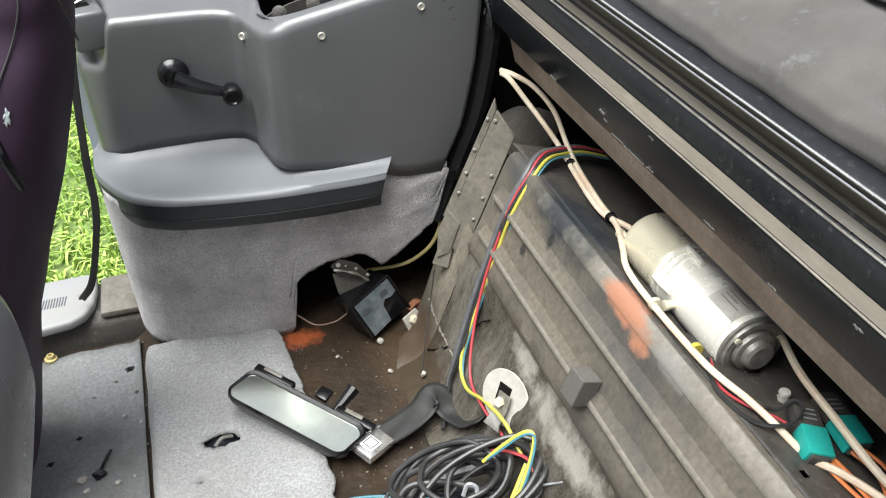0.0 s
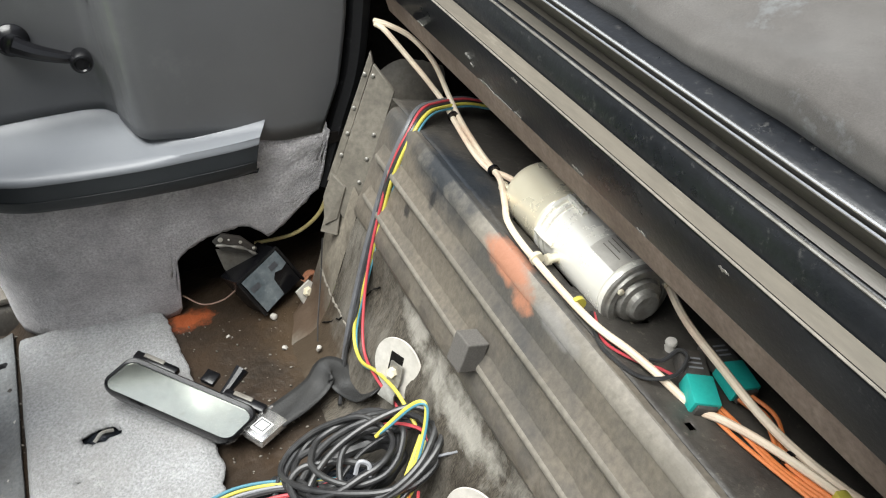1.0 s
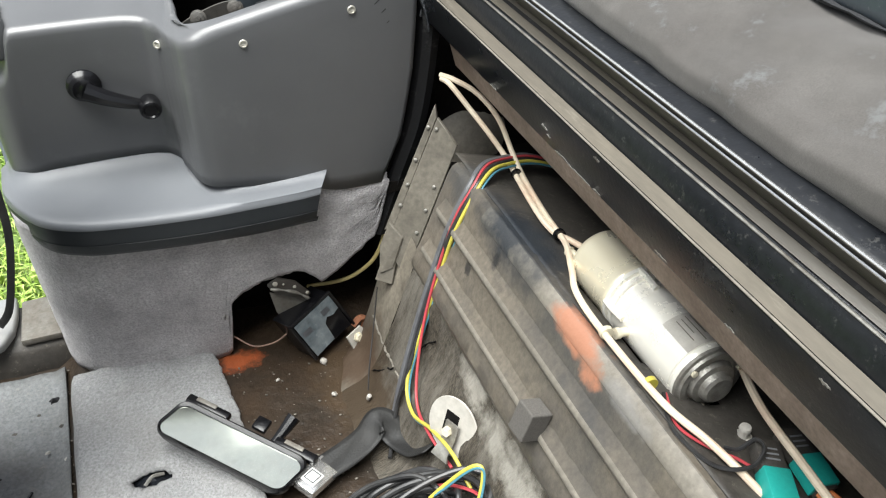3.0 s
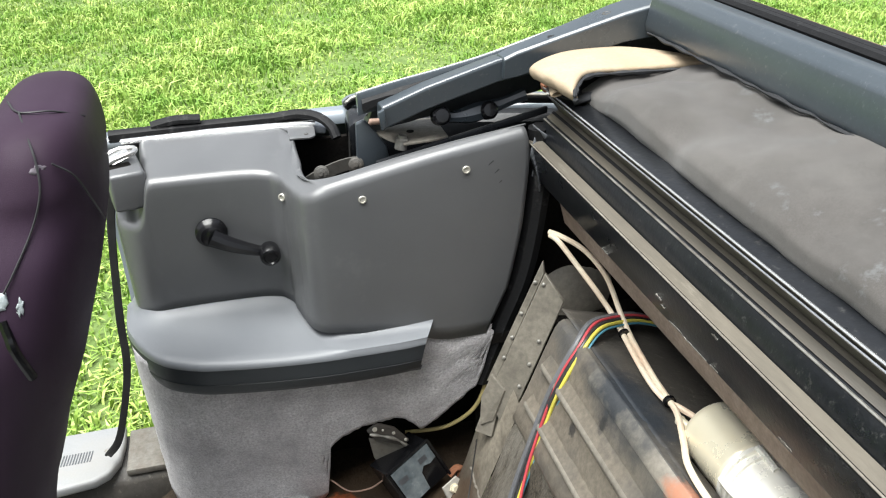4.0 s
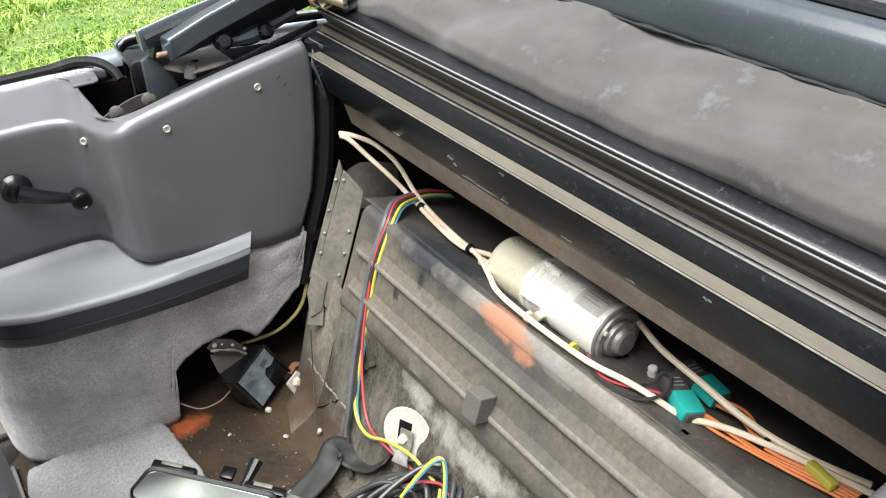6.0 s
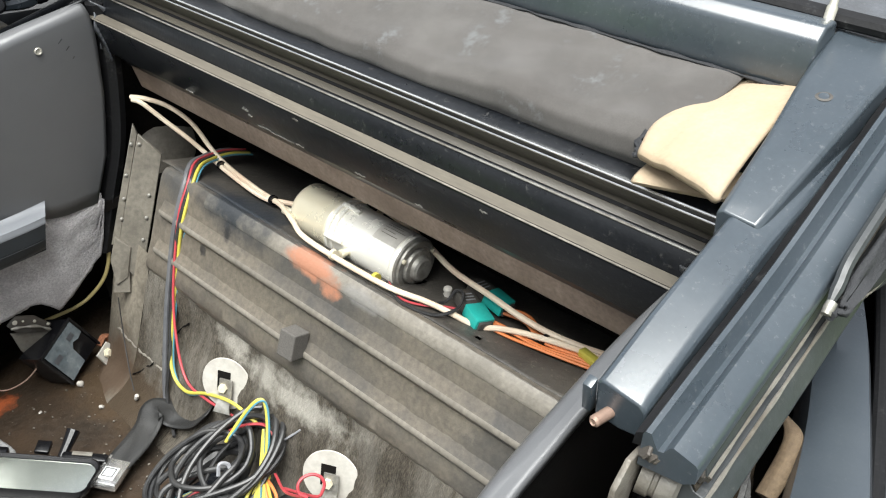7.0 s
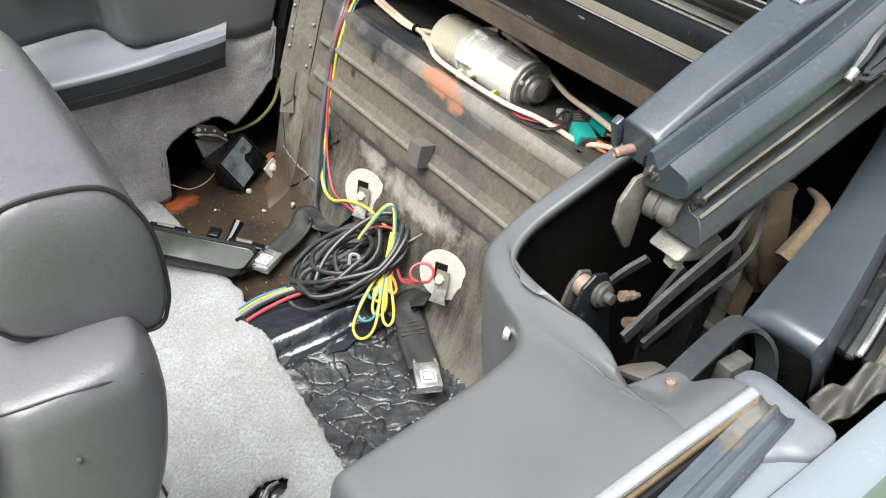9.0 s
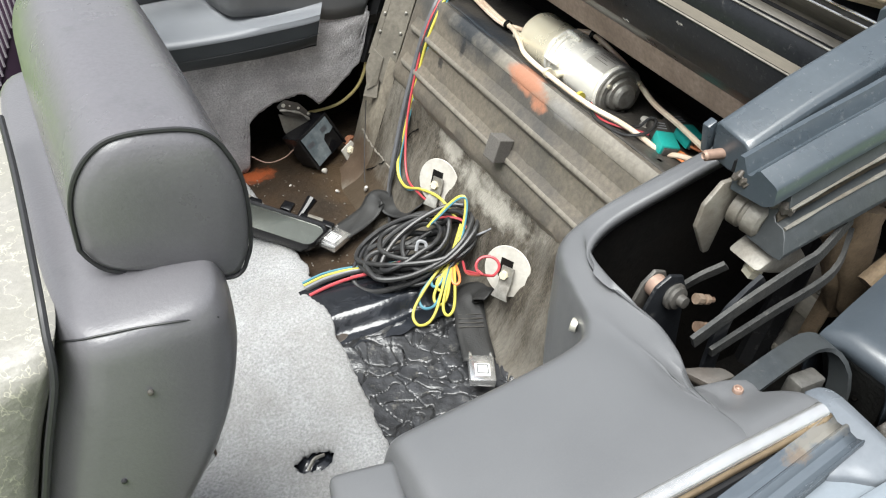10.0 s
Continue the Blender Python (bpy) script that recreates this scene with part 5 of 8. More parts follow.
def passenger_seat():
    t = thing("passenger_seat", (-0.6, 0.38, 0.2), "front seat under a stretched plum fabric cover with pale smears", "car seat", "front seats")
    yc = 0.39
    rows = [(0.34, -0.60, -0.42, 0.15), (0.52, -0.54, -0.375, 0.155), (0.64, -0.49, -0.332, 0.162), (0.73, -0.455, -0.298, 0.173), (0.82, -0.42, -0.262, 0.186), (0.90, -0.385, -0.231, 0.195), (0.97, -0.352, -0.212, 0.182), (1.02, -0.328, -0.203, 0.160), (1.048, -0.317, -0.199, 0.155), (1.08, -0.306, -0.203, 0.138), (1.098, -0.292, -0.216, 0.110), (1.106, -0.272, -0.24, 0.06)]
    b = loft_sections(rows, yc, 2.6)
    for v in b.verts:
        v.co.y += wob(v.co.x, v.co.y, v.co.z, 9, 0.006)
        v.co.x += wob(v.co.x, v.co.y, v.co.z + 4, 8, 0.005)
    part("covered_backrest", b, M_PURPLE, t, "plum coloured stretch fabric", 60)
    b = nb()
    seams = ([(-0.262, 0.322, 1.1065), (-0.246, 0.262, 1.0915), (-0.242, 0.247, 1.0775), (-0.243, 0.236, 1.052), (-0.257, 0.228, 1.019), (-0.278, 0.2125, 0.986), (-0.292, 0.2055, 0.966)], [(-0.281, 0.369, 1.105), (-0.262, 0.322, 1.1065), (-0.231, 0.321, 1.1045), (-0.206, 0.350, 1.087)], [(-0.229, 0.2505, 1.075), (-0.213, 0.258, 1.057), (-0.206, 0.283, 1.017), (-0.207, 0.33, 0.975)])
    for pts in seams[1:]:
        b2 = nb()
        tube(b2, pts, 0.0011, 24, 6)
        part("cover_seam", b2, M_PIPING, t, "dark cover seam")
    tube(b, seams[0], 0.0011, 50, 6)
    part("cover_seam", b, M_PIPING, t, "dark cover seam")
    b = nb()
    sheet(b, lambda u, v: (-0.315 - 0.085 * u, side_y(rows, yc, -0.315 - 0.085 * u, 0.930 - 0.018 * u - 0.16 * u * v) - 0.0012, 0.930 - 0.018 * u - 0.16 * u * v), 12, 12)
    insert = part("striped_insert", b, M_PURPLE, t, "ribbed pale grey cover insert", mods=[("SOLIDIFY", (0.002, 0))])
    for k in range(12):
        b = nb()
        u = 0.06 + k * 0.08
        x = -0.315 - 0.085 * u
        z0, z1 = 0.930 - 0.018 * u, 0.930 - 0.018 * u - 0.16 * u
        tube(b, [(x, side_y(rows, yc, x, z0 + (z1 - z0) * f) - 0.0028, z0 + (z1 - z0) * f) for f in (0.02, 0.35, 0.7, 1.0)], 0.0017, 14, 5)
        part("stripe", b, M_STRIPE, insert, "pale stripe")
    for x, z, w, h in ((-0.301, 0.955, 0.022, 0.028), (-0.281, 0.950, 0.007, 0.024), (-0.242, 1.072, 0.016, 0.008), (-0.292, 1.058, 0.012, 0.013)):
        b = nb()
        rng = random.Random(int(z * 1000))
        c = b.verts.new((x, 0, z))
        ring = [b.verts.new((x + math.cos(a) * w / 2 * rng.uniform(0.55, 1.2) + math.sin(a) * 0.002, 0, z + math.sin(a) * h / 2 * rng.uniform(0.5, 1.25))) for a in [2 * math.pi * k / 18 for k in range(18)]]
        for k in range(18):
            b.faces.new((c, ring[k], ring[(k + 1) % 18]))
        bmesh.ops.subdivide_edges(b, edges=b.edges[:], cuts=1)
        for v in b.verts:
            v.co.y = side_y(rows, yc, v.co.x, v.co.z) - 0.0015
        part("paint_smear", b, M_PAINTSPOT if z < 1 else M_FADED, t, "pale dried paint smear" if z < 1 else "faint pale rub mark", mods=[("SOLIDIFY", (0.002 if z < 1 else 0.0006, 0))])
    b = nb()
    tube(b, [(x, side_y(rows, yc, x, z) - 0.001, z) for x, z in ((-0.300, 0.938), (-0.298, 0.922), (-0.296, 0.906), (-0.290, 0.866))], 0.0052, 24, 8)
    part("tar_run", b, M_BLACKPL, t, "glossy black run")
    b = nb()
    box(b, (-0.76, yc, 0.40), (0.46, 0.44, 0.14), (0, 0, 0), 0.05, 4)
    part("seat_cushion", b, M_PURPLE, t, "plum covered cushion", 60)
    b = nb()
    box(b, (-0.74, yc, 0.27), (0.4, 0.36, 0.15), (0, 0, 0), 0.01)
    part("seat_base", b, M_BLACKPL, t, "black seat base")
    return t


def side_y(rows, yc, x, z):
    """The inboard side of the covered seat at (x, z)."""
    for a, b in zip(rows, rows[1:]):
        if a[0] <= z <= b[0]:
            f = (z - a[0]) / (b[0] - a[0])
            xf, xr, w = (a[k] + (b[k] - a[k]) * f for k in (1, 2, 3))
            c = max(-0.999, min(0.999, (x - (xf + xr) / 2) / ((xr - xf) / 2)))
            y = yc - w * (1 - abs(c) ** 2.6) ** (1 / 2.6)
            return y + wob(x, y, z, 9, 0.006)
    return yc


passenger_seat()

# ---- folded roof ----
roof = thing("folded_roof", (0.5, 0, 0.98), "folded convertible roof with black frame and grey lining", "car roof")
bm = nb()
PROF = [(0.448, 0.982), (0.428, 0.990), (0.419, 1.003), (0.421, 1.020), (0.437, 1.032), (0.47, 1.041), (0.51, 1.049), (0.55, 1.056), (0.60, 1.06)]


def lining(u, v):
    p = spline_at(PROF, v)
    y = 0.498 - 0.978 * u - 0.02 * v * (u - 0.2)
    k = wob(p[0] * 1.5, y, 0, 7, 0.012) + wob(p[0], y, 3, 22, 0.004) - 0.0028 * max(0, 1 - 7 * abs(noise.noise((p[0] * 7 + y * 2, y * 8, 5))))
    dent = -0.012 * math.exp(-((y - 0.235) / 0.035) ** 2 - ((p[0] - 0.435) / 0.025) ** 2)
    drop = min(1, max(0, (y - 0.34) / 0.12))
    drop = 0.024 * drop * drop * (3 - 2 * drop)
    return (p[0] + 0.012 * max(0, 0.25 - u) * 4 * (1 - v) - dent, y, p[1] + k * min(1, v * 3) + dent - drop * min(1, v * 2))


def spline_at(pts, f):
    u = f * (len(pts) - 1)
    k = min(int(u), len(pts) - 2)
    w = u - k
    return tuple(a + (b - a) * w for a, b in zip(pts[k], pts[k + 1]))


sheet(bm, lining, 90, 32)
part("roof_lining", bm, M_FABRIC, roof, "sagging dusty grey headliner fabric", 70, [("SOLIDIFY", (0.006, 0)), ("SUBSURF", 1)])
# dark sheet put into the trough behind the lip to stand for its shadow
bm = nb()
sheet(bm, lambda u, v: (0.43 + 0.3 * v, -0.6 + 1.2 * u, 0.972 + 0.015 * v), 8, 6)
part("trough_fill", bm, M_TOPCLOTH, roof, "black sheet filling the shadowed trough behind the lip", mods=[("SOLIDIFY", (0.006, 0))])
bm = nb()
sheet(bm, lambda u, v: (0.40 + 0.34 * u, 0.452 + 0.143 * v, 0.998 + 0.01 * math.sin(6 * u) + 0.004 * math.sin(17 * v)), 14, 12)
part("corner_cloth", bm, M_TOPCLOTH, roof, "crumpled black cloth under the padding", 60, [("SOLIDIFY", (0.004, 0))])
# upright sheet added to block the view past the far rail
bm = nb()
sheet(bm, lambda u, v: (0.41 + 0.24 * u, 0.583 + 0.004 * math.sin(9 * u), 0.975 + 0.085 * v), 14, 6)
part("gap_sheet", bm, M_TOPCLOTH, roof, "black sheet added to close the gap inside the far rail", 60, [("SOLIDIFY", (0.003, 0))])
bm = nb()
tube(bm, [(0.549 + wob(3, y, 0, 40, 0.003), y, 1.0620 + wob(0, y, 0, 34, 0.0015)) for y in frange(-0.54, 0.54, 60)], 0.0022, 160, 6, lambda f: 1 + 0.6 * math.sin(f * 91) * math.sin(f * 37))
part("torn_edge", bm, M_TOPCLOTH, roof, "frayed black edge of the lining")

for s in (1, -1):
    # cream padding rolled at the ends
    bm = nb()
    near = spline([(0.395, 0.470, 1.024), (0.392, 0.471, 1.032), (0.44, 0.458, 1.035), (0.50, 0.464, 1.037), (0.635, 0.464, 1.036)], 18)
    far = spline([(0.360, 0.570, 1.028), (0.359, 0.571, 1.037), (0.42, 0.566, 1.050), (0.50, 0.56, 1.06), (0.60, 0.552, 1.066)], 18)
    if s > 0:
        near = spline([(0.392, 0.424, 1.012), (0.384, 0.418, 1.022), (0.388, 0.425, 1.031), (0.42, 0.462, 1.036), (0.47, 0.462, 1.036), (0.54, 0.452, 1.036), (0.592, 0.440, 1.036)], 18)
        far = spline([(0.372, 0.530, 1.016), (0.366, 0.534, 1.024), (0.372, 0.540, 1.031), (0.426, 0.572, 1.033), (0.502, 0.576, 1.034), (0.556, 0.525, 1.036), (0.594, 0.46, 1.037)], 18)
    loft(bm, [[(p.x + (q.x - p.x) * f, s * (p.y + (q.y - p.y) * f), p.z + (q.z - p.z) * f + 0.004 * math.sin(math.pi * f) + wob(p.x, f, s, 9, 0.003)) for f in frange(0, 1, 10)] for p, q in zip(near, far)], closed=False)
    bmesh.ops.recalc_face_normals(bm, faces=bm.faces)
    part("cream_padding", bm, M_CREAM, roof, "cream padding folded at the roof corner", 70, [("SOLIDIFY", (0.010, 0)), ("SUBSURF", 1)])
    bm = nb()
    tube(bm, [(p.x + wob(p.x, 0, 1, 60, 0.006), s * (p.y - 0.003 + wob(p.x, 2, 1, 70, 0.004)), p.z - 0.003) for p in near[2:]], 0.0032, 60, 6, lambda f: 1 + 0.5 * math.sin(f * 47) * math.sin(f * 19))
    part("torn_black_edge", bm, M_TOPCLOTH, roof, "torn black cloth edge beside the padding")
    bm = nb()
    rows = [[(x + 0.03 * f, s * (0.475 + 0.10 * f), z + 0.004 * f) for f in frange(0, 1, 6)] for x, z in ((0.400, 1.008), (0.378, 1.001), (0.372, 1.006), (0.384, 1.013), (0.42, 1.014))]
    loft(bm, rows, closed=False)
    part("lower_padding", bm, M_CREAM, roof, "cream padding layer below", 70, [("SOLIDIFY", (0.005, 0)), ("SUBSURF", 1)])
    # front rail wedge beside the header
    bm = nb()
    secs = []
    for x, ya, yb, z0, z1 in ((0.340, 0.578, 0.614, 1.002, 1.035), (0.36, 0.577, 0.616, 1.004, 1.043), (0.44, 0.570, 0.62, 1.025, 1.066), (0.52, 0.560, 0.624, 1.045, 1.09), (0.60, 0.552, 0.628, 1.055, 1.108), (0.66, 0.55, 0.63, 1.06, 1.112)):
        secs.append([(x, s * ya, z0), (x, s * (ya - 0.002), z1 - 0.004), (x, s * (ya + 0.003), z1), (x, s * (yb - 0.004), z1 - 0.002), (x, s * yb, z1 - 0.007), (x, s * yb, z0)])
    loft(bm, secs)
    bmesh.ops.recalc_face_normals(bm, faces=bm.faces)
    wedge = part("front_rail", bm, M_RAIL, roof, "satin black front side rail", 40, [("BEVEL", (0.0015, 2))])
    bm = nb()
    lathe(bm, (0.505, s * 0.588, 1.0835), (-0.22, 0, 1), [(-0.002, 0.008), (0.0012, 0.008), (0.0018, 0.0055), (0.0005, 0.004), (0.0005, 0.0005)], 18)
    part("rail_bolt", bm, M_BRACKET, wedge, "recessed rail bolt")
    # rear rail tube
    bm = nb()
    secs = [[(x, s * y, z + dz) for y, dz in ((0.588, -0.036), (0.586, -0.004), (0.590, 0.0), (0.622, -0.004), (0.628, -0.009), (0.63, -0.034), (0.61, -0.038))] for x, z in ((0.156, 0.978), (0.165, 0.981), (0.225, 1.002), (0.335, 1.032), (0.45, 1.048), (0.55, 1.06))]
    loft(bm, secs)
    bmesh.ops.recalc_face_normals(bm, faces=bm.faces)
    rr = part("rear_rail", bm, M_RAIL, roof, "satin black rear side rail", 40, [("BEVEL", (0.002, 2))])
    bm = nb()
    lathe(bm, (0.155, s * 0.600, 0.952), (-1, -0.15 * s, 0.1), [(-0.004, 0.0048), (0.016, 0.0048), (0.018, 0.003), (0.017, 0.002), (0.017, 0.0003)], 14)
    part("locating_pin", bm, M_COPPER, rr, "copper coloured locating pin")
    bm = nb()
    lathe(bm, (0.395, s * 0.631, 1.018), (0, s, 0), [(-0.001, 0.009), (0.004, 0.009), (0.006, 0.006), (0.006, 0.001)], 16)
    part("rail_screw", bm, M_BLACKPL, rr, "black side screw")
    bm = nb()
    prism(bm, [(0.149, 0.972), (0.158, 0.976), (0.160, 0.950), (0.153, 0.944)], "y", *sorted((s * 0.578, s * 0.586)), 0.001)
    part("rail_end_plate", bm, M_RAIL, rr, "thin end plate")
    # gutter rail: a lip, a groove and a broad flat top
    bm = nb()
    base = spline([(0.131, 0, 0.974), (0.20, 0, 0.988), (0.27, 0, 1.000), (0.34, 0, 1.016), (0.425, 0, 1.041), (0.52, 0, 1.068), (0.62, 0, 1.095), (0.72, 0, 1.118)], 40)
    inward = (lambda x: 0.09 * max(0, x - 0.28) ** 1.1) if s > 0 else (lambda x: 0.001 + 0.014 * (x - 0.28))
    secs = [[(p.x + 0.10 * (y - 0.66), s * (y - inward(p.x)), p.z + dz) for y, dz in ((0.639, -0.024), (0.639, 0.006), (0.6405, 0.0095), (0.6445, 0.0095), (0.6475, 0.003), (0.651, -0.003), (0.655, -0.002), (0.6585, 0.0045), (0.661, 0.0062), (0.677, 0.0005), (0.6795, -0.002), (0.680, -0.016), (0.672, -0.022))] for p in base]
    loft(bm, secs)
    bmesh.ops.recalc_face_normals(bm, faces=bm.faces)
    part("gutter_rail", bm, M_RAIL, roof, "blue black gutter rail", 48)
    bm = nb()
    secs = [[(p.x + 0.004, s * (0.634 + y - inward(p.x)), p.z + dz + wob(p.x, y, 0, 60, 0.002)) for y, dz in ((-0.004, -0.014), (-0.003, -0.003), (0.004, 0.002), (0.005, -0.012))] for p in base]
    loft(bm, secs)
    part("rail_gap_seal", bm, M_RUBBER, roof, "crumbling rubber between the rails")
    # lower rail: a dirty channel between two bright ridges, and a broad dusty face
    under = [(q.x, q.z) for q in base]
    foot = [(0.10, 0.905), (0.136, 0.911), (0.248, 0.929), (0.353, 0.940), (0.48, 0.965)]
    runs = frange(0.138, 0.46, 30)
    if s < 0:
        foot = [(0.10, 0.904), (0.139, 0.911), (0.184, 0.918), (0.25, 0.926), (0.31, 0.936), (0.353, 0.945), (0.43, 0.956), (0.452, 0.960), (0.466, 0.968), (0.474, 0.982), (0.477, 1.0)]
        runs = frange(0.138, 0.44, 26) + [0.448, 0.455, 0.461, 0.466, 0.470, 0.474, 0.4765]
    bm = nb()
    rings = []
    for x in runs:
        top, low = curve_lin(under, x) - 0.014, curve_lin(foot, x)
        rings.append([(x + 0.02 * f, s * (y - inward(x)), low + (top - low) * f + wob(x, f, 0, 50, 0.0012)) for y, f in ((0.674, 1.0), (0.678, 0.86), (0.6815, 0.74), (0.674, 0.70), (0.6725, 0.52), (0.676, 0.46), (0.6855, 0.44), (0.690, 0.34), (0.697, 0.12), (0.6965, 0.03), (0.690, 0.0), (0.660, 0.0), (0.655, 1.0))])
    loft(bm, rings)
    bmesh.ops.recalc_face_normals(bm, faces=bm.faces)
    part("lower_rail", bm, M_LOWRAIL, roof, "dusty blue grey lower side rail", 30, [("BEVEL", (0.0012, 2))])
    bm = nb()
    rings = []
    for x in runs:
        top, low = curve_lin(under, x) - 0.014, curve_lin(foot, x)
        rings.append([(x + 0.02 * f, s * (y - inward(x) + wob(x, f, 5, 70, 0.0012)), low + (top - low) * f) for y, f in ((0.6765, 0.705), (0.6745, 0.66), (0.674, 0.56), (0.6775, 0.475))])
    loft(bm, rings, closed=False)
    part("dirt_channel", bm, M_RAILDIRT, roof, "brown dirt in the rail channel", 30, [("SOLIDIFY", (0.002, 0))])
    # paler tubes on both ridges carry the rail's highlight lines as colour
    for f, y, r in ((0.745, 0.6822, 0.0014), (0.452, 0.6862, 0.0016)):
        bm = nb()
        tube(bm, [(x + 0.02 * f, s * (y - inward(x)), curve_lin(foot, x) + (curve_lin(under, x) - 0.014 - curve_lin(foot, x)) * f) for x in runs], r, 60, 6, lambda q: 1 + 0.3 * math.sin(q * 41) * math.sin(q * 17))
        part("ridge_highlight", bm, M_DULLTRIM if s > 0 else M_BRACKETP, roof, "pale rail ridge, its highlight put into the colour")
    if s > 0:
        continue
    # grey frame cable with a worn end
    bm = nb()
    tube(bm, [(0.318, s * 0.687, 1.006), (0.333, s * 0.686, 1.016), (0.352, s * 0.684, 1.029), (0.413, s * 0.683, 1.050), (0.483, s * 0.681, 1.068), (0.60, s * 0.676, 1.098)], 0.0052, 60, 8, lambda f: min(1, 0.55 + 3 * f))
    cable = part("frame_cable", bm, M_LOWRAIL, roof, "grey sheathed frame cable")
    bm = nb()
    lathe(bm, (0.314, s * 0.688, 1.002), (0.6, 0, 0.5), [(-0.004, 0.001), (-0.003, 0.004), (0.003, 0.0046), (0.008, 0.0042), (0.0085, 0.003)], 12)
    part("cable_end", bm, M_STEEL, cable, "bright frayed cable end")
    # roof cloth hanging below the cable, with a hem, a stitch line and frayed cords
    upper = spline([(0.326, 0.689, 1.006), (0.36, 0.690, 1.022), (0.42, 0.692, 1.046), (0.50, 0.690, 1.066), (0.60, 0.684, 1.088), (0.74, 0.674, 1.11)], 30)
    lower = spline([(0.312, 0.690, 1.000), (0.36, 0.693, 0.994), (0.419, 0.698, 0.976), (0.541, 0.702, 0.945), (0.66, 0.70, 0.925), (0.80, 0.69, 0.915)], 30)
    on = lambda k, f: (lower[k] + (upper[k] - lower[k]) * f) + Vector((0, 0.010 * math.sin(math.pi * f) + wob(lower[k].x * 1.2, f * 0.7, 3, 12, 0.006), 0))
    bm = nb()
    loft(bm, [[(on(k, f).x, s * on(k, f).y, on(k, f).z) for f in frange(0, 1, 12)] for k in range(30)], closed=False)
    cloth = part("hanging_cloth", bm, M_TOPCLOTH, roof, "creased dusty black roof cloth", 70, [("SOLIDIFY", (0.004, 0))])
    bm = nb()
    tube(bm, [(p.x, s * (p.y + 0.001), p.z) for p in lower], 0.0042, 60, 8)
    part("cloth_hem", bm, M_TOPCLOTH, cloth, "rolled cloth hem")
    for k in range(26):
        i = 4 + k * 0.9
        a, b_ = on(int(i), 0.20), on(min(29, int(i) + 1), 0.20)
        q = a.lerp(b_, i - int(i))
        d = b_ - a
        bm = nb()
        box(bm, (q.x, s * (q.y + 0.003), q.z), (0.0085, 0.0016, 0.0016), (0, math.degrees(math.atan2(-d.z, d.x)), 0))
        part("hem_stitch", bm, M_RIB, cloth, "")
    for o in (0, 0.009):
        bm = nb()
        tube(bm, [(0.396 + o, s * 0.700, 1.002 - o * 0.3), (0.388 + o, s * 0.705, 1.022), (0.394 + o, s * 0.705, 1.037), (0.412 + o, s * 0.704, 1.044 - o * 0.5), (0.45 + o, s * 0.703, 1.050 - o * 0.5), (0.50 + o, s * 0.700, 1.057 - o * 0.5), (0.58 + o, s * 0.696, 1.068), (0.7 + o, s * 0.688, 1.08)], 0.0036, 140, 7, lambda f: 1 + 0.2 * math.sin(f * 183) * math.sin(f * 31))
        part("frayed_cord", bm, M_LEDGE, cloth, "frayed pale cord")

bm = nb()
prism(bm, [(0.552, 1.060), (0.550, 1.072), (0.558, 1.112), (0.572, 1.124), (0.60, 1.122), (0.61, 1.062)], "y", -0.555, 0.555, 0.004, 3)
header = part("header_bow", bm, M_RAIL, roof, "satin black header bow")
for zx, zz, r, m_ in ((0.615, 1.118, 0.008, M_RUBBER), (0.632, 1.112, 0.006, M_RAIL), (0.652, 1.108, 0.009, M_RUBBER), (0.674, 1.102, 0.006, M_RAIL), (0.69, 1.098, 0.006, M_TAN)):
    bm = nb()
    tube(bm, [(zx, -0.6, zz), (zx, -0.2, zz + 0.002), (zx, 0.3, zz + 0.002), (zx, 0.6, zz)], r, 40, 8)
    part("header_strip", bm, m_, roof, "header weatherstrip")
bm = nb()
box(bm, (0.66, 0, 1.075), (0.13, 1.2, 0.05), (0, 8, 0), 0.008)
part("header_pad", bm, M_TOPCLOTH, roof, "black header pad")
for x, y, l in ((0.598, -0.545, 0.05), (0.625, -0.60, 0.05), (0.565, 0.555, 0.05)):
    bm = nb()
    lathe(bm, (x, y, 1.105), (0.35, 0.05, 1), [(-0.01, 0.0055), (l * 0.55, 0.0055), (l * 0.6, 0.004), (l, 0.004), (l + 0.002, 0.001)], 12)
    part("guide_pin", bm, M_SCREW, roof, "bright guide pin")


# ---- roof hinge mechanism in the wells ----
def flat_link(b, pts, w, th, s, flip=False):
    """A flat bar along (x, y, z) points, w high and th thick."""
    path = spline(pts, 16)
    rings = []
    for i, p in enumerate(path):
        d = (path[min(i + 1, 15)] - path[max(i - 1, 0)]).normalized()
        up = Vector((-d.z, 0, d.x)).normalized() if not flip else Vector((0, 1, 0))
        side = d.cross(up).normalized()
        rings.append([(q.x, s * q.y, q.z) for q in (p + up * w / 2 + side * th / 2, p + up * w / 2 - side * th / 2, p - up * w / 2 - side * th / 2, p - up * w / 2 + side * th / 2)])
    loft(b, rings)
    bmesh.ops.recalc_face_normals(b, faces=b.faces)
    return b


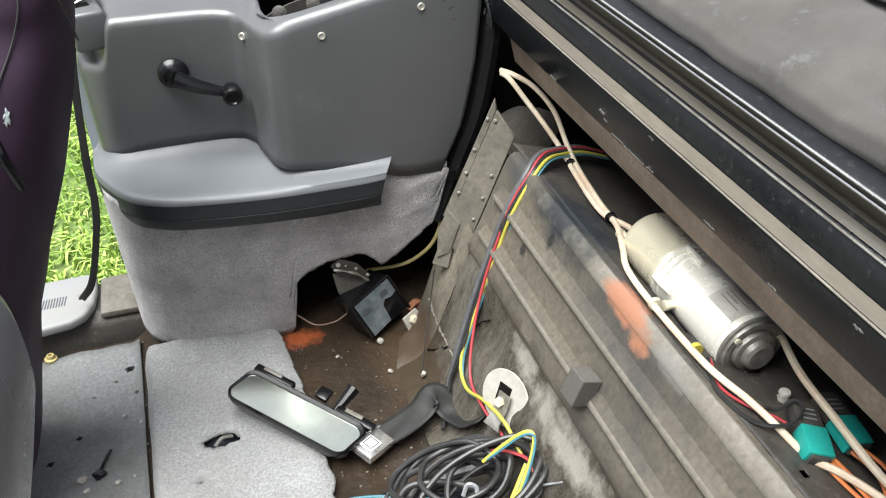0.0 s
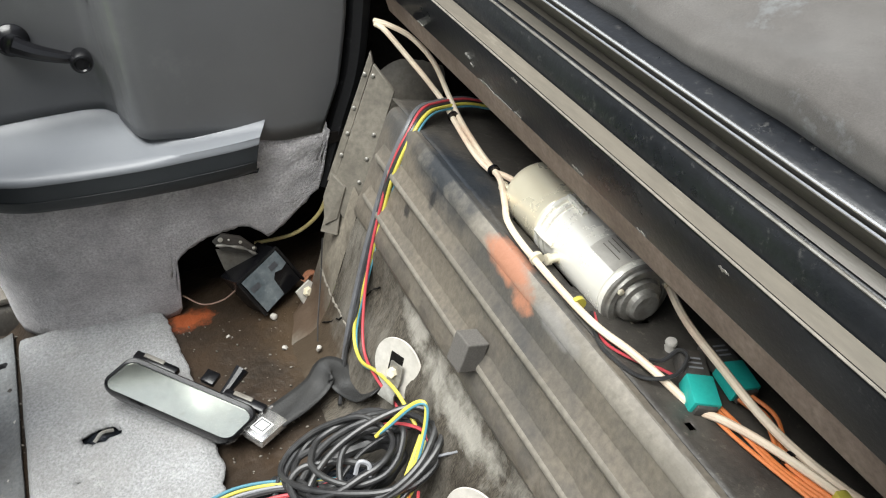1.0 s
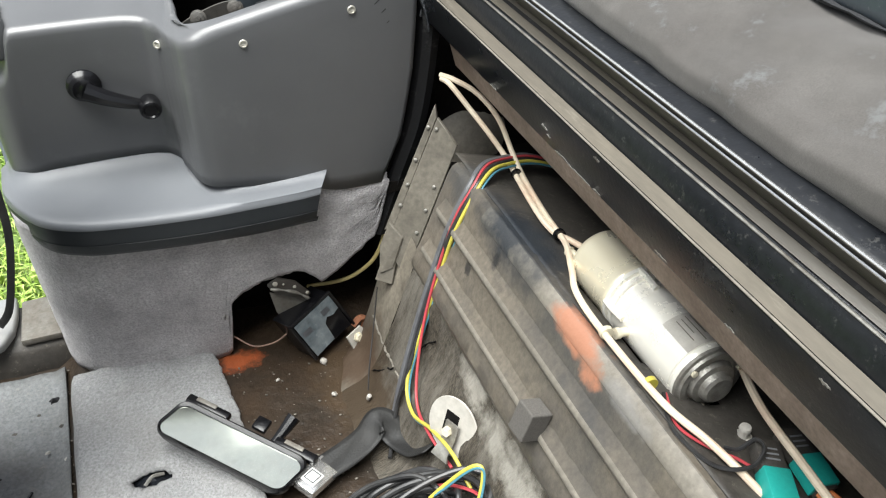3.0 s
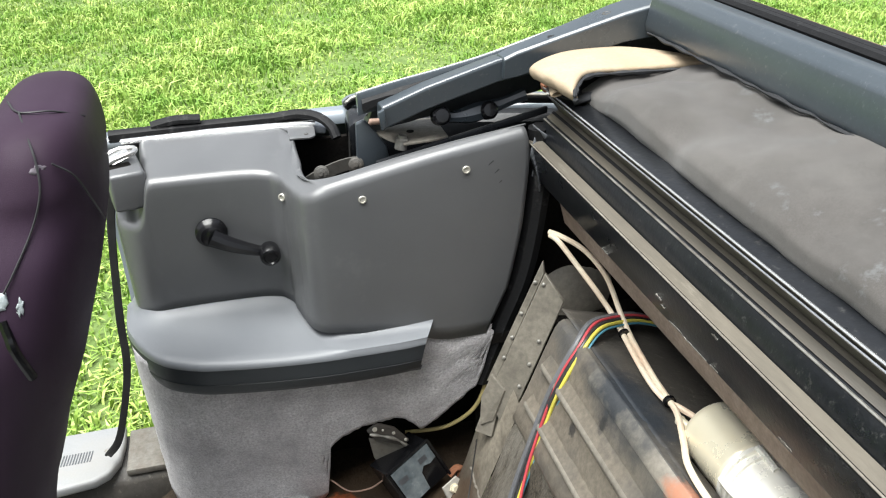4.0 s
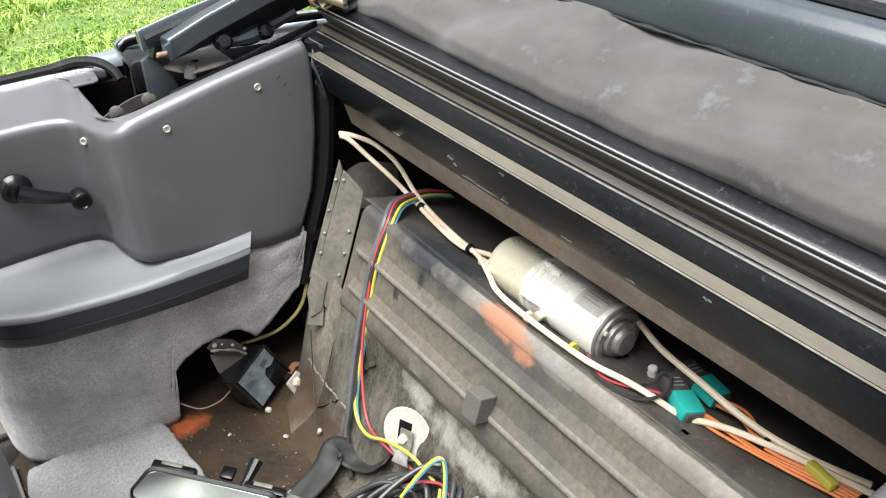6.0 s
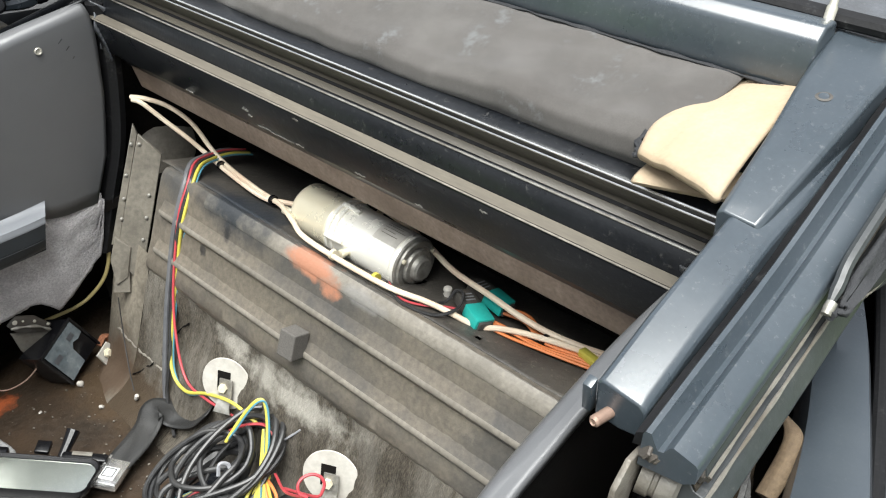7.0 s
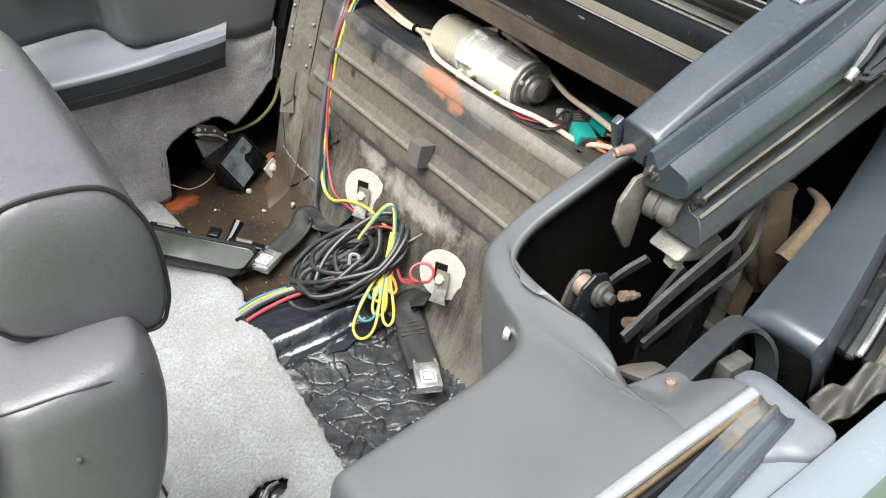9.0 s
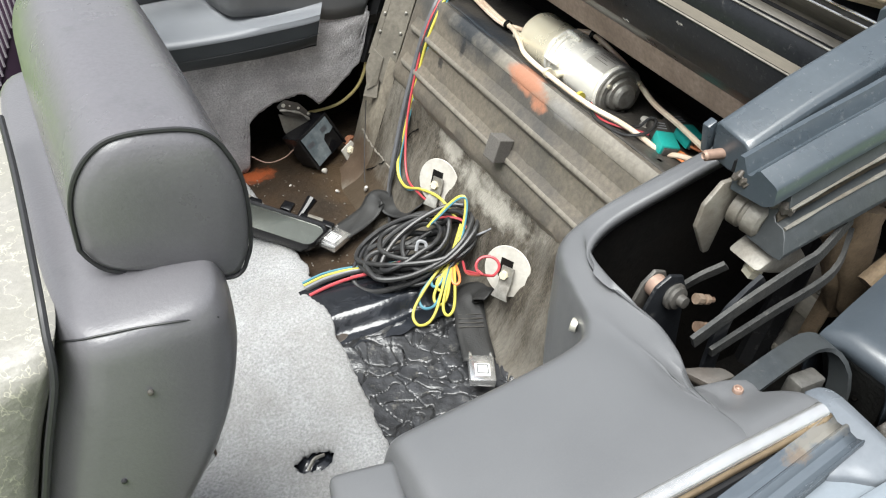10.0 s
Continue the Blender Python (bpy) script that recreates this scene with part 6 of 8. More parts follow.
def mechanism(s):
    t = thing("roof_linkage", (0.1, s * 0.66, 0.75), "greasy steel linkage of the folding roof in its well", "linkage", "roof linkages")
    b = nb()
    prism(b, [(0.102, 0.918), (0.106, 0.940), (0.122, 0.957), (0.140, 0.956), (0.146, 0.940), (0.132, 0.915), (0.124, 0.884), (0.118, 0.884)], "y", *sorted((s * 0.634, s * 0.639)), 0.0012)
    part("worn_plate", b, M_BRACKETP, t, "worn beige hinge plate")
    b = nb()
    lathe(b, (0.146, s * 0.638, 0.926), (0.22, s, -0.1), [(0, 0.0165), (0.009, 0.0165), (0.010, 0.0145), (0.013, 0.0145), (0.014, 0.0165), (0.026, 0.0165), (0.029, 0.0135), (0.029, 0.010), (0.0275, 0.009), (0.0275, 0.006), (0.031, 0.0055), (0.031, 0.0003)], 24)
    part("pivot_barrel", b, M_BRACKETP, t, "greasy pivot barrel")
    b = nb()
    tube(b, [(0.128, s * 0.643, 0.968), (0.136, s * 0.652, 0.960), (0.146, s * 0.665, 0.950), (0.16, s * 0.68, 0.944)], 0.0058, 30, 7, lambda f: 1 + 0.45 * math.sin(f * 40) * math.sin(f * 13))
    part("frayed_rubber", b, M_BRACKET, t, "frayed rubber end")
    b = nb()
    prism(b, [(0.128, 0.896), (0.15, 0.906), (0.178, 0.902), (0.19, 0.886), (0.166, 0.878), (0.146, 0.886)], "y", *sorted((s * 0.652, s * 0.688)), 0.004, 2)
    part("cast_foot", b, M_BRACKETP, t, "cast hinge foot")
    b = nb()
    lathe(b, (0.148, s * 0.668, 0.872), (0.2, s * 0.3, 1), [(0, 0.009), (0.006, 0.009), (0.007, 0.006), (0.013, 0.006), (0.0132, 0.0005)], 6)
    part("foot_nut", b, M_PUMPA, t, "yellow zinc nut")
    b = nb()
    prism(b, [(0.034, 0.80), (0.050, 0.862), (0.058, 0.880), (0.072, 0.888), (0.086, 0.882), (0.092, 0.866), (0.096, 0.80), (0.115, 0.70), (0.06, 0.70)], "y", *sorted((s * 0.6485, s * 0.6525)), 0.001)
    part("link_plate", b, M_BLACKMET, t, "black link plate")
    b = nb()
    prism(b, [(0.040, 0.83), (0.058, 0.872), (0.070, 0.882), (0.082, 0.876), (0.086, 0.862), (0.07, 0.82)], "y", *sorted((s * 0.6325, s * 0.6365)), 0.001)
    part("front_link", b, M_BRACKET, t, "greasy front link")
    b = nb()
    lathe(b, (0.070, s * 0.6365, 0.868), (0, s, 0), [(0, 0.0105), (0.012, 0.0105)], 20)
    part("copper_bush", b, M_COPPER, t, "copper coloured bush")
    b = nb()
    lathe(b, (0.078, s * 0.6525, 0.864), (0.1, s, 0.1), [(0, 0.0125), (0.003, 0.0125), (0.004, 0.010), (0.007, 0.010), (0.008, 0.0055), (0.014, 0.005), (0.0145, 0.001)], 20)
    part("pivot_bolt", b, M_BRACKET, t, "steel pivot bolt")
    for x, z in ((0.068, 0.896), (0.077, 0.860)):
        b = nb()
        lathe(b, (x, s * 0.69, z), (0.9, s * 0.1, -0.4), [(-0.006, 0.0001), (-0.006, 0.0046), (0.000, 0.0046), (0.001, 0.003), (0.004, 0.003), (0.0045, 0.0042), (0.008, 0.0042), (0.0085, 0.0026), (0.014, 0.0024), (0.0145, 0.0003)], 10)
        part("threaded_bolt", b, M_RUSTYB, t, "rusty threaded bolt")
    b = nb()
    flat_link(b, [(0.092, 0.694, 0.79), (0.098, 0.694, 0.86), (0.112, 0.694, 0.878), (0.132, 0.694, 0.892)], 0.016, 0.004, s)
    part("bent_bracket", b, M_BLACKMET, t, "bent steel strap")
    for pts, w, m_ in (([(0.0588, 0.7, 0.8606), (0.1063, 0.7, 0.879), (0.1654, 0.7, 0.8961), (0.1849, 0.7, 0.9016), (0.23, 0.688, 0.914)], 0.013, M_GRIME), ([(0.0841, 0.7, 0.8352), (0.1474, 0.7, 0.851), (0.212, 0.7, 0.8675), (0.26, 0.675, 0.878)], 0.010, M_GRIME), ([(0.07, 0.62, 0.80), (0.098, 0.645, 0.86), (0.125, 0.66, 0.884)], 0.010, M_GRIME)):
        b = nb()
        flat_link(b, pts, w, 0.004, s)
        part("link_bar", b, m_, t, "flat steel link bar")
    # arched brace at the front of the well
    b = nb()
    flat_link(b, [(0.030, 0.763, 0.868), (0.0767, 0.757, 0.8716), (0.112, 0.751, 0.868), (0.142, 0.747, 0.862), (0.1547, 0.7554, 0.858), (0.160, 0.769, 0.8364), (0.158, 0.7776, 0.782)], 0.020, 0.004, s, True)
    part("arched_brace", b, M_LOWRAIL, t, "worn dusty black arched brace")
    b = nb()
    box(b, (0.115, s * 0.768, 0.845), (0.03, 0.016, 0.022), (0, 10, 0), 0.003)
    part("brace_clip", b, M_BRACKET, t, "small steel clip under the brace")
    for pts, w in (([(0.2572, 0.655, 0.8742), (0.2725, 0.655, 0.8531), (0.2934, 0.655, 0.7992), (0.3147, 0.655, 0.7554), (0.3238, 0.655, 0.7337)], 0.030), ([(0.301, 0.665, 0.8808), (0.2976, 0.665, 0.8687), (0.3023, 0.665, 0.8272), (0.3177, 0.665, 0.7772), (0.3344, 0.665, 0.7438)], 0.042), ([(0.2719, 0.699, 0.829), (0.3062, 0.699, 0.849), (0.33, 0.692, 0.858), (0.345, 0.672, 0.856)], 0.012), ([(0.3091, 0.65, 0.7547), (0.3087, 0.65, 0.7433), (0.2998, 0.65, 0.7132), (0.2967, 0.65, 0.6973)], 0.009)):
        b = nb()
        path = spline(pts, 26)
        rows_ = []
        for i, p in enumerate(path):
            d = (path[min(i + 1, 25)] - path[max(i - 1, 0)]).normalized()
            up = Vector((-d.z, 0, d.x))
            ring = []
            for a in [2 * math.pi * k / 20 for k in range(20)]:
                k = 1 + 0.28 * noise.noise((p.x * 30 + math.cos(a) * 1.3, math.sin(a) * 1.3, p.z * 30 + w * 90))
                q = p + up * (w / 2 * k * math.cos(a)) + Vector((0, 0.009 * k * math.sin(a), 0))
                ring.append((q.x, s * q.y, q.z))
            rows_.append(ring)
        loft(b, rows_)
        bmesh.ops.recalc_face_normals(b, faces=b.faces)
        part("tan_cloth", b, M_TAN, t, "bunched dirty tan cloth", 80)
    b = nb()
    prism(b, [(0.028, 0.715), (0.045, 0.722), (0.062, 0.732), (0.066, 0.745), (0.04, 0.742)] if s > 0 else [(0.028, -0.715), (0.045, -0.722), (0.062, -0.732), (0.066, -0.745), (0.04, -0.742)], "z", 0.852, 0.862, 0.004)
    part("well_bracket", b, M_BRACKET, t, "grey bracket under the flap")
    return t


mechanism(-1)


def far_mechanism():
    t = thing("roof_linkage", (0.15, 0.66, 0.75), "black roof lever and dusty striker plate in the well", "linkage", "roof linkages")
    b = nb()
    prism(b, [(0.126, 0.932), (0.140, 0.937), (0.152, 0.922), (0.172, 0.892), (0.176, 0.868), (0.150, 0.80), (0.12, 0.80), (0.124, 0.88)], "y", 0.652, 0.664, 0.003)
    part("black_lever", b, M_SATIN, t, "black roof lever")
    b = nb()
    prism(b, [(0.17, 0.705), (0.262, 0.70), (0.262, 0.612), (0.235, 0.603), (0.19, 0.60), (0.172, 0.625), (0.158, 0.66)], "z", 0.908, 0.912, 0.001)
    plate_ = part("striker_plate", b, M_RIB, t, "dusty grey striker plate")
    b = nb()
    lathe(b, (0.21, 0.648, 0.912), (0, 0, 1), [(0, 0.006), (0.0008, 0.006), (0.001, 0.0005)], 14)
    part("plate_hole", b, M_DARK, plate_, "dark round hole")
    b = nb()
    lathe(b, (0.186, 0.612, 0.90), (0.2, 0, 1), [(0, 0.010), (0.016, 0.010), (0.018, 0.007), (0.022, 0.007), (0.0225, 0.0005)], 12)
    part("plate_post", b, M_STEEL, t, "short steel post")
    b = nb()
    prism(b, [(0.145, 0.880), (0.145, 0.888), (0.42, 0.945), (0.42, 0.935)], "y", 0.598, 0.606, 0.001)
    part("inner_bar", b, M_BLACKMET, t, "black bar along the well edge")
    for x, z in ((0.066, 0.858), (0.122, 0.866)):
        b = nb()
        lathe(b, (x, 0.655, z), (-0.2, -1, 0.3), [(0, 0.012), (0.004, 0.012), (0.005, 0.009), (0.009, 0.009), (0.010, 0.004), (0.013, 0.004), (0.0132, 0.0005)], 18)
        part("pivot_bolt", b, M_BRACKET, t, "greasy pivot bolt")
    b = nb()
    flat_link(b, [(0.03, 0.67, 0.83), (0.07, 0.67, 0.85), (0.12, 0.67, 0.862), (0.18, 0.67, 0.85)], 0.02, 0.004, 1)
    part("link_bar", b, M_BRACKET, t, "flat steel link bar")
    b = nb()
    tube(b, [(0.015, 0.828, 0.897), (0.055, 0.815, 0.903), (0.085, 0.795, 0.900), (0.102, 0.775, 0.888), (0.108, 0.762, 0.872)], 0.0085, 24, 8)
    part("seal_end", b, M_RUBBER, t, "drooping black seal end")
    return t


far_mechanism()
bm = nb()
tube(bm, [(0.245, 0.607, 0.945), (0.285, 0.615, 0.94), (0.33, 0.622, 0.945), (0.39, 0.62, 0.962)], 0.012, 24, 8, lambda f: 1 - 0.25 * math.sin(f * 9))
part("black_link", bm, M_SATIN, roof, "black folding roof link")
for p in ((0.247, 0.597, 0.95), (0.327, 0.612, 0.945)):
    bm = nb()
    lathe(bm, p, (0, -1, 0.4), [(-0.01, 0.014), (0.008, 0.014), (0.012, 0.010), (0.013, 0.001)], 18)
    part("link_pivot", bm, M_BLACKPL, roof, "black link pivot")


# ---- pump and shelf things ----
def pump():
    t = thing("roof_pump", (0.474, 0.02, 0.62), "silvery electric roof pump lying on the shelf", "pump")
    x, z = 0.474, 0.664
    b = nb()
    lathe(b, (x, 0.139, z), (0, -1, 0), [(-0.004, 0.002), (-0.004, 0.032), (-0.002, 0.040), (0.003, 0.0440), (0.008, 0.0450), (0.078, 0.0450), (0.080, 0.0458), (0.084, 0.0458), (0.086, 0.0445), (0.090, 0.044)], 40)
    part("reservoir", b, M_PUMPA, t, "brassy cylindrical reservoir")
    b = nb()
    lathe(b, (x, 0.052, z), (0, -1, 0), [(0, 0.040), (0, 0.0475), (0.006, 0.0475), (0.007, 0.0435), (0.012, 0.0435), (0.013, 0.0475), (0.018, 0.0475), (0.02, 0.042)], 40)
    part("clamp_flange", b, M_PUMP, t, "cast clamp flange")
    b = nb()
    lathe(b, (x, 0.034, z), (0, -1, 0), [(0, 0.0445), (0.118, 0.0445), (0.119, 0.0430), (0.122, 0.0430), (0.123, 0.0445), (0.126, 0.0438), (0.128, 0.042)], 40)
    motor = part("motor_can", b, M_PUMP, t, "zinc plated motor can")
    b = nb()
    lathe(b, (x, -0.093, z), (0, -1, 0), [(0, 0.044), (0.004, 0.044), (0.0055, 0.041), (0.009, 0.040), (0.0095, 0.0335), (0.0065, 0.032), (0.0065, 0.0295), (0.013, 0.027), (0.0145, 0.0205), (0.021, 0.0195), (0.024, 0.016), (0.0245, 0.001)], 36)
    part("end_bell", b, M_STEEL, motor, "stepped end bell")
    for a in (20, 140, 260):
        b = nb()
        lathe(b, (x + 0.036 * math.cos(radians(a)), -0.099, z + 0.036 * math.sin(radians(a))), (0, -1, 0), [(0, 0.004), (0.006, 0.004), (0.007, 0.001)], 8)
        part("end_screw", b, M_PUMPA, motor, "brassy end screw")
    # paper sticker and raised clamp lugs
    b = nb()
    rows = []
    for y in frange(-0.035, -0.084, 6):
        rows.append([(x + 0.0450 * math.cos(radians(a)), y, z + 0.0450 * math.sin(radians(a))) for a in frange(62, 125, 14)])
    loft(b, rows, closed=False)
    label_ = part("sticker", b, M_WHITEPL, motor, "pale paper sticker with faded lines")
    for a, y0, y1 in ((75, -0.040, -0.078), (82, -0.040, -0.070), (90, -0.040, -0.080), (98, -0.042, -0.066), (106, -0.042, -0.075)):
        b = nb()
        loft(b, [[(x + 0.0453 * math.cos(radians(q)), y, z + 0.0453 * math.sin(radians(q))) for q in (a, a + 1.6)] for y in (y0, y1)], closed=False)
        part("printed_line", b, M_BRACKETP, label_, "faded printed line")
    for a in (95, 165):
        b = nb()
        tube(b, [(x + 0.048 * math.cos(radians(a)), 0.048, z + 0.048 * math.sin(radians(a))), (x + 0.0485 * math.cos(radians(a)), 0.03, z + 0.0485 * math.sin(radians(a))), (x + 0.046 * math.cos(radians(a)), 0.012, z + 0.046 * math.sin(radians(a)))], 0.0045, 12, 8)
        part("clamp_lug", b, M_PUMP, t, "cast lug")
    for p, d in (((0.436, 0.002, 0.664), (-1, 0, 0.1)), ((0.508, 0.02, 0.68), (1, 0, 0.5)), ((0.45, 0.15, 0.66), (-0.3, 1, 0))):
        b = nb()
        lathe(b, p, d, [(-0.004, 0.0085), (0.006, 0.0085), (0.007, 0.006), (0.016, 0.006), (0.017, 0.0075), (0.022, 0.007), (0.0225, 0.001)], 12)
        part("hose_fitting", b, M_PUMPA, t, "brass hose fitting")
    for p, size in (((0.445, -0.075, 0.628), (0.03, 0.02, 0.016)), ((0.452, 0.10, 0.627), (0.035, 0.02, 0.012))):
        b = nb()
        box(b, p, size, (0, 10, 0), 0.003)
        part("mounting_foot", b, M_BRACKET, t, "rubber mounting foot")
    return t


pump()


def wire(name, pts, r, material, label, category="wire", group="", sides=8, n=None):
    b = nb()
    tube(b, pts, r, n, sides)
    return tagged(part(name, b, material), label, category, group)


HOSES = "cream roof hoses"
wire("hydraulic_hose", [(0.404, 0.53, 0.756), (0.412, 0.512, 0.752), (0.432, 0.487, 0.722), (0.452, 0.448, 0.69), (0.468, 0.415, 0.660), (0.461, 0.357, 0.656), (0.446, 0.262, 0.660), (0.446, 0.215, 0.660), (0.456, 0.188, 0.662), (0.463, 0.165, 0.664)], 0.0043, M_WHITEW, "cream hydraulic hose looping to the pump", "hose", HOSES, n=70)
wire("hydraulic_hose", [(0.404, 0.534, 0.760), (0.420, 0.512, 0.758), (0.447, 0.487, 0.742), (0.468, 0.452, 0.712), (0.478, 0.415, 0.667), (0.470, 0.357, 0.657), (0.455, 0.262, 0.660), (0.450, 0.215, 0.662), (0.445, 0.178, 0.664), (0.420, 0.118, 0.672), (0.403, 0.075, 0.674), (0.397, 0.005, 0.675), (0.401, -0.110, 0.673), (0.418, -0.17, 0.668), (0.430, -0.205, 0.660), (0.444, -0.245, 0.648), (0.456, -0.275, 0.654), (0.470, -0.31, 0.656), (0.484, -0.354, 0.656), (0.50, -0.40, 0.652), (0.52, -0.45, 0.645)], 0.0043, M_WHITEW, "cream hydraulic hose along the shelf edge", "hose", HOSES, n=150)
wire("hydraulic_hose", [(0.498, 0.06, 0.700), (0.512, 0.03, 0.702), (0.524, -0.03, 0.682), (0.519, -0.082, 0.672), (0.497, -0.155, 0.670), (0.482, -0.235, 0.676), (0.481, -0.29, 0.669), (0.489, -0.335, 0.660), (0.505, -0.385, 0.652), (0.53, -0.44, 0.644)], 0.0046, M_WHITEW, "cream hydraulic hose over the connectors", "hose", HOSES, n=70)
for k, (x0, x1) in enumerate(((0.452, 0.462), (0.460, 0.468), (0.466, 0.473), (0.490, 0.478), (0.497, 0.484), (0.504, 0.490))):
    wire("orange_wire", [(x0, -0.256, 0.650), (x0 + 0.004, -0.29, 0.648 + 0.002 * (k % 2)), (x1, -0.335, 0.650 - 0.002 * (k % 3)), (x1 + 0.012, -0.385, 0.648), (x1 + 0.03, -0.44, 0.642)], 0.0023, M_ORANGEW, "thin orange wire from the connectors", group="orange wires", sides=6)
wire("black_wire", [(0.415, -0.098, 0.666), (0.402, -0.125, 0.664), (0.397, -0.154, 0.664), (0.409, -0.197, 0.663), (0.436, -0.215, 0.668), (0.459, -0.207, 0.676), (0.460, -0.192, 0.674), (0.443, -0.190, 0.664), (0.434, -0.18, 0.66)], 0.0024, M_BLACKW, "thin black wire looping to a relay", sides=6)
wire("red_wire", [(0.418, -0.098, 0.664), (0.405, -0.14, 0.662), (0.422, -0.178, 0.660), (0.436, -0.195, 0.660), (0.446, -0.21, 0.658)], 0.0018, M_REDW, "thin red wire beside the hose", sides=6)
for p, r in (((0.465, 0.372, 0.657), 25), ((0.449, 0.205, 0.662), 10), ((0.405, -0.085, 0.672), 0), ((0.400, 0.0, 0.675), 0), ((0.483, -0.335, 0.652), 0), ((0.512, 0.03, 0.702), 0)):
    b = nb()
    lathe(b, p, (0.1, 1, 0), [(-0.003, 0.0065), (-0.003, 0.0085), (0.003, 0.0085), (0.003, 0.0065)], 14)
    yel = p[1] in (-0.085, 0.0)
    tagged(part("cable_tie", b, M_YELLOWW if p[1] == -0.085 else M_PUMPA if yel else M_BLACKPL), "small band holding the hoses together", "cable tie", "hose bands")


def connector(p, turn, label):
    t = thing("connector", p, label, "connector", "teal connectors")
    m = pose(*p, 8, 14, turn)
    b = nb()
    box(b, None, (0.030, 0.036, 0.020), bevel=0.0015, matrix=m)
    part("teal_shell", b, M_TEAL, t, "teal plastic shell")
    b = nb()
    box(b, None, (0.029, 0.034, 0.016), bevel=0.0015, matrix=m @ pose(0, 0.034, -0.001))
    relay = part("relay", b, M_BRACKET, t, "dusty grey relay")
    for k in range(3):
        b = nb()
        box(b, None, (0.016, 0.0018, 0.0006), matrix=m @ pose(0, 0.028 + k * 0.006, 0.0074))
        part("printed_line", b, M_GREYW, relay, "pale printed line")
    b = nb()
    box(b, None, (0.022, 0.006, 0.016), bevel=0.001, matrix=m @ pose(0, -0.019, -0.001))
    part("rear_seal", b, M_BRACKET, t, "greyish rear seal")


connector((0.455, -0.238, 0.655), -20, "teal plug on a relay at the shelf")
connector((0.503, -0.236, 0.652), -4, "teal plug on a dark relay beside the hose")
b = nb()
lathe(b, (0.478, -0.161, 0.634), (0, 0, 1), [(0, 0.010), (0.003, 0.010), (0.004, 0.006), (0.014, 0.0055), (0.015, 0.007), (0.018, 0.006), (0.0185, 0.001)], 16)
tagged(part("shelf_screw", b, M_WHITEPL), "pale screw standing in the shelf", "screw")
b = nb()
box(b, (0.492, -0.402, 0.652), (0.014, 0.04, 0.012), (0, 10, -12), 0.003)
tagged(part("yellow_clip", b, M_YELLOWW), "yellow crimp connector on the shelf wires", "connector")

# foam block
b = nb()
box(b, (0.317, 0.012, 0.546), (0.032, 0.032, 0.044), (0, 20, 4), 0.002)
tagged(part("foam_block", b, M_FOAM, None, "", 0), "small dark grey foam block stuck on the bulkhead", "foam block")


# ---- belt anchors ----
NRM = Vector((-0.935, 0, 0.355))


def anchor(y, z, tilt, label):
    x0, z0 = bk(z, 0.008)
    t = thing("belt_anchor", (x0, y, z0), label, "belt anchor", "belt anchors")
    c = Vector((x0, y, z0))
    n = (NRM + Vector((0, tilt, 0))).normalized()
    a, b2, _ = frame_of(n)
    b = nb()
    lathe(b, c, n, [(0, 0.046), (0.0018, 0.047), (0.0034, 0.046), (0.0034, 0.001)], 40)
    part("disc", b, M_WHITEPL, t, "dirty white plastic disc")
    m = Matrix.Translation(c) @ Matrix(((a.x, b2.x, n.x, 0), (a.y, b2.y, n.y, 0), (a.z, b2.z, n.z, 0), (0, 0, 0, 1)))
    b = nb()
    box(b, None, (0.024, 0.036, 0.002), matrix=m @ pose(0.004, 0.004 if b2.z > 0 else -0.004, 0.004))
    part("slot", b, M_DARK, t, "dark slot")
    b = nb()
    dn = -1 if b2.z > 0 else 1
    prism_m = m @ pose(-0.004, 0, 0.009)
    loft(b, [[prism_m @ Vector((x, dn * y, z + h)) for x, h in ((-w, 0), (w, 0), (w, 0.003), (-w, 0.003))] for y, z, w in ((-0.012, 0, 0.012), (0.012, 0, 0.0125), (0.024, 0.002, 0.0115), (0.036, 0.009, 0.013), (0.046, 0.010, 0.016))])
    bmesh.ops.recalc_face_normals(b, faces=b.faces)
    part("anchor_strap", b, M_STEEL, t, "worn steel anchor strap", 30)
    b = nb()
    lathe(b, c + n * 0.008 - Vector((0, 0, 0.004)), n, [(0, 0.010), (0.004, 0.010), (0.005, 0.008), (0.011, 0.008), (0.011, 0.001)], 6)
    part("bolt", b, M_PUMPA, t, "yellow zinc bolt")


anchor(0.157, 0.392, -0.4, "round white belt anchor with a bolted strap")
anchor(-0.112, 0.375, -0.45, "round white belt anchor beside the wiring")


def webbing(name, pts, w, label, parent=None, side=(0, 0, 1), material=None):
    b = nb()
    path = spline(pts, 40)
    rows = []
    for i, p in enumerate(path):
        d = (path[min(i + 1, 39)] - path[max(i - 1, 0)]).normalized()
        s_ = d.cross(Vector(side)).normalized()
        rows.append([p + s_ * (w * (f - 0.5)) + Vector((0, 0, 0.0015 * math.sin(f * 9 + i * 0.4))) for f in frange(0, 1, 6)])
    loft(b, rows, closed=False)
    bmesh.ops.recalc_face_normals(b, faces=b.faces)
    return part(name, b, material or M_WEB, parent, label, 60, [("SOLIDIFY", (0.0022, 0))])


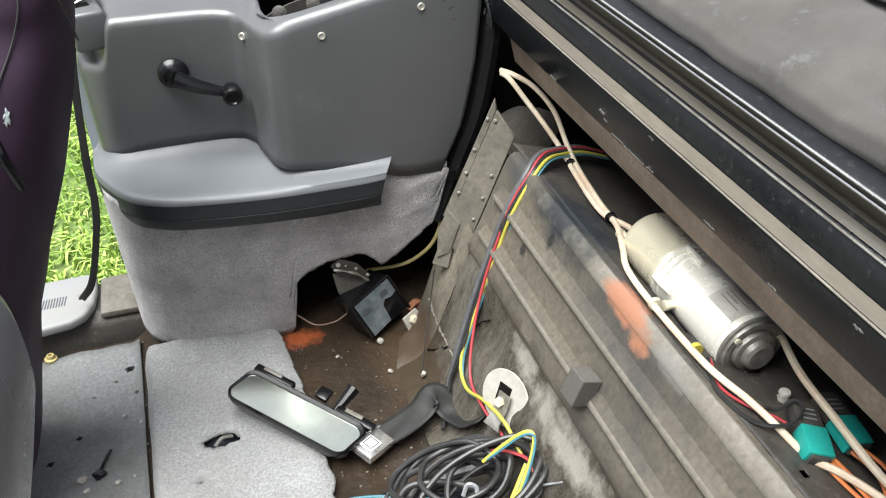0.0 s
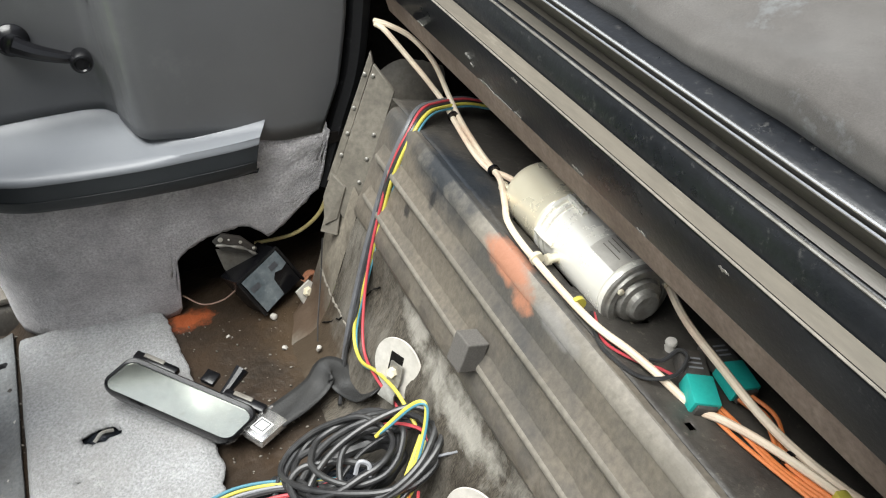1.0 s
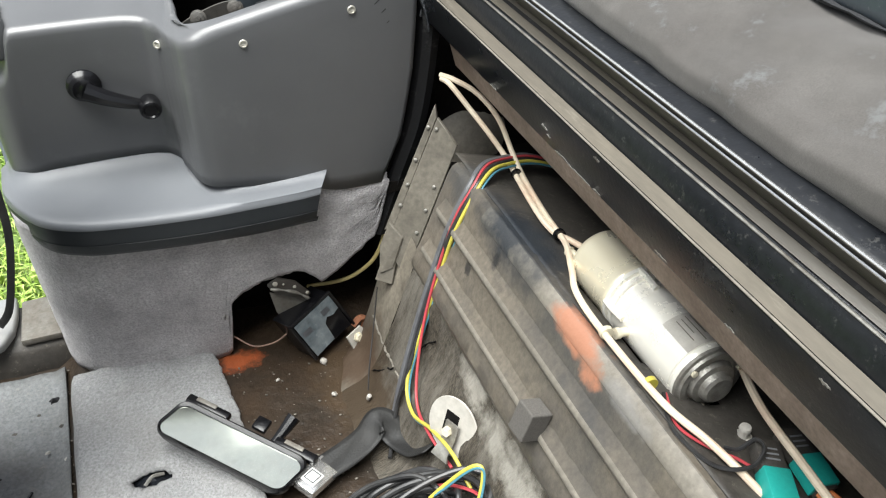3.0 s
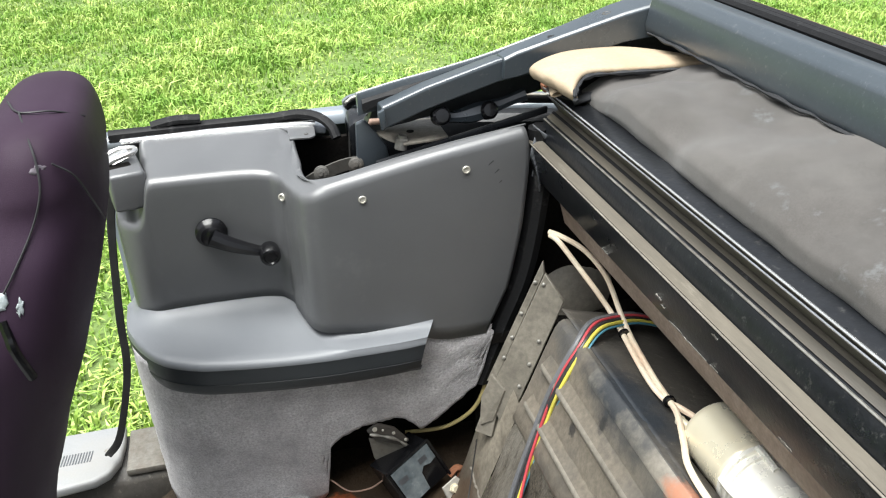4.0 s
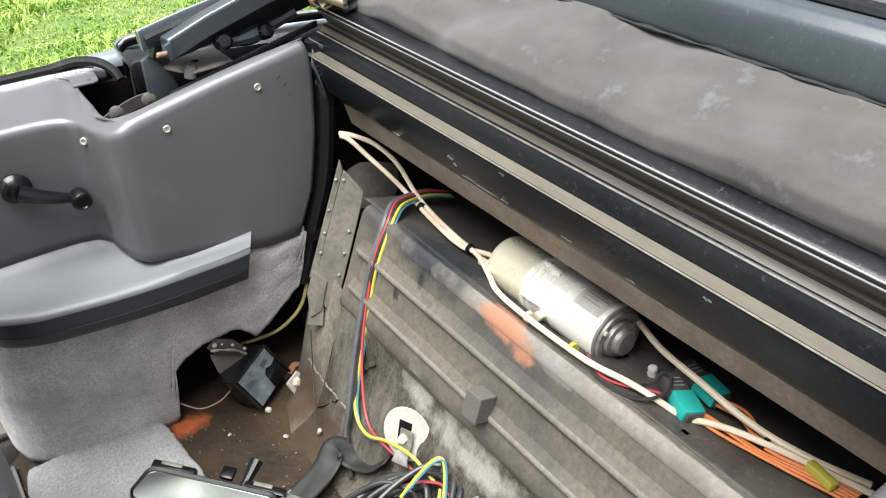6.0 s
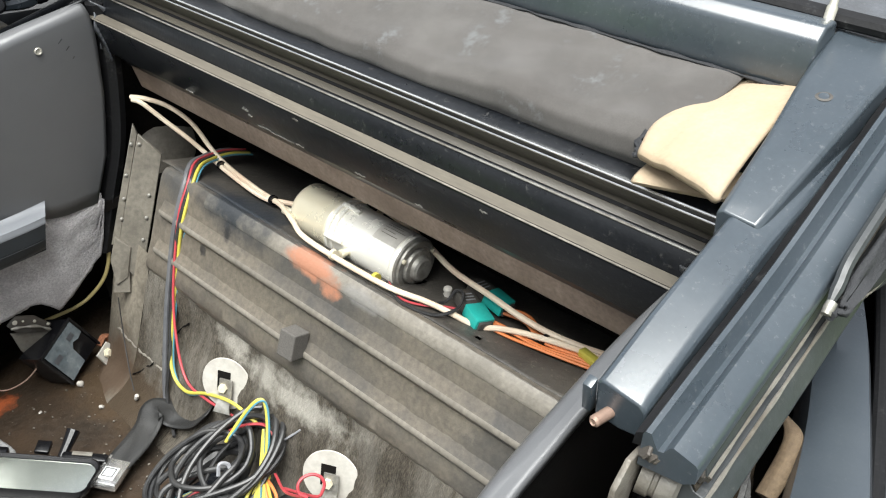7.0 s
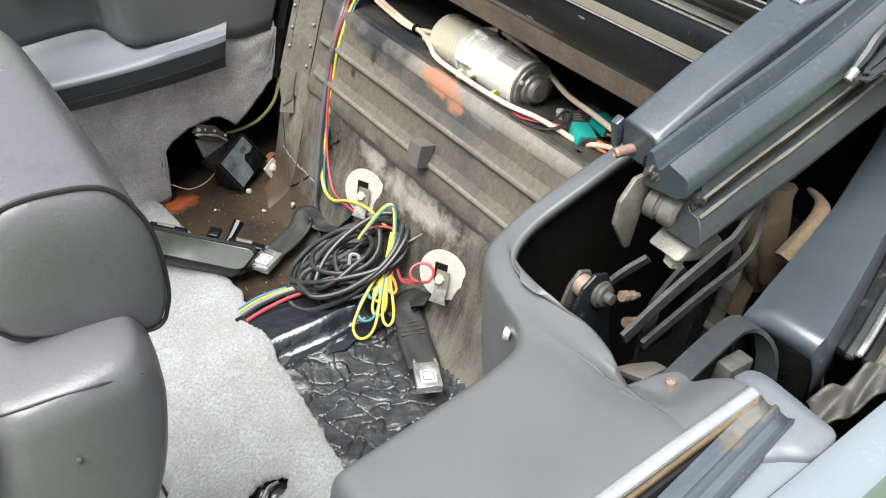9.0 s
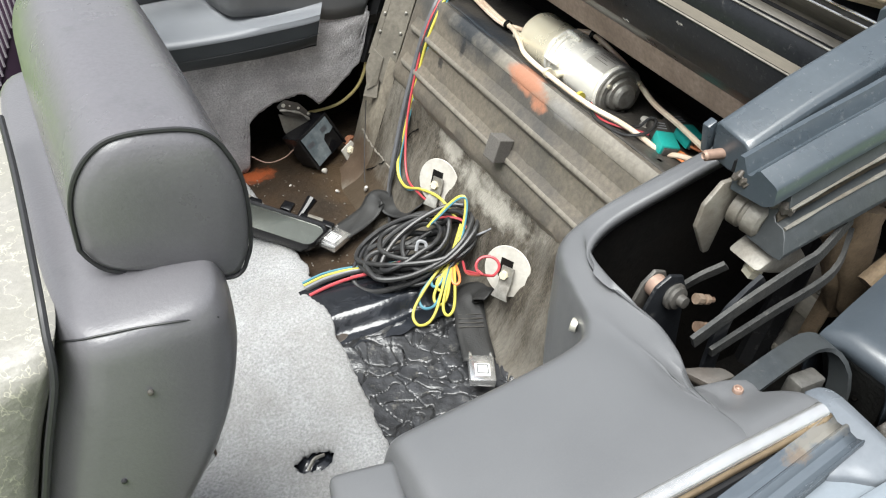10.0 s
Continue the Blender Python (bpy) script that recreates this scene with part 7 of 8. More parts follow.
def buckle(p, turn, web, label, tilt=0, width=0.042, metal=None):
    t = thing("belt_buckle", p, label, "belt buckle", "rear belt buckles")
    m = pose(*p, tilt, 6, turn)
    b = nb()
    box(b, None, (0.044, 0.060, 0.016), bevel=0.003, matrix=m)
    part("buckle_case", b, metal or M_CHROME, t, "bright buckle case")
    b = nb()
    box(b, None, (0.026, 0.028, 0.004), bevel=0.0015, matrix=m @ pose(0, -0.006, 0.008))
    button = part("release_button", b, M_BUTTON, t, "white square release button")
    for px, py, lx, ly in ((0, 0.0035, 0.019, 0.0016), (0, -0.0155, 0.019, 0.0016), (-0.009, -0.006, 0.0016, 0.019), (0.009, -0.006, 0.0016, 0.019)):
        b = nb()
        box(b, None, (lx, ly, 0.001), matrix=m @ pose(px, py, 0.0103))
        part("button_line", b, M_DULLTRIM, button, "dark line on the button")
    for sx in (-0.018, 0.018):
        b = nb()
        box(b, None, (0.005, 0.014, 0.012), bevel=0.001, matrix=m @ pose(sx, 0.032, 0))
        part("buckle_ear", b, M_CHROME, t, "bright buckle ear")
    webbing("belt_webbing", web, width, "black belt webbing", t)


buckle((0.078, 0.243, 0.266), -57, [(0.098, 0.257, 0.264), (0.14, 0.270, 0.268), (0.178, 0.288, 0.272), (0.200, 0.298, 0.290), (0.214, 0.292, 0.284), (0.226, 0.268, 0.270), (0.242, 0.225, 0.286), (0.258, 0.185, 0.335)], "chrome rear belt buckle lying on the floor", -8, 0.050)
buckle((0.157, -0.217, 0.284), -26, [(0.170, -0.188, 0.276), (0.192, -0.125, 0.278), (0.211, -0.078, 0.284), (0.224, -0.054, 0.292), (0.240, -0.062, 0.302), (0.254, -0.090, 0.320)], "bright rear belt buckle beside the side panel", -4, 0.056)
for k in range(4):
    b = nb()
    c = Vector((0.194, -0.118, 0.2815)) + Vector((0.004, 0.009, 0.0006)) * k
    box(b, c, (0.044, 0.0016, 0.0012), (0, 0, -26))
    tagged(part("webbing_stitch", b, M_BRACKET), "pale stitch row across the belt webbing", "stitching", "webbing stitches")


# ---- floor things ----
def carpet_scrap():
    b = nb()
    rear = [(-0.5, -0.07), (-0.42, -0.062), (-0.275, -0.043), (-0.139, -0.031), (0.006, -0.023), (0.12, -0.012), (0.2, 0.0), (0.27, -0.004), (0.33, -0.007), (0.442, -0.009), (0.56, -0.02), (0.64, -0.03)]
    nx, ny = 60, 190
    holes = ((-0.152, -0.232, 0.036, 0.022), (-0.157, 0.342, 0.034, 0.018), (-0.20, 0.265, 0.008, 0.006))

    def f(u, v):
        y = -0.48 + 1.1 * v
        x1 = curve_lin(rear, y) + wob(y, 0, 3, 26, 0.006) + wob(y, 0, 8, 90, 0.003)
        k = min(1, max(0, (-0.12 - y) / 0.1))
        x0 = -0.275 - 0.1 * k * k * (3 - 2 * k)
        x = x0 + (x1 - x0) * u
        z = floor_z(max(x, -0.23), y) + 0.018 + wob(x, y, 1, 16, 0.005) + wob(x, y, 5, 140, 0.0015)
        if u > 0.93:
            z -= 0.008 * (u - 0.93) / 0.07
        if u < 0.06:
            z -= 0.055 * (1 - u / 0.06)
        return (x, y, z)

    sheet(b, f, nx, ny)
    gone = []
    for face in b.faces:
        c = face.calc_center_median()
        for hx, hy, ra, rb in holes:
            if ((c.x - hx) / ra) ** 2 + ((c.y - hy) / rb) ** 2 < 1 + noise.noise((c.x * 90, c.y * 90, 0)) * 0.7:
                gone.append(face)
                break
    bmesh.ops.delete(b, geom=gone, context="FACES")
    for v in b.verts:
        if v.is_boundary:
            for hx, hy, ra, rb in holes:
                q = math.hypot((v.co.x - hx) / ra, (v.co.y - hy) / rb)
                if 0.4 < q < 1.75:
                    k = (1 + 0.22 * noise.noise((v.co.x * 120, v.co.y * 120, 3))) / q
                    v.co.x, v.co.y = hx + (v.co.x - hx) * k, hy + (v.co.y - hy) * k
                    v.co.z -= 0.004
    tagged(part("carpet_piece", b, M_CARPETL, None, "", 70, [("SOLIDIFY", (0.008, 1))]), "pale grey torn carpet strip across the floor", "carpet")
    for k, (hx, hy, ra, rb) in enumerate(holes[:2]):
        # glossy black patch laid under each large tear
        b = nb()
        sheet(b, lambda u, v: (hx + ra * 1.3 * (2 * u - 1), hy + rb * 1.4 * (2 * v - 1), floor_z(hx, hy) + 0.010 + 0.004 * math.sin(9 * u + 5 * v)), 8, 8)
        tagged(part("tear_patch", b, M_TARGLOSS), "glossy black patch showing through a tear", "underlay")
        b = nb()
        tube(b, [(hx - ra * 0.4, hy - rb * 0.3, floor_z(hx, hy) + 0.016), (hx, hy + rb * 0.2, floor_z(hx, hy) + 0.022), (hx + ra * 0.5, hy + rb * 0.4, floor_z(hx, hy) + 0.017)], 0.003, 14, 6)
        tagged(part("seat_clip", b, M_STEEL), "bent steel clip in the carpet tear", "clip")


carpet_scrap()


def tar_mat():
    b = nb()

    def f(u, v):
        x, y = -0.05 + 0.29 * u + 0.02 * v, -0.03 - 0.46 * v
        wx, wy = x + wob(x, y, 1, 26, 0.016), y + wob(x, y, 6, 26, 0.016)
        groove = 0.0
        for k, (sx, sy) in enumerate(((17, 27), (31, 19))):
            q = abs(noise.noise((wx * sx, wy * sy, k * 5.3)))
            groove = max(groove, max(0, 1 - q * 26) * (1 - 0.4 * k))
        tilt = noise.noise((x * 24, y * 24, 2)) * 0.0032 + noise.noise((x * 60, y * 60, 4)) * 0.0008
        return (x + wob(x, y, 0, 30, 0.004), y + wob(x, y, 4, 30, 0.006), floor_z(x, y) + 0.012 + tilt - 0.007 * groove + 0.10 * max(0, x - 0.17))

    sheet(b, f, 170, 240)
    tagged(part("bitumen_mat", b, M_TAR, None, "", 70), "crinkled black bitumen sheet on the floor", "floor mat")
    b = nb()

    def g(u, v):
        x, y = -0.045 + 0.235 * u, 0.118 - 0.158 * v + wob(u, 0, 0, 3, 0.006) + wob(u, 0, 4, 6, 0.014) * max(0, (v - 0.8) / 0.2)
        crease = wob(x, y, 0, 6, 0.003)
        k = min(1, max(0, (v - 0.56) / 0.24))
        drop = 0.026 * k * k * (3 - 2 * k)
        return (x, y - 0.02 * u, 0.279 + 0.015 * u + crease - drop)

    sheet(b, g, 60, 80)
    tagged(part("bitumen_hump", b, M_TARGLOSS, None, "", 70), "glossy black bitumen skin over the tunnel", "floor mat")


tar_mat()


def mirror():
    t = thing("rear_view_mirror", (-0.027, 0.381, 0.255), "loose black rear-view mirror lying on the carpet", "mirror")
    m = pose(-0.032, 0.326, 0.297, 0, 0, -46) @ pose(0, 0, 0, 5, 8.5, 0)

    def outline(l, w, r, n=8):
        out = []
        for cx, cy, a0 in ((l / 2 - r, w / 2 - r, 0), (-l / 2 + r * 1.4, w / 2 - r, 90), (-l / 2 + r * 1.1, -w / 2 + r, 180), (l / 2 - r * 1.3, -w / 2 + r, 270)):
            out += [(cx + r * math.cos(radians(a0 + 90 * k / n)), cy + r * math.sin(radians(a0 + 90 * k / n))) for k in range(n + 1)]
        return out

    b = nb()
    o = outline(0.250, 0.072, 0.02)
    loft(b, [[m @ Vector((x * k, y * h - d, z)) for x, y in o] for k, h, d, z in ((0.7, 0.7, 0, -0.024), (0.88, 0.88, 0, -0.02), (0.97, 0.97, 0, -0.008), (1.0, 1.0, 0, 0.002), (0.994, 0.985, 0, 0.007), (0.975, 0.93, 0.0015, 0.0105), (0.95, 0.82, 0.004, 0.0095), (0.945, 0.80, 0.004, 0.006))])
    bmesh.ops.recalc_face_normals(b, faces=b.faces)
    case = part("mirror_case", b, M_BLACKPL, t, "black plastic case")
    b = nb()
    b.faces.new([b.verts.new(m @ Vector((x * 0.947, y * 0.805 - 0.004, 0.0068))) for x, y in o])
    part("mirror_glass", b, M_GLASS, case, "dusty mirror glass", 0)
    for x, l in ((-0.075, 0.05), (0.09, 0.045)):
        b = nb()
        box(b, None, (l + 0.03, 0.016, 0.014), bevel=0.003, matrix=m @ pose(x, 0.044, -0.006))
        mp = part("map_light", b, M_BLACKPL, t, "black map light housing")
        b = nb()
        box(b, None, (l * 0.75, 0.008, 0.003), bevel=0.001, matrix=m @ pose(x - 0.004, 0.047, 0.0025))
        part("lens", b, M_BRACKETP, mp, "clear lens")
    b = nb()
    box(b, None, (0.024, 0.024, 0.010), bevel=0.002, matrix=m @ pose(0.018, 0.058, -0.004))
    part("toggle", b, M_BLACKPL, t, "black switch block")
    b = nb()
    tube(b, [m @ Vector(p) for p in ((0.05, 0.040, -0.012), (0.056, 0.066, 0.0), (0.060, 0.088, 0.010))], 0.010, 16, 10, lambda f: 0.7 + 0.5 * f)
    part("mount_stem", b, M_BLACKPL, t, "grey mounting stem")


mirror()


def retractor():
    t = thing("belt_retractor", (0.17, 0.55, 0.24), "black belt retractor box with a bluish label", "belt retractor")
    c = [Vector(p) for p in ((0.112, 0.520, 0.334), (0.196, 0.566, 0.354), (0.236, 0.560, 0.268), (0.150, 0.514, 0.248))]
    n = (c[1] - c[0]).cross(c[3] - c[0]).normalized()
    n = n if n.y > 0 else -n
    b = nb()
    mid = sum(c, Vector()) / 4
    loft(b, [[mid + (p - mid) * 0.96 for p in c], [p + n * 0.006 for p in c], [p + n * 0.055 for p in c]])
    bmesh.ops.recalc_face_normals(b, faces=b.faces)
    case = part("case", b, M_BLACKPL, t, "black plastic case", 40, [("BEVEL", (0.002, 2))])
    lid = lambda u, v: c[0].lerp(c[1], u).lerp(c[3].lerp(c[2], u), v) - n * 0.0025
    b = nb()
    b.faces.new([b.verts.new(lid(u, v)) for u, v in ((0.05, 0.05), (0.95, 0.05), (0.95, 0.42), (0.80, 0.46), (0.66, 0.40), (0.56, 0.50), (0.52, 0.92), (0.05, 0.95))])
    lab = part("label", b, M_LABEL, case, "label with bluish reflected haze in its colour, unreadable lettering", 0, [("SOLIDIFY", (0.001, 0))])
    for k, (u0, u1, v0) in enumerate(((0.10, 0.30, 0.28), (0.62, 0.80, 0.2))):
        b = nb()
        b.faces.new([b.verts.new(lid(u, v) - n * 0.0009) for u, v in ((u0, v0), (u1, v0), (u1, v0 + 0.13), (u0, v0 + 0.13))])
        part("letter_bar", b, M_DULLTRIM, lab, "worn lettering bar", 0)
    b = nb()
    f1 = [(0.204, 0.540, 0.268), (0.232, 0.548, 0.282), (0.246, 0.552, 0.260), (0.226, 0.538, 0.246), (0.222, 0.530, 0.232), (0.212, 0.532, 0.244)]
    loft(b, [[Vector(p) - n * 0.022 for p in f1], [Vector(p) - n * 0.018 for p in f1]])
    bmesh.ops.recalc_face_normals(b, faces=b.faces)
    part("mount_tab", b, M_WHITEPL, t, "pale mounting tab")
    b = nb()
    lathe(b, Vector((0.224, 0.542, 0.262)) - n * 0.022, -n, [(0, 0.010), (0.003, 0.010), (0.004, 0.0075), (0.009, 0.0075), (0.009, 0.001)], 6)
    part("bolt", b, M_PUMPA, t, "yellow zinc bolt")
    b = nb()
    tube(b, [(0.235, 0.56, 0.262), (0.25, 0.567, 0.270), (0.262, 0.57, 0.262), (0.258, 0.565, 0.248)], 0.007, 14, 6)
    part("rusty_hook", b, M_RUST, t, "rusty floor hook")
    b = nb()
    lathe(b, (0.163, 0.512, 0.240), -n, [(-0.004, 0.006), (0.003, 0.006), (0.005, 0.003), (0.0052, 0.0003)], 12)
    part("rivet", b, M_WHITEPL, t, "white rivet")
    b = nb()
    poly = [(0.0935, 0.3768), (0.1553, 0.3494), (0.178, 0.334), (0.150, 0.312), (0.1169, 0.3025), (0.1005, 0.3286)]
    prism(b, poly, "y", 0.574, 0.577, 0.001)
    part("bracket", b, M_BRACKETP, t, "bent pale grey steel bracket")
    b = nb()
    prism(b, [(0.0897, 0.4007), (0.1086, 0.4132), (0.1402, 0.3960), (0.165, 0.3616), (0.1542, 0.3509), (0.1025, 0.3774)], "y", 0.565, 0.571, 0.002)
    latch_ = part("latch_arm", b, M_BRACKET, t, "dark locking arm")
    for x, z, r in ((0.104, 0.402, 0.0045), (0.137, 0.386, 0.003), (0.158, 0.366, 0.003), (0.118, 0.397, 0.002)):
        b = nb()
        lathe(b, (x, 0.565, z), (0.1, -1, 0.3), [(-0.001, r), (0.0015, r), (0.0022, r * 0.5), (0.0023, r * 0.1)], 10)
        part("bright_speck", b, M_SCREW, latch_, "small raised bright speck")
    b = nb()
    tube(b, [(0.095, 0.566, 0.392), (0.115, 0.563, 0.386), (0.14, 0.563, 0.372), (0.158, 0.566, 0.352)], 0.0026, 24, 7, lambda f: 1 + 0.4 * math.sin(f * 14))
    part("bright_clip", b, M_STEEL, t, "bright steel clip")
    # raised rim round the label face
    for i in range(4):
        p, q = c[i], c[(i + 1) % 4]
        if i == 2:
            continue
        b = nb()
        tube(b, [p - n * 0.001, p.lerp(q, 0.5) - n * 0.0015, q - n * 0.001], 0.0032, 12, 7)
        part("case_rim", b, M_BLACKPL, case, "")


retractor()
wire("red_wire", [(0.02, 0.60, 0.275), (0.05, 0.575, 0.262), (0.085, 0.56, 0.272), (0.11, 0.555, 0.29)], 0.0016, M_COPPER, "dull reddish wire at the retractor", sides=6)
wire("yellow_tube", [(0.17, 0.625, 0.33), (0.225, 0.60, 0.345), (0.26, 0.59, 0.362), (0.29, 0.575, 0.40), (0.308, 0.57, 0.45), (0.312, 0.575, 0.50)], 0.0036, M_TUBE, "yellowed drain tube beside the carpet", "tube")
# ---- wiring ----
HARNESS = [(0.54, 0.40, 0.640), (0.50, 0.408, 0.652), (0.455, 0.398, 0.662), (0.418, 0.380, 0.668), (0.384, 0.357, 0.650), (0.352, 0.350, 0.598), (0.331, 0.350, 0.540), (0.293, 0.338, 0.440), (0.255, 0.312, 0.350)]
WIRES = ((M_SHEATH, 0.0048, (-0.001, 0.0125, 0.003), "grey cable over the shelf edge"), (M_REDW, 0.0024, (0.001, 0.0045, 0.0065), "red wire over the shelf edge"), (M_BLACKW, 0.0034, (0.001, 0.000, 0.0035), "black cable over the shelf edge"), (M_YELLOWW, 0.0030, (0.003, -0.006, 0.003), "yellow wire over the shelf edge"), (M_BLUEW, 0.0017, (0.006, -0.0115, 0.001), "blue wire over the shelf edge"))
for k, (m_, r, o, lab) in enumerate(WIRES):
    pts = [(x + o[0] + 0.0015 * math.sin(i * 1.7 + k), y + o[1] * (1.0 if i < 6 else 0.7), z + o[2]) for i, (x, y, z) in enumerate(HARNESS)]
    if m_ in (M_YELLOWW, M_BLUEW):
        pts += [(0.246, 0.262 + o[1], 0.330 + o[2]), (0.252, 0.19 + o[1] * 0.4, 0.366), (0.258, 0.12, 0.386), (0.262, 0.06, 0.376)]
    elif m_ is M_REDW:
        pts = pts[:6] + [(0.306, 0.338, 0.478), (0.274, 0.302, 0.396), (0.254, 0.255, 0.350), (0.250, 0.19, 0.352), (0.258, 0.12, 0.352)]
    elif m_ is M_BLACKW:
        pts += [(0.238, 0.31, 0.30), (0.222, 0.285, 0.265), (0.20, 0.24, 0.262)]
    else:
        pts = pts[:8] + [(0.252, 0.325, 0.34), (0.235, 0.315, 0.28), (0.21, 0.27, 0.262)]
    wire("harness_wire", pts, r, m_, lab, "wire", "loom over the shelf", n=90)


def coil():
    rng = random.Random(12)
    t = thing("cable_coil", (0.185, 0.06, 0.30), "tangled coil of black cable heaped on the floor", "cable coil")
    # each turn is a lying ellipse: centre, half length, half width
    turns = (((0.143, 0.085, 0.325), (0.081, -0.019, 0.027), (-0.006, -0.056, -0.002)), ((0.164, 0.093, 0.332), (0.080, -0.013, 0.026), (-0.004, -0.053, -0.001)), ((0.127, 0.043, 0.318), (0.081, -0.040, 0.027), (-0.008, -0.034, -0.003)),
             ((0.183, 0.064, 0.345), (0.091, -0.040, 0.030), (-0.009, -0.070, -0.003)), ((0.191, 0.043, 0.350), (0.087, -0.003, 0.029), (-0.005, -0.058, -0.002)), ((0.189, 0.056, 0.354), (0.052, -0.003, 0.017), (-0.004, -0.038, -0.001)), ((0.218, 0.029, 0.362), (0.075, 0.016, 0.025), (0.004, -0.051, 0.001)))

    def wind(order, r, name, label, lift):
        pts = []
        for k, (i, j) in enumerate(zip(order, order[1:] + order[:1])):
            for q in range(14):
                f, a = q / 14, 2 * math.pi * q / 14
                c, u, v = (Vector(turns[i][m]).lerp(Vector(turns[j][m]), f * f * (3 - 2 * f)) for m in range(3))
                p = c + u * math.cos(a) * rng.uniform(0.95, 1.05) + v * math.sin(a) * rng.uniform(0.93, 1.07)
                pts.append(p + Vector((0, 0, lift + 0.005 * k + 0.007 * math.sin(2 * a + 1.7 * k))))
        b = nb()
        tube(b, pts, r, len(pts) * 5, 9)
        part(name, b, M_BLACKW, t, label)

    wind([2, 0, 3, 1, 4], 0.0052, "black_cable", "thick black rubber cable", -0.008)
    wind([6, 5, 3, 0], 0.0046, "thin_cable", "second black cable", 0.006)
    wind([4, 6, 1], 0.0034, "inner_cable", "thinner black cable in the heap", -0.016)
    for pts, r, m_ in (([(0.262, 0.005, 0.372), (0.28, -0.01, 0.388), (0.289, -0.022, 0.402), (0.292, -0.030, 0.412)], 0.0020, M_GREYW), ([(0.160, 0.030, 0.362), (0.169, 0.036, 0.376), (0.180, 0.030, 0.372), (0.176, 0.020, 0.360)], 0.0034, M_GREYW), ([(0.20, 0.10, 0.352), (0.225, 0.085, 0.372), (0.25, 0.06, 0.385), (0.268, 0.04, 0.378), (0.262, 0.01, 0.36)], 0.0026, M_REDW)):
        b = nb()
        tube(b, pts, r, 24, 6)
        part("pale_tie" if m_ is M_GREYW else "red_lead", b, m_, t, "pale cable tie" if m_ is M_GREYW else "red wire through the coil")
    # bundle of black cable that holds the heap off the floor
    b = nb()
    tube(b, [(0.06, 0.12, 0.285), (0.10, 0.085, 0.296), (0.15, 0.055, 0.302), (0.20, 0.04, 0.315), (0.235, 0.06, 0.33), (0.22, 0.10, 0.318), (0.16, 0.115, 0.30), (0.11, 0.10, 0.288)], 0.011, 70, 9, lambda f: 1 + 0.12 * math.sin(f * 60))
    part("taped_cable", b, M_BLACKW, t, "taped thick cable under the coil")


coil()


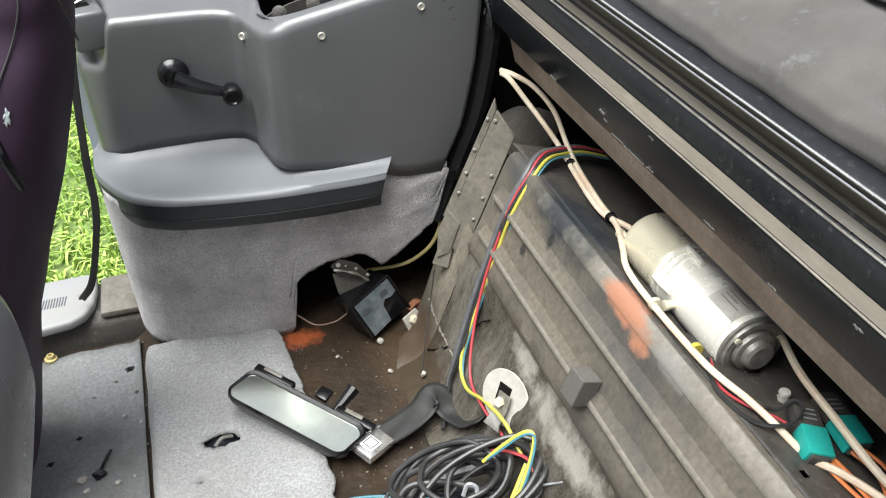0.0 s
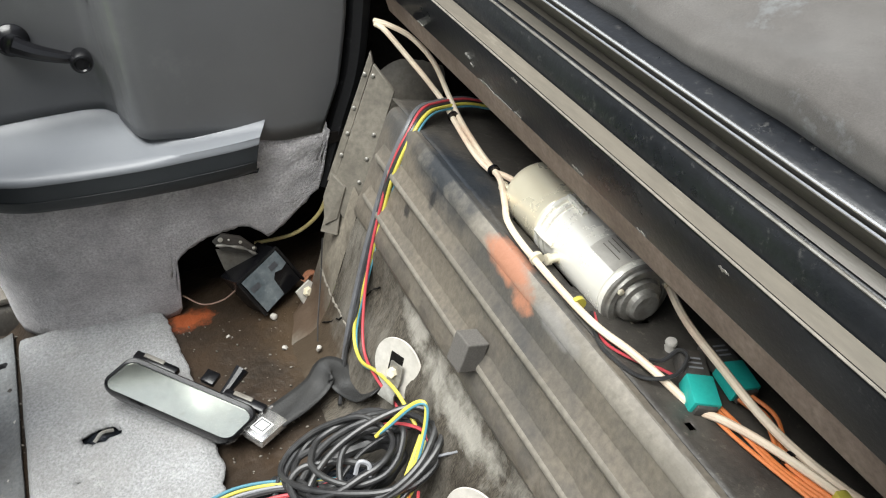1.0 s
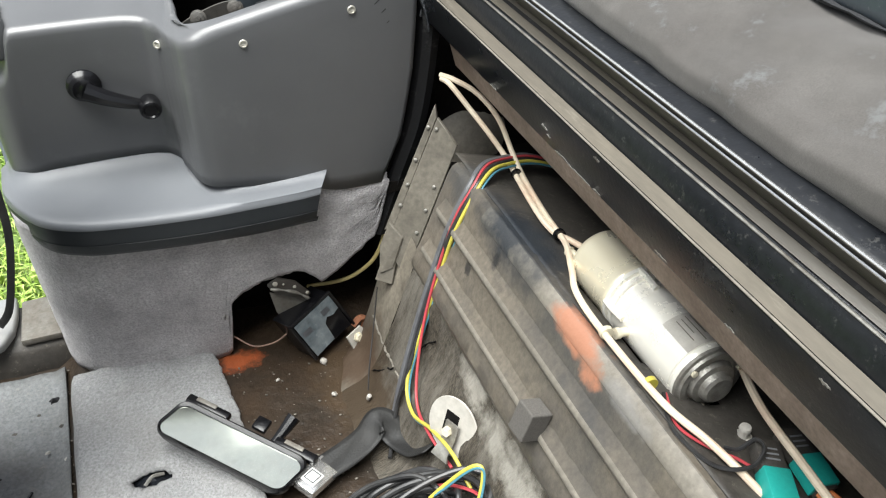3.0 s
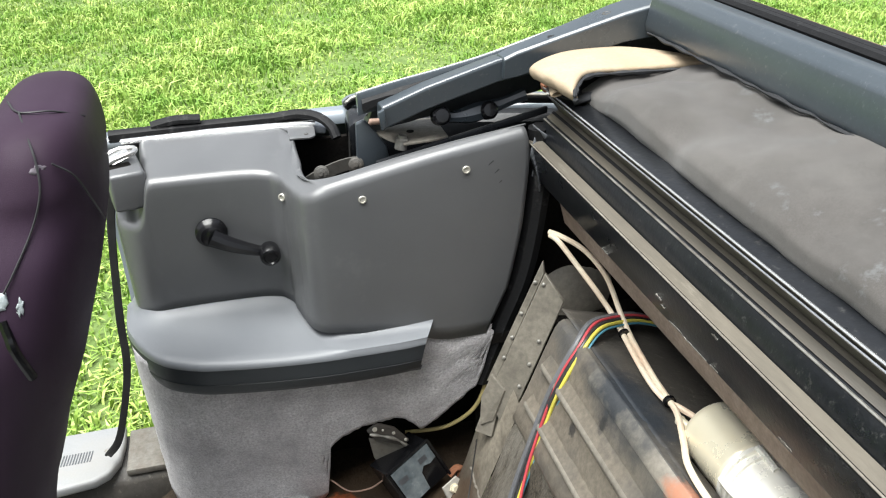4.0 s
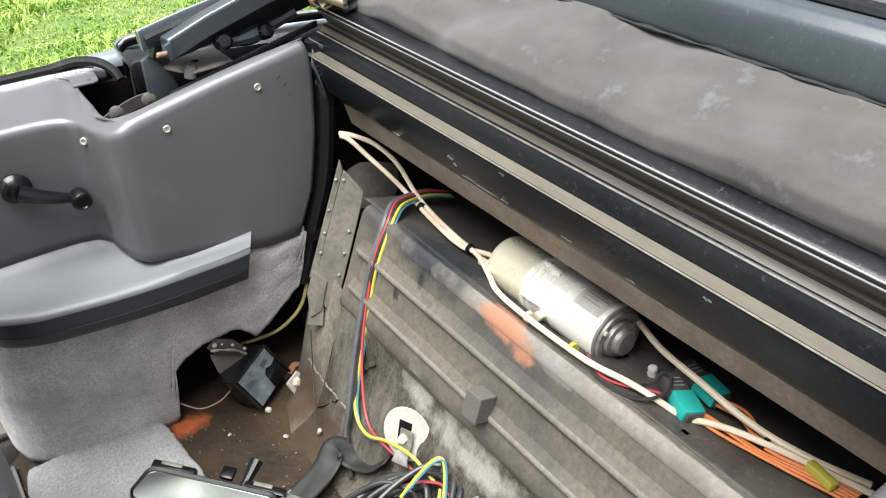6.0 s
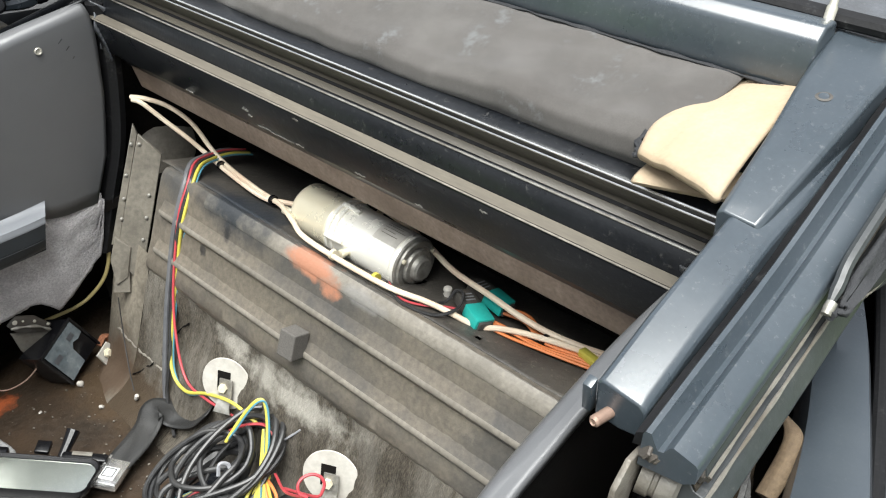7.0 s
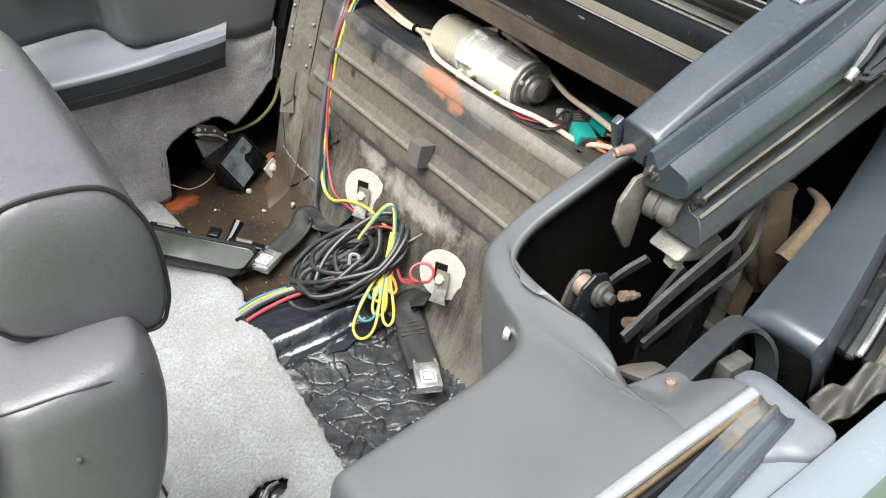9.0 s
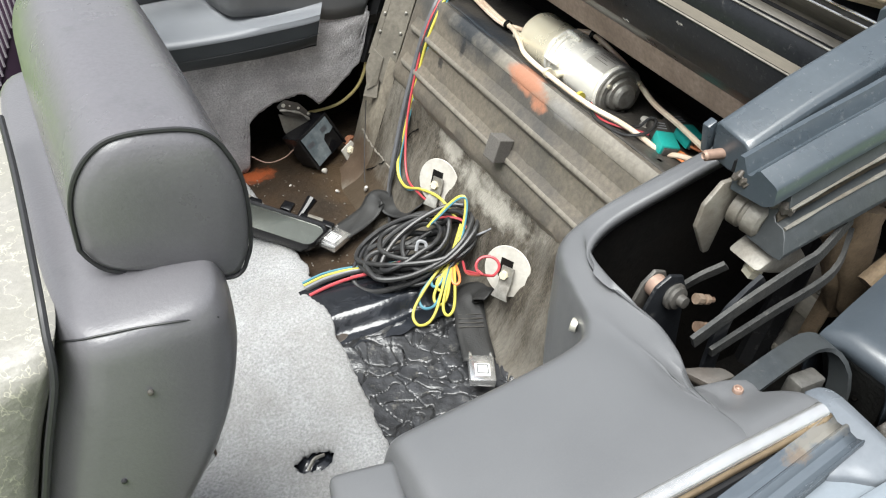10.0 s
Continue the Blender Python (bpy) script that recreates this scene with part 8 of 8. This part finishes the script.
def loops():
    top0 = Vector((0.222, 0.000, 0.352))
    ends = ((M_YELLOWW, "yellow", (0.113, -0.072, 0.288), 0.020), (M_BLUEW, "blue", (0.135, -0.050, 0.300), 0.018), (M_YELLOWW, "yellow", (0.158, -0.060, 0.306), 0.012), (M_YELLOWW, "yellow", (0.162, -0.088, 0.302), 0.010), (M_YELLOWW, "yellow", (0.172, -0.040, 0.318), 0.010), (M_BLUEW, "blue", (0.165, -0.030, 0.322), 0.009), (M_ORANGEW, "orange", (0.199, -0.052, 0.330), 0.007))
    for k, (m_, nm, end, w) in enumerate(ends):
        top, end = top0 + Vector((0.004 * math.sin(k * 2.1), 0.005 * math.cos(k * 1.3), -0.003 * k)), Vector(end)
        d = Vector((end.x - top.x, end.y - top.y, 0)).normalized()
        side = Vector((-d.y, d.x, 0))
        at = lambda f, o: top.lerp(end, f) + side * o * w + Vector((0, 0, 0.006 * math.sin(math.pi * f)))
        pts = [(0.262, 0.045, 0.374), top, at(0.3, 0.35), at(0.6, 0.8), at(0.82, 1.0), at(0.96, 0.75), at(1.02, 0.0), at(0.96, -0.75), at(0.82, -1.0), at(0.55, -0.75), at(0.28, -0.35), top + Vector((0.004, -0.005, -0.005)), (0.266, 0.038, 0.368)]
        wire("wire_loop", pts, 0.0027, m_, f"{nm} wire folded in a loop on the floor", "wire", "folded loops", n=80)
    # a tall loop of yellow and blue over the coil, and the open red loop
    for m_, o, r, nm in ((M_YELLOWW, 0.0, 0.0029, "yellow"), (M_BLUEW, 0.0045, 0.0018, "blue")):
        wire("wire_loop", [(0.205, 0.070, 0.372), (0.225, 0.068 - o, 0.392), (0.250, 0.062 - o, 0.418), (0.266, 0.055 - o, 0.431), (0.272, 0.046 - o, 0.428), (0.262, 0.030 - o, 0.405), (0.240, 0.010 - o, 0.370), (0.224, 0.0, 0.350)], r, m_, f"{nm} wire arching over the coil", "wire", "folded loops", n=50)
    wire("wire_loop", [(0.285, 0.075, 0.376), (0.298, 0.055, 0.388), (0.292, 0.03, 0.376), (0.275, 0.02, 0.352)], 0.003, M_YELLOWW, "yellow wire bending behind the coil", "wire", "folded loops", n=30)
    wire("wire_loop", [(0.23, -0.02, 0.345), (0.205, -0.08, 0.375)] + [(0.1921, -0.1506, 0.4343), (0.1875, -0.1416, 0.4405), (0.1911, -0.1352, 0.4487), (0.2012, -0.1343, 0.4549), (0.213, -0.1395, 0.4563), (0.221, -0.1482, 0.4522), (0.2215, -0.1564, 0.4446), (0.2142, -0.1603, 0.437), (0.2026, -0.158, 0.4329)] + [(0.21, -0.07, 0.37)], 0.0024, M_REDW, "red wire standing in an open loop", "wire", "folded loops", n=50)
    for m_, dy, nm in ((M_YELLOWW, 0.0, "yellow"), (M_BLUEW, 0.007, "blue"), (M_GREYW, -0.007, "grey"), (M_REDW, -0.03, "red"), (M_BLACKW, -0.014, "black")):
        wire("tail_wire", [(-0.03, 0.128 + dy, 0.280), (0.01, 0.126 + dy, 0.288), (0.055, 0.112 + dy * 0.8, 0.296), (0.10, 0.09 + dy * 0.5, 0.302), (0.15, 0.07, 0.31)], 0.0026 if dy > -0.01 else 0.0034, m_, f"{nm} wire leading under the carpet", "wire", "loom tails", n=30)
    wire("thin_wire", [(0.262, 0.47, 0.42), (0.245, 0.45, 0.35), (0.222, 0.41, 0.30), (0.21, 0.385, 0.27)], 0.0012, M_BLACKW, "thin dark wire against the corner", sides=5)
    b = nb()
    lathe(b, (0.208, 0.382, 0.252), (0.2, -0.3, 1), [(0, 0.003), (0.004, 0.0045), (0.012, 0.004), (0.014, 0.001)], 10)
    tagged(part("stray_connector", b, M_WHITEPL), "small pale crimp connector lying on the floor", "connector")


loops()

# hanging belt strap and latch at the front of the side panel
strap = webbing("belt_strap", [(-0.236, 0.728, 0.870), (-0.258, 0.722, 0.83), (-0.272, 0.722, 0.76), (-0.290, 0.725, 0.61), (-0.297, 0.728, 0.52), (-0.315, 0.735, 0.44), (-0.345, 0.742, 0.345), (-0.375, 0.755, 0.30)], 0.013, "", None, (0, 1, 0.1))
tagged(strap, "thin black belt strap hanging beside the panel", "belt strap")
latch = thing("belt_latch", (-0.238, 0.735, 0.886), "bright steel belt latch on the panel corner", "belt latch")
b = nb()
tube(b, [(-0.258, 0.722, 0.884), (-0.237, 0.718, 0.897), (-0.213, 0.730, 0.900), (-0.214, 0.752, 0.899), (-0.240, 0.760, 0.896), (-0.262, 0.744, 0.888), (-0.258, 0.722, 0.884)], 0.004, 50, 8)
part("latch_loop", b, M_CHROME, latch, "bright steel loop")
b = nb()
box(b, (-0.236, 0.739, 0.8915), (0.034, 0.026, 0.003), (12, -14, 24), 0.001)
part("latch_plate", b, M_CHROME, latch, "bright steel plate")


def sill_plate():
    t = thing("sill_plate", (-0.5, 0.8, 0.262), "pale grey plastic sill plate with slots", "sill plate")
    b = nb()
    prism(b, [(-1.4, 0.706), (-0.46, 0.706), (-0.40, 0.712), (-0.374, 0.727), (-0.357, 0.76), (-0.351, 0.81), (-0.352, 0.862), (-1.4, 0.862)], "z", 0.262, 0.284, 0.007, 3)
    part("plate", b, M_SILL, t, "pale grey plastic")
    for k in range(14):
        b = nb()
        box(b, (-0.478 + k * 0.0052, 0.782, 0.2845), (0.0018, 0.03, 0.0012), (0, 0, -6))
        part("slot", b, M_DULLTRIM, t)
    b = nb()
    lathe(b, (-0.384, 0.790, 0.284), (0, 0, 1), [(0, 0.004), (0.001, 0.004), (0.0014, 0.001)], 10)
    part("screw", b, M_STEEL, t)


sill_plate()

# grit and small litter
rng = random.Random(21)
bm = nb()
for k in range(420):
    x, y = rng.uniform(-0.02, 0.24), rng.uniform(-0.05, 0.56)
    if rng.random() < 0.25:
        x, y = rng.uniform(-0.34, -0.26), rng.uniform(0.2, 0.7)
    r = rng.choice((0.0008, 0.0012, 0.0016, 0.0024))
    z = (floor_z(x, y) if x < 0.2 else floor_z(0.2, y) + 0.3 * (x - 0.2)) + 0.002
    bmesh.ops.create_icosphere(bm, subdivisions=1, radius=r, matrix=pose(x, y, z, rng.uniform(0, 90), rng.uniform(0, 90), 0) @ Matrix.Diagonal((1.3, 0.8, 0.7, 1)))
tagged(part("grit", bm, M_RIB, None, "", 0), "pale grit and crumbs scattered on the floor", "grit", kind="stuff")
for x, y, s_ in ((0.16, 0.43, 0.006), (0.075, 0.50, 0.004), (-0.305, 0.36, 0.007), (-0.29, 0.48, 0.006)):
    b = nb()
    bmesh.ops.create_icosphere(b, subdivisions=2, radius=s_, matrix=pose(x, y, floor_z(x, y) + s_ * 0.4, 20, 30, 40) @ Matrix.Diagonal((1.4, 0.8, 0.5, 1)))
    for v in b.verts:
        v.co += Vector((wob(v.co.x, v.co.y, v.co.z, 300, 0.002),) * 3)
    tagged(part("crumb", b, M_WHITEPL), "pale crumb of rubbish on the floor", "crumb", "floor crumbs")


# debris on the front floor
def front_z(x, y):
    return floor_z(x, y) + 0.012


b = nb()
lathe(b, (-0.453, 0.700, front_z(-0.453, 0.70)), (0.1, 0.05, 1), [(0, 0.012), (0.004, 0.012), (0.005, 0.008), (0.012, 0.007), (0.012, 0.004), (0.006, 0.003), (0.006, 0.0005)], 14)
tagged(part("brass_fitting", b, M_TUBE), "dirty brass fitting lying on the front floor", "fitting")
clip_ = thing("plastic_clip", (-0.364, 0.376, front_z(-0.364, 0.376)), "black plastic trim clip lying on the front floor", "clip")
b = nb()
box(b, (-0.364, 0.374, front_z(-0.364, 0.374) + 0.003), (0.020, 0.018, 0.007), (0, 0, 30), 0.002)
part("clip_head", b, M_BLACKPL, clip_)
b = nb()
tube(b, [(-0.362, 0.380, front_z(-0.362, 0.38) + 0.004), (-0.352, 0.402, front_z(-0.352, 0.402) + 0.006), (-0.345, 0.421, front_z(-0.345, 0.421) + 0.003)], 0.0028, 14, 6)
part("clip_stem", b, M_BLACKPL, clip_)
rng = random.Random(5)
for x, y, r in ((-0.309, 0.627, 0.016), (-0.297, 0.556, 0.006), (-0.398, 0.470, 0.012), (-0.442, 0.425, 0.016), (-0.374, 0.568, 0.008), (-0.335, 0.60, 0.007)):
    b = nb()
    top = b.verts.new((x, y, front_z(x, y) + r * 0.3))
    ring = [b.verts.new((x + r * rng.uniform(0.5, 1.2) * math.cos(2 * math.pi * k / 14), y + 0.7 * r * rng.uniform(0.5, 1.2) * math.sin(2 * math.pi * k / 14), front_z(x, y) - 0.004)) for k in range(14)]
    for k in range(14):
        b.faces.new((top, ring[k], ring[(k + 1) % 14]))
    tagged(part("dark_scrap", b, M_FOAM if r < 0.01 else M_RUBBER, None, "", 70), "small dark scrap of rubbish on the front floor", "scrap", "floor scraps")
for x, y, r in ((-0.391, 0.370, 0.008), (-0.384, 0.345, 0.005), (-0.32, 0.50, 0.004), (-0.335, 0.35, 0.005)):
    b = nb()
    bmesh.ops.create_icosphere(b, subdivisions=2, radius=r, matrix=pose(x, y, front_z(x, y) + r * 0.3, 20, 30, 40) @ Matrix.Diagonal((1.3, 0.8, 0.5, 1)))
    for v in b.verts:
        v.co += Vector((wob(v.co.x, v.co.y, v.co.z, 300, 0.002),) * 3)
    tagged(part("crumb", b, M_WHITEPL), "pale crumb of rubbish on the front floor", "crumb", "floor crumbs")
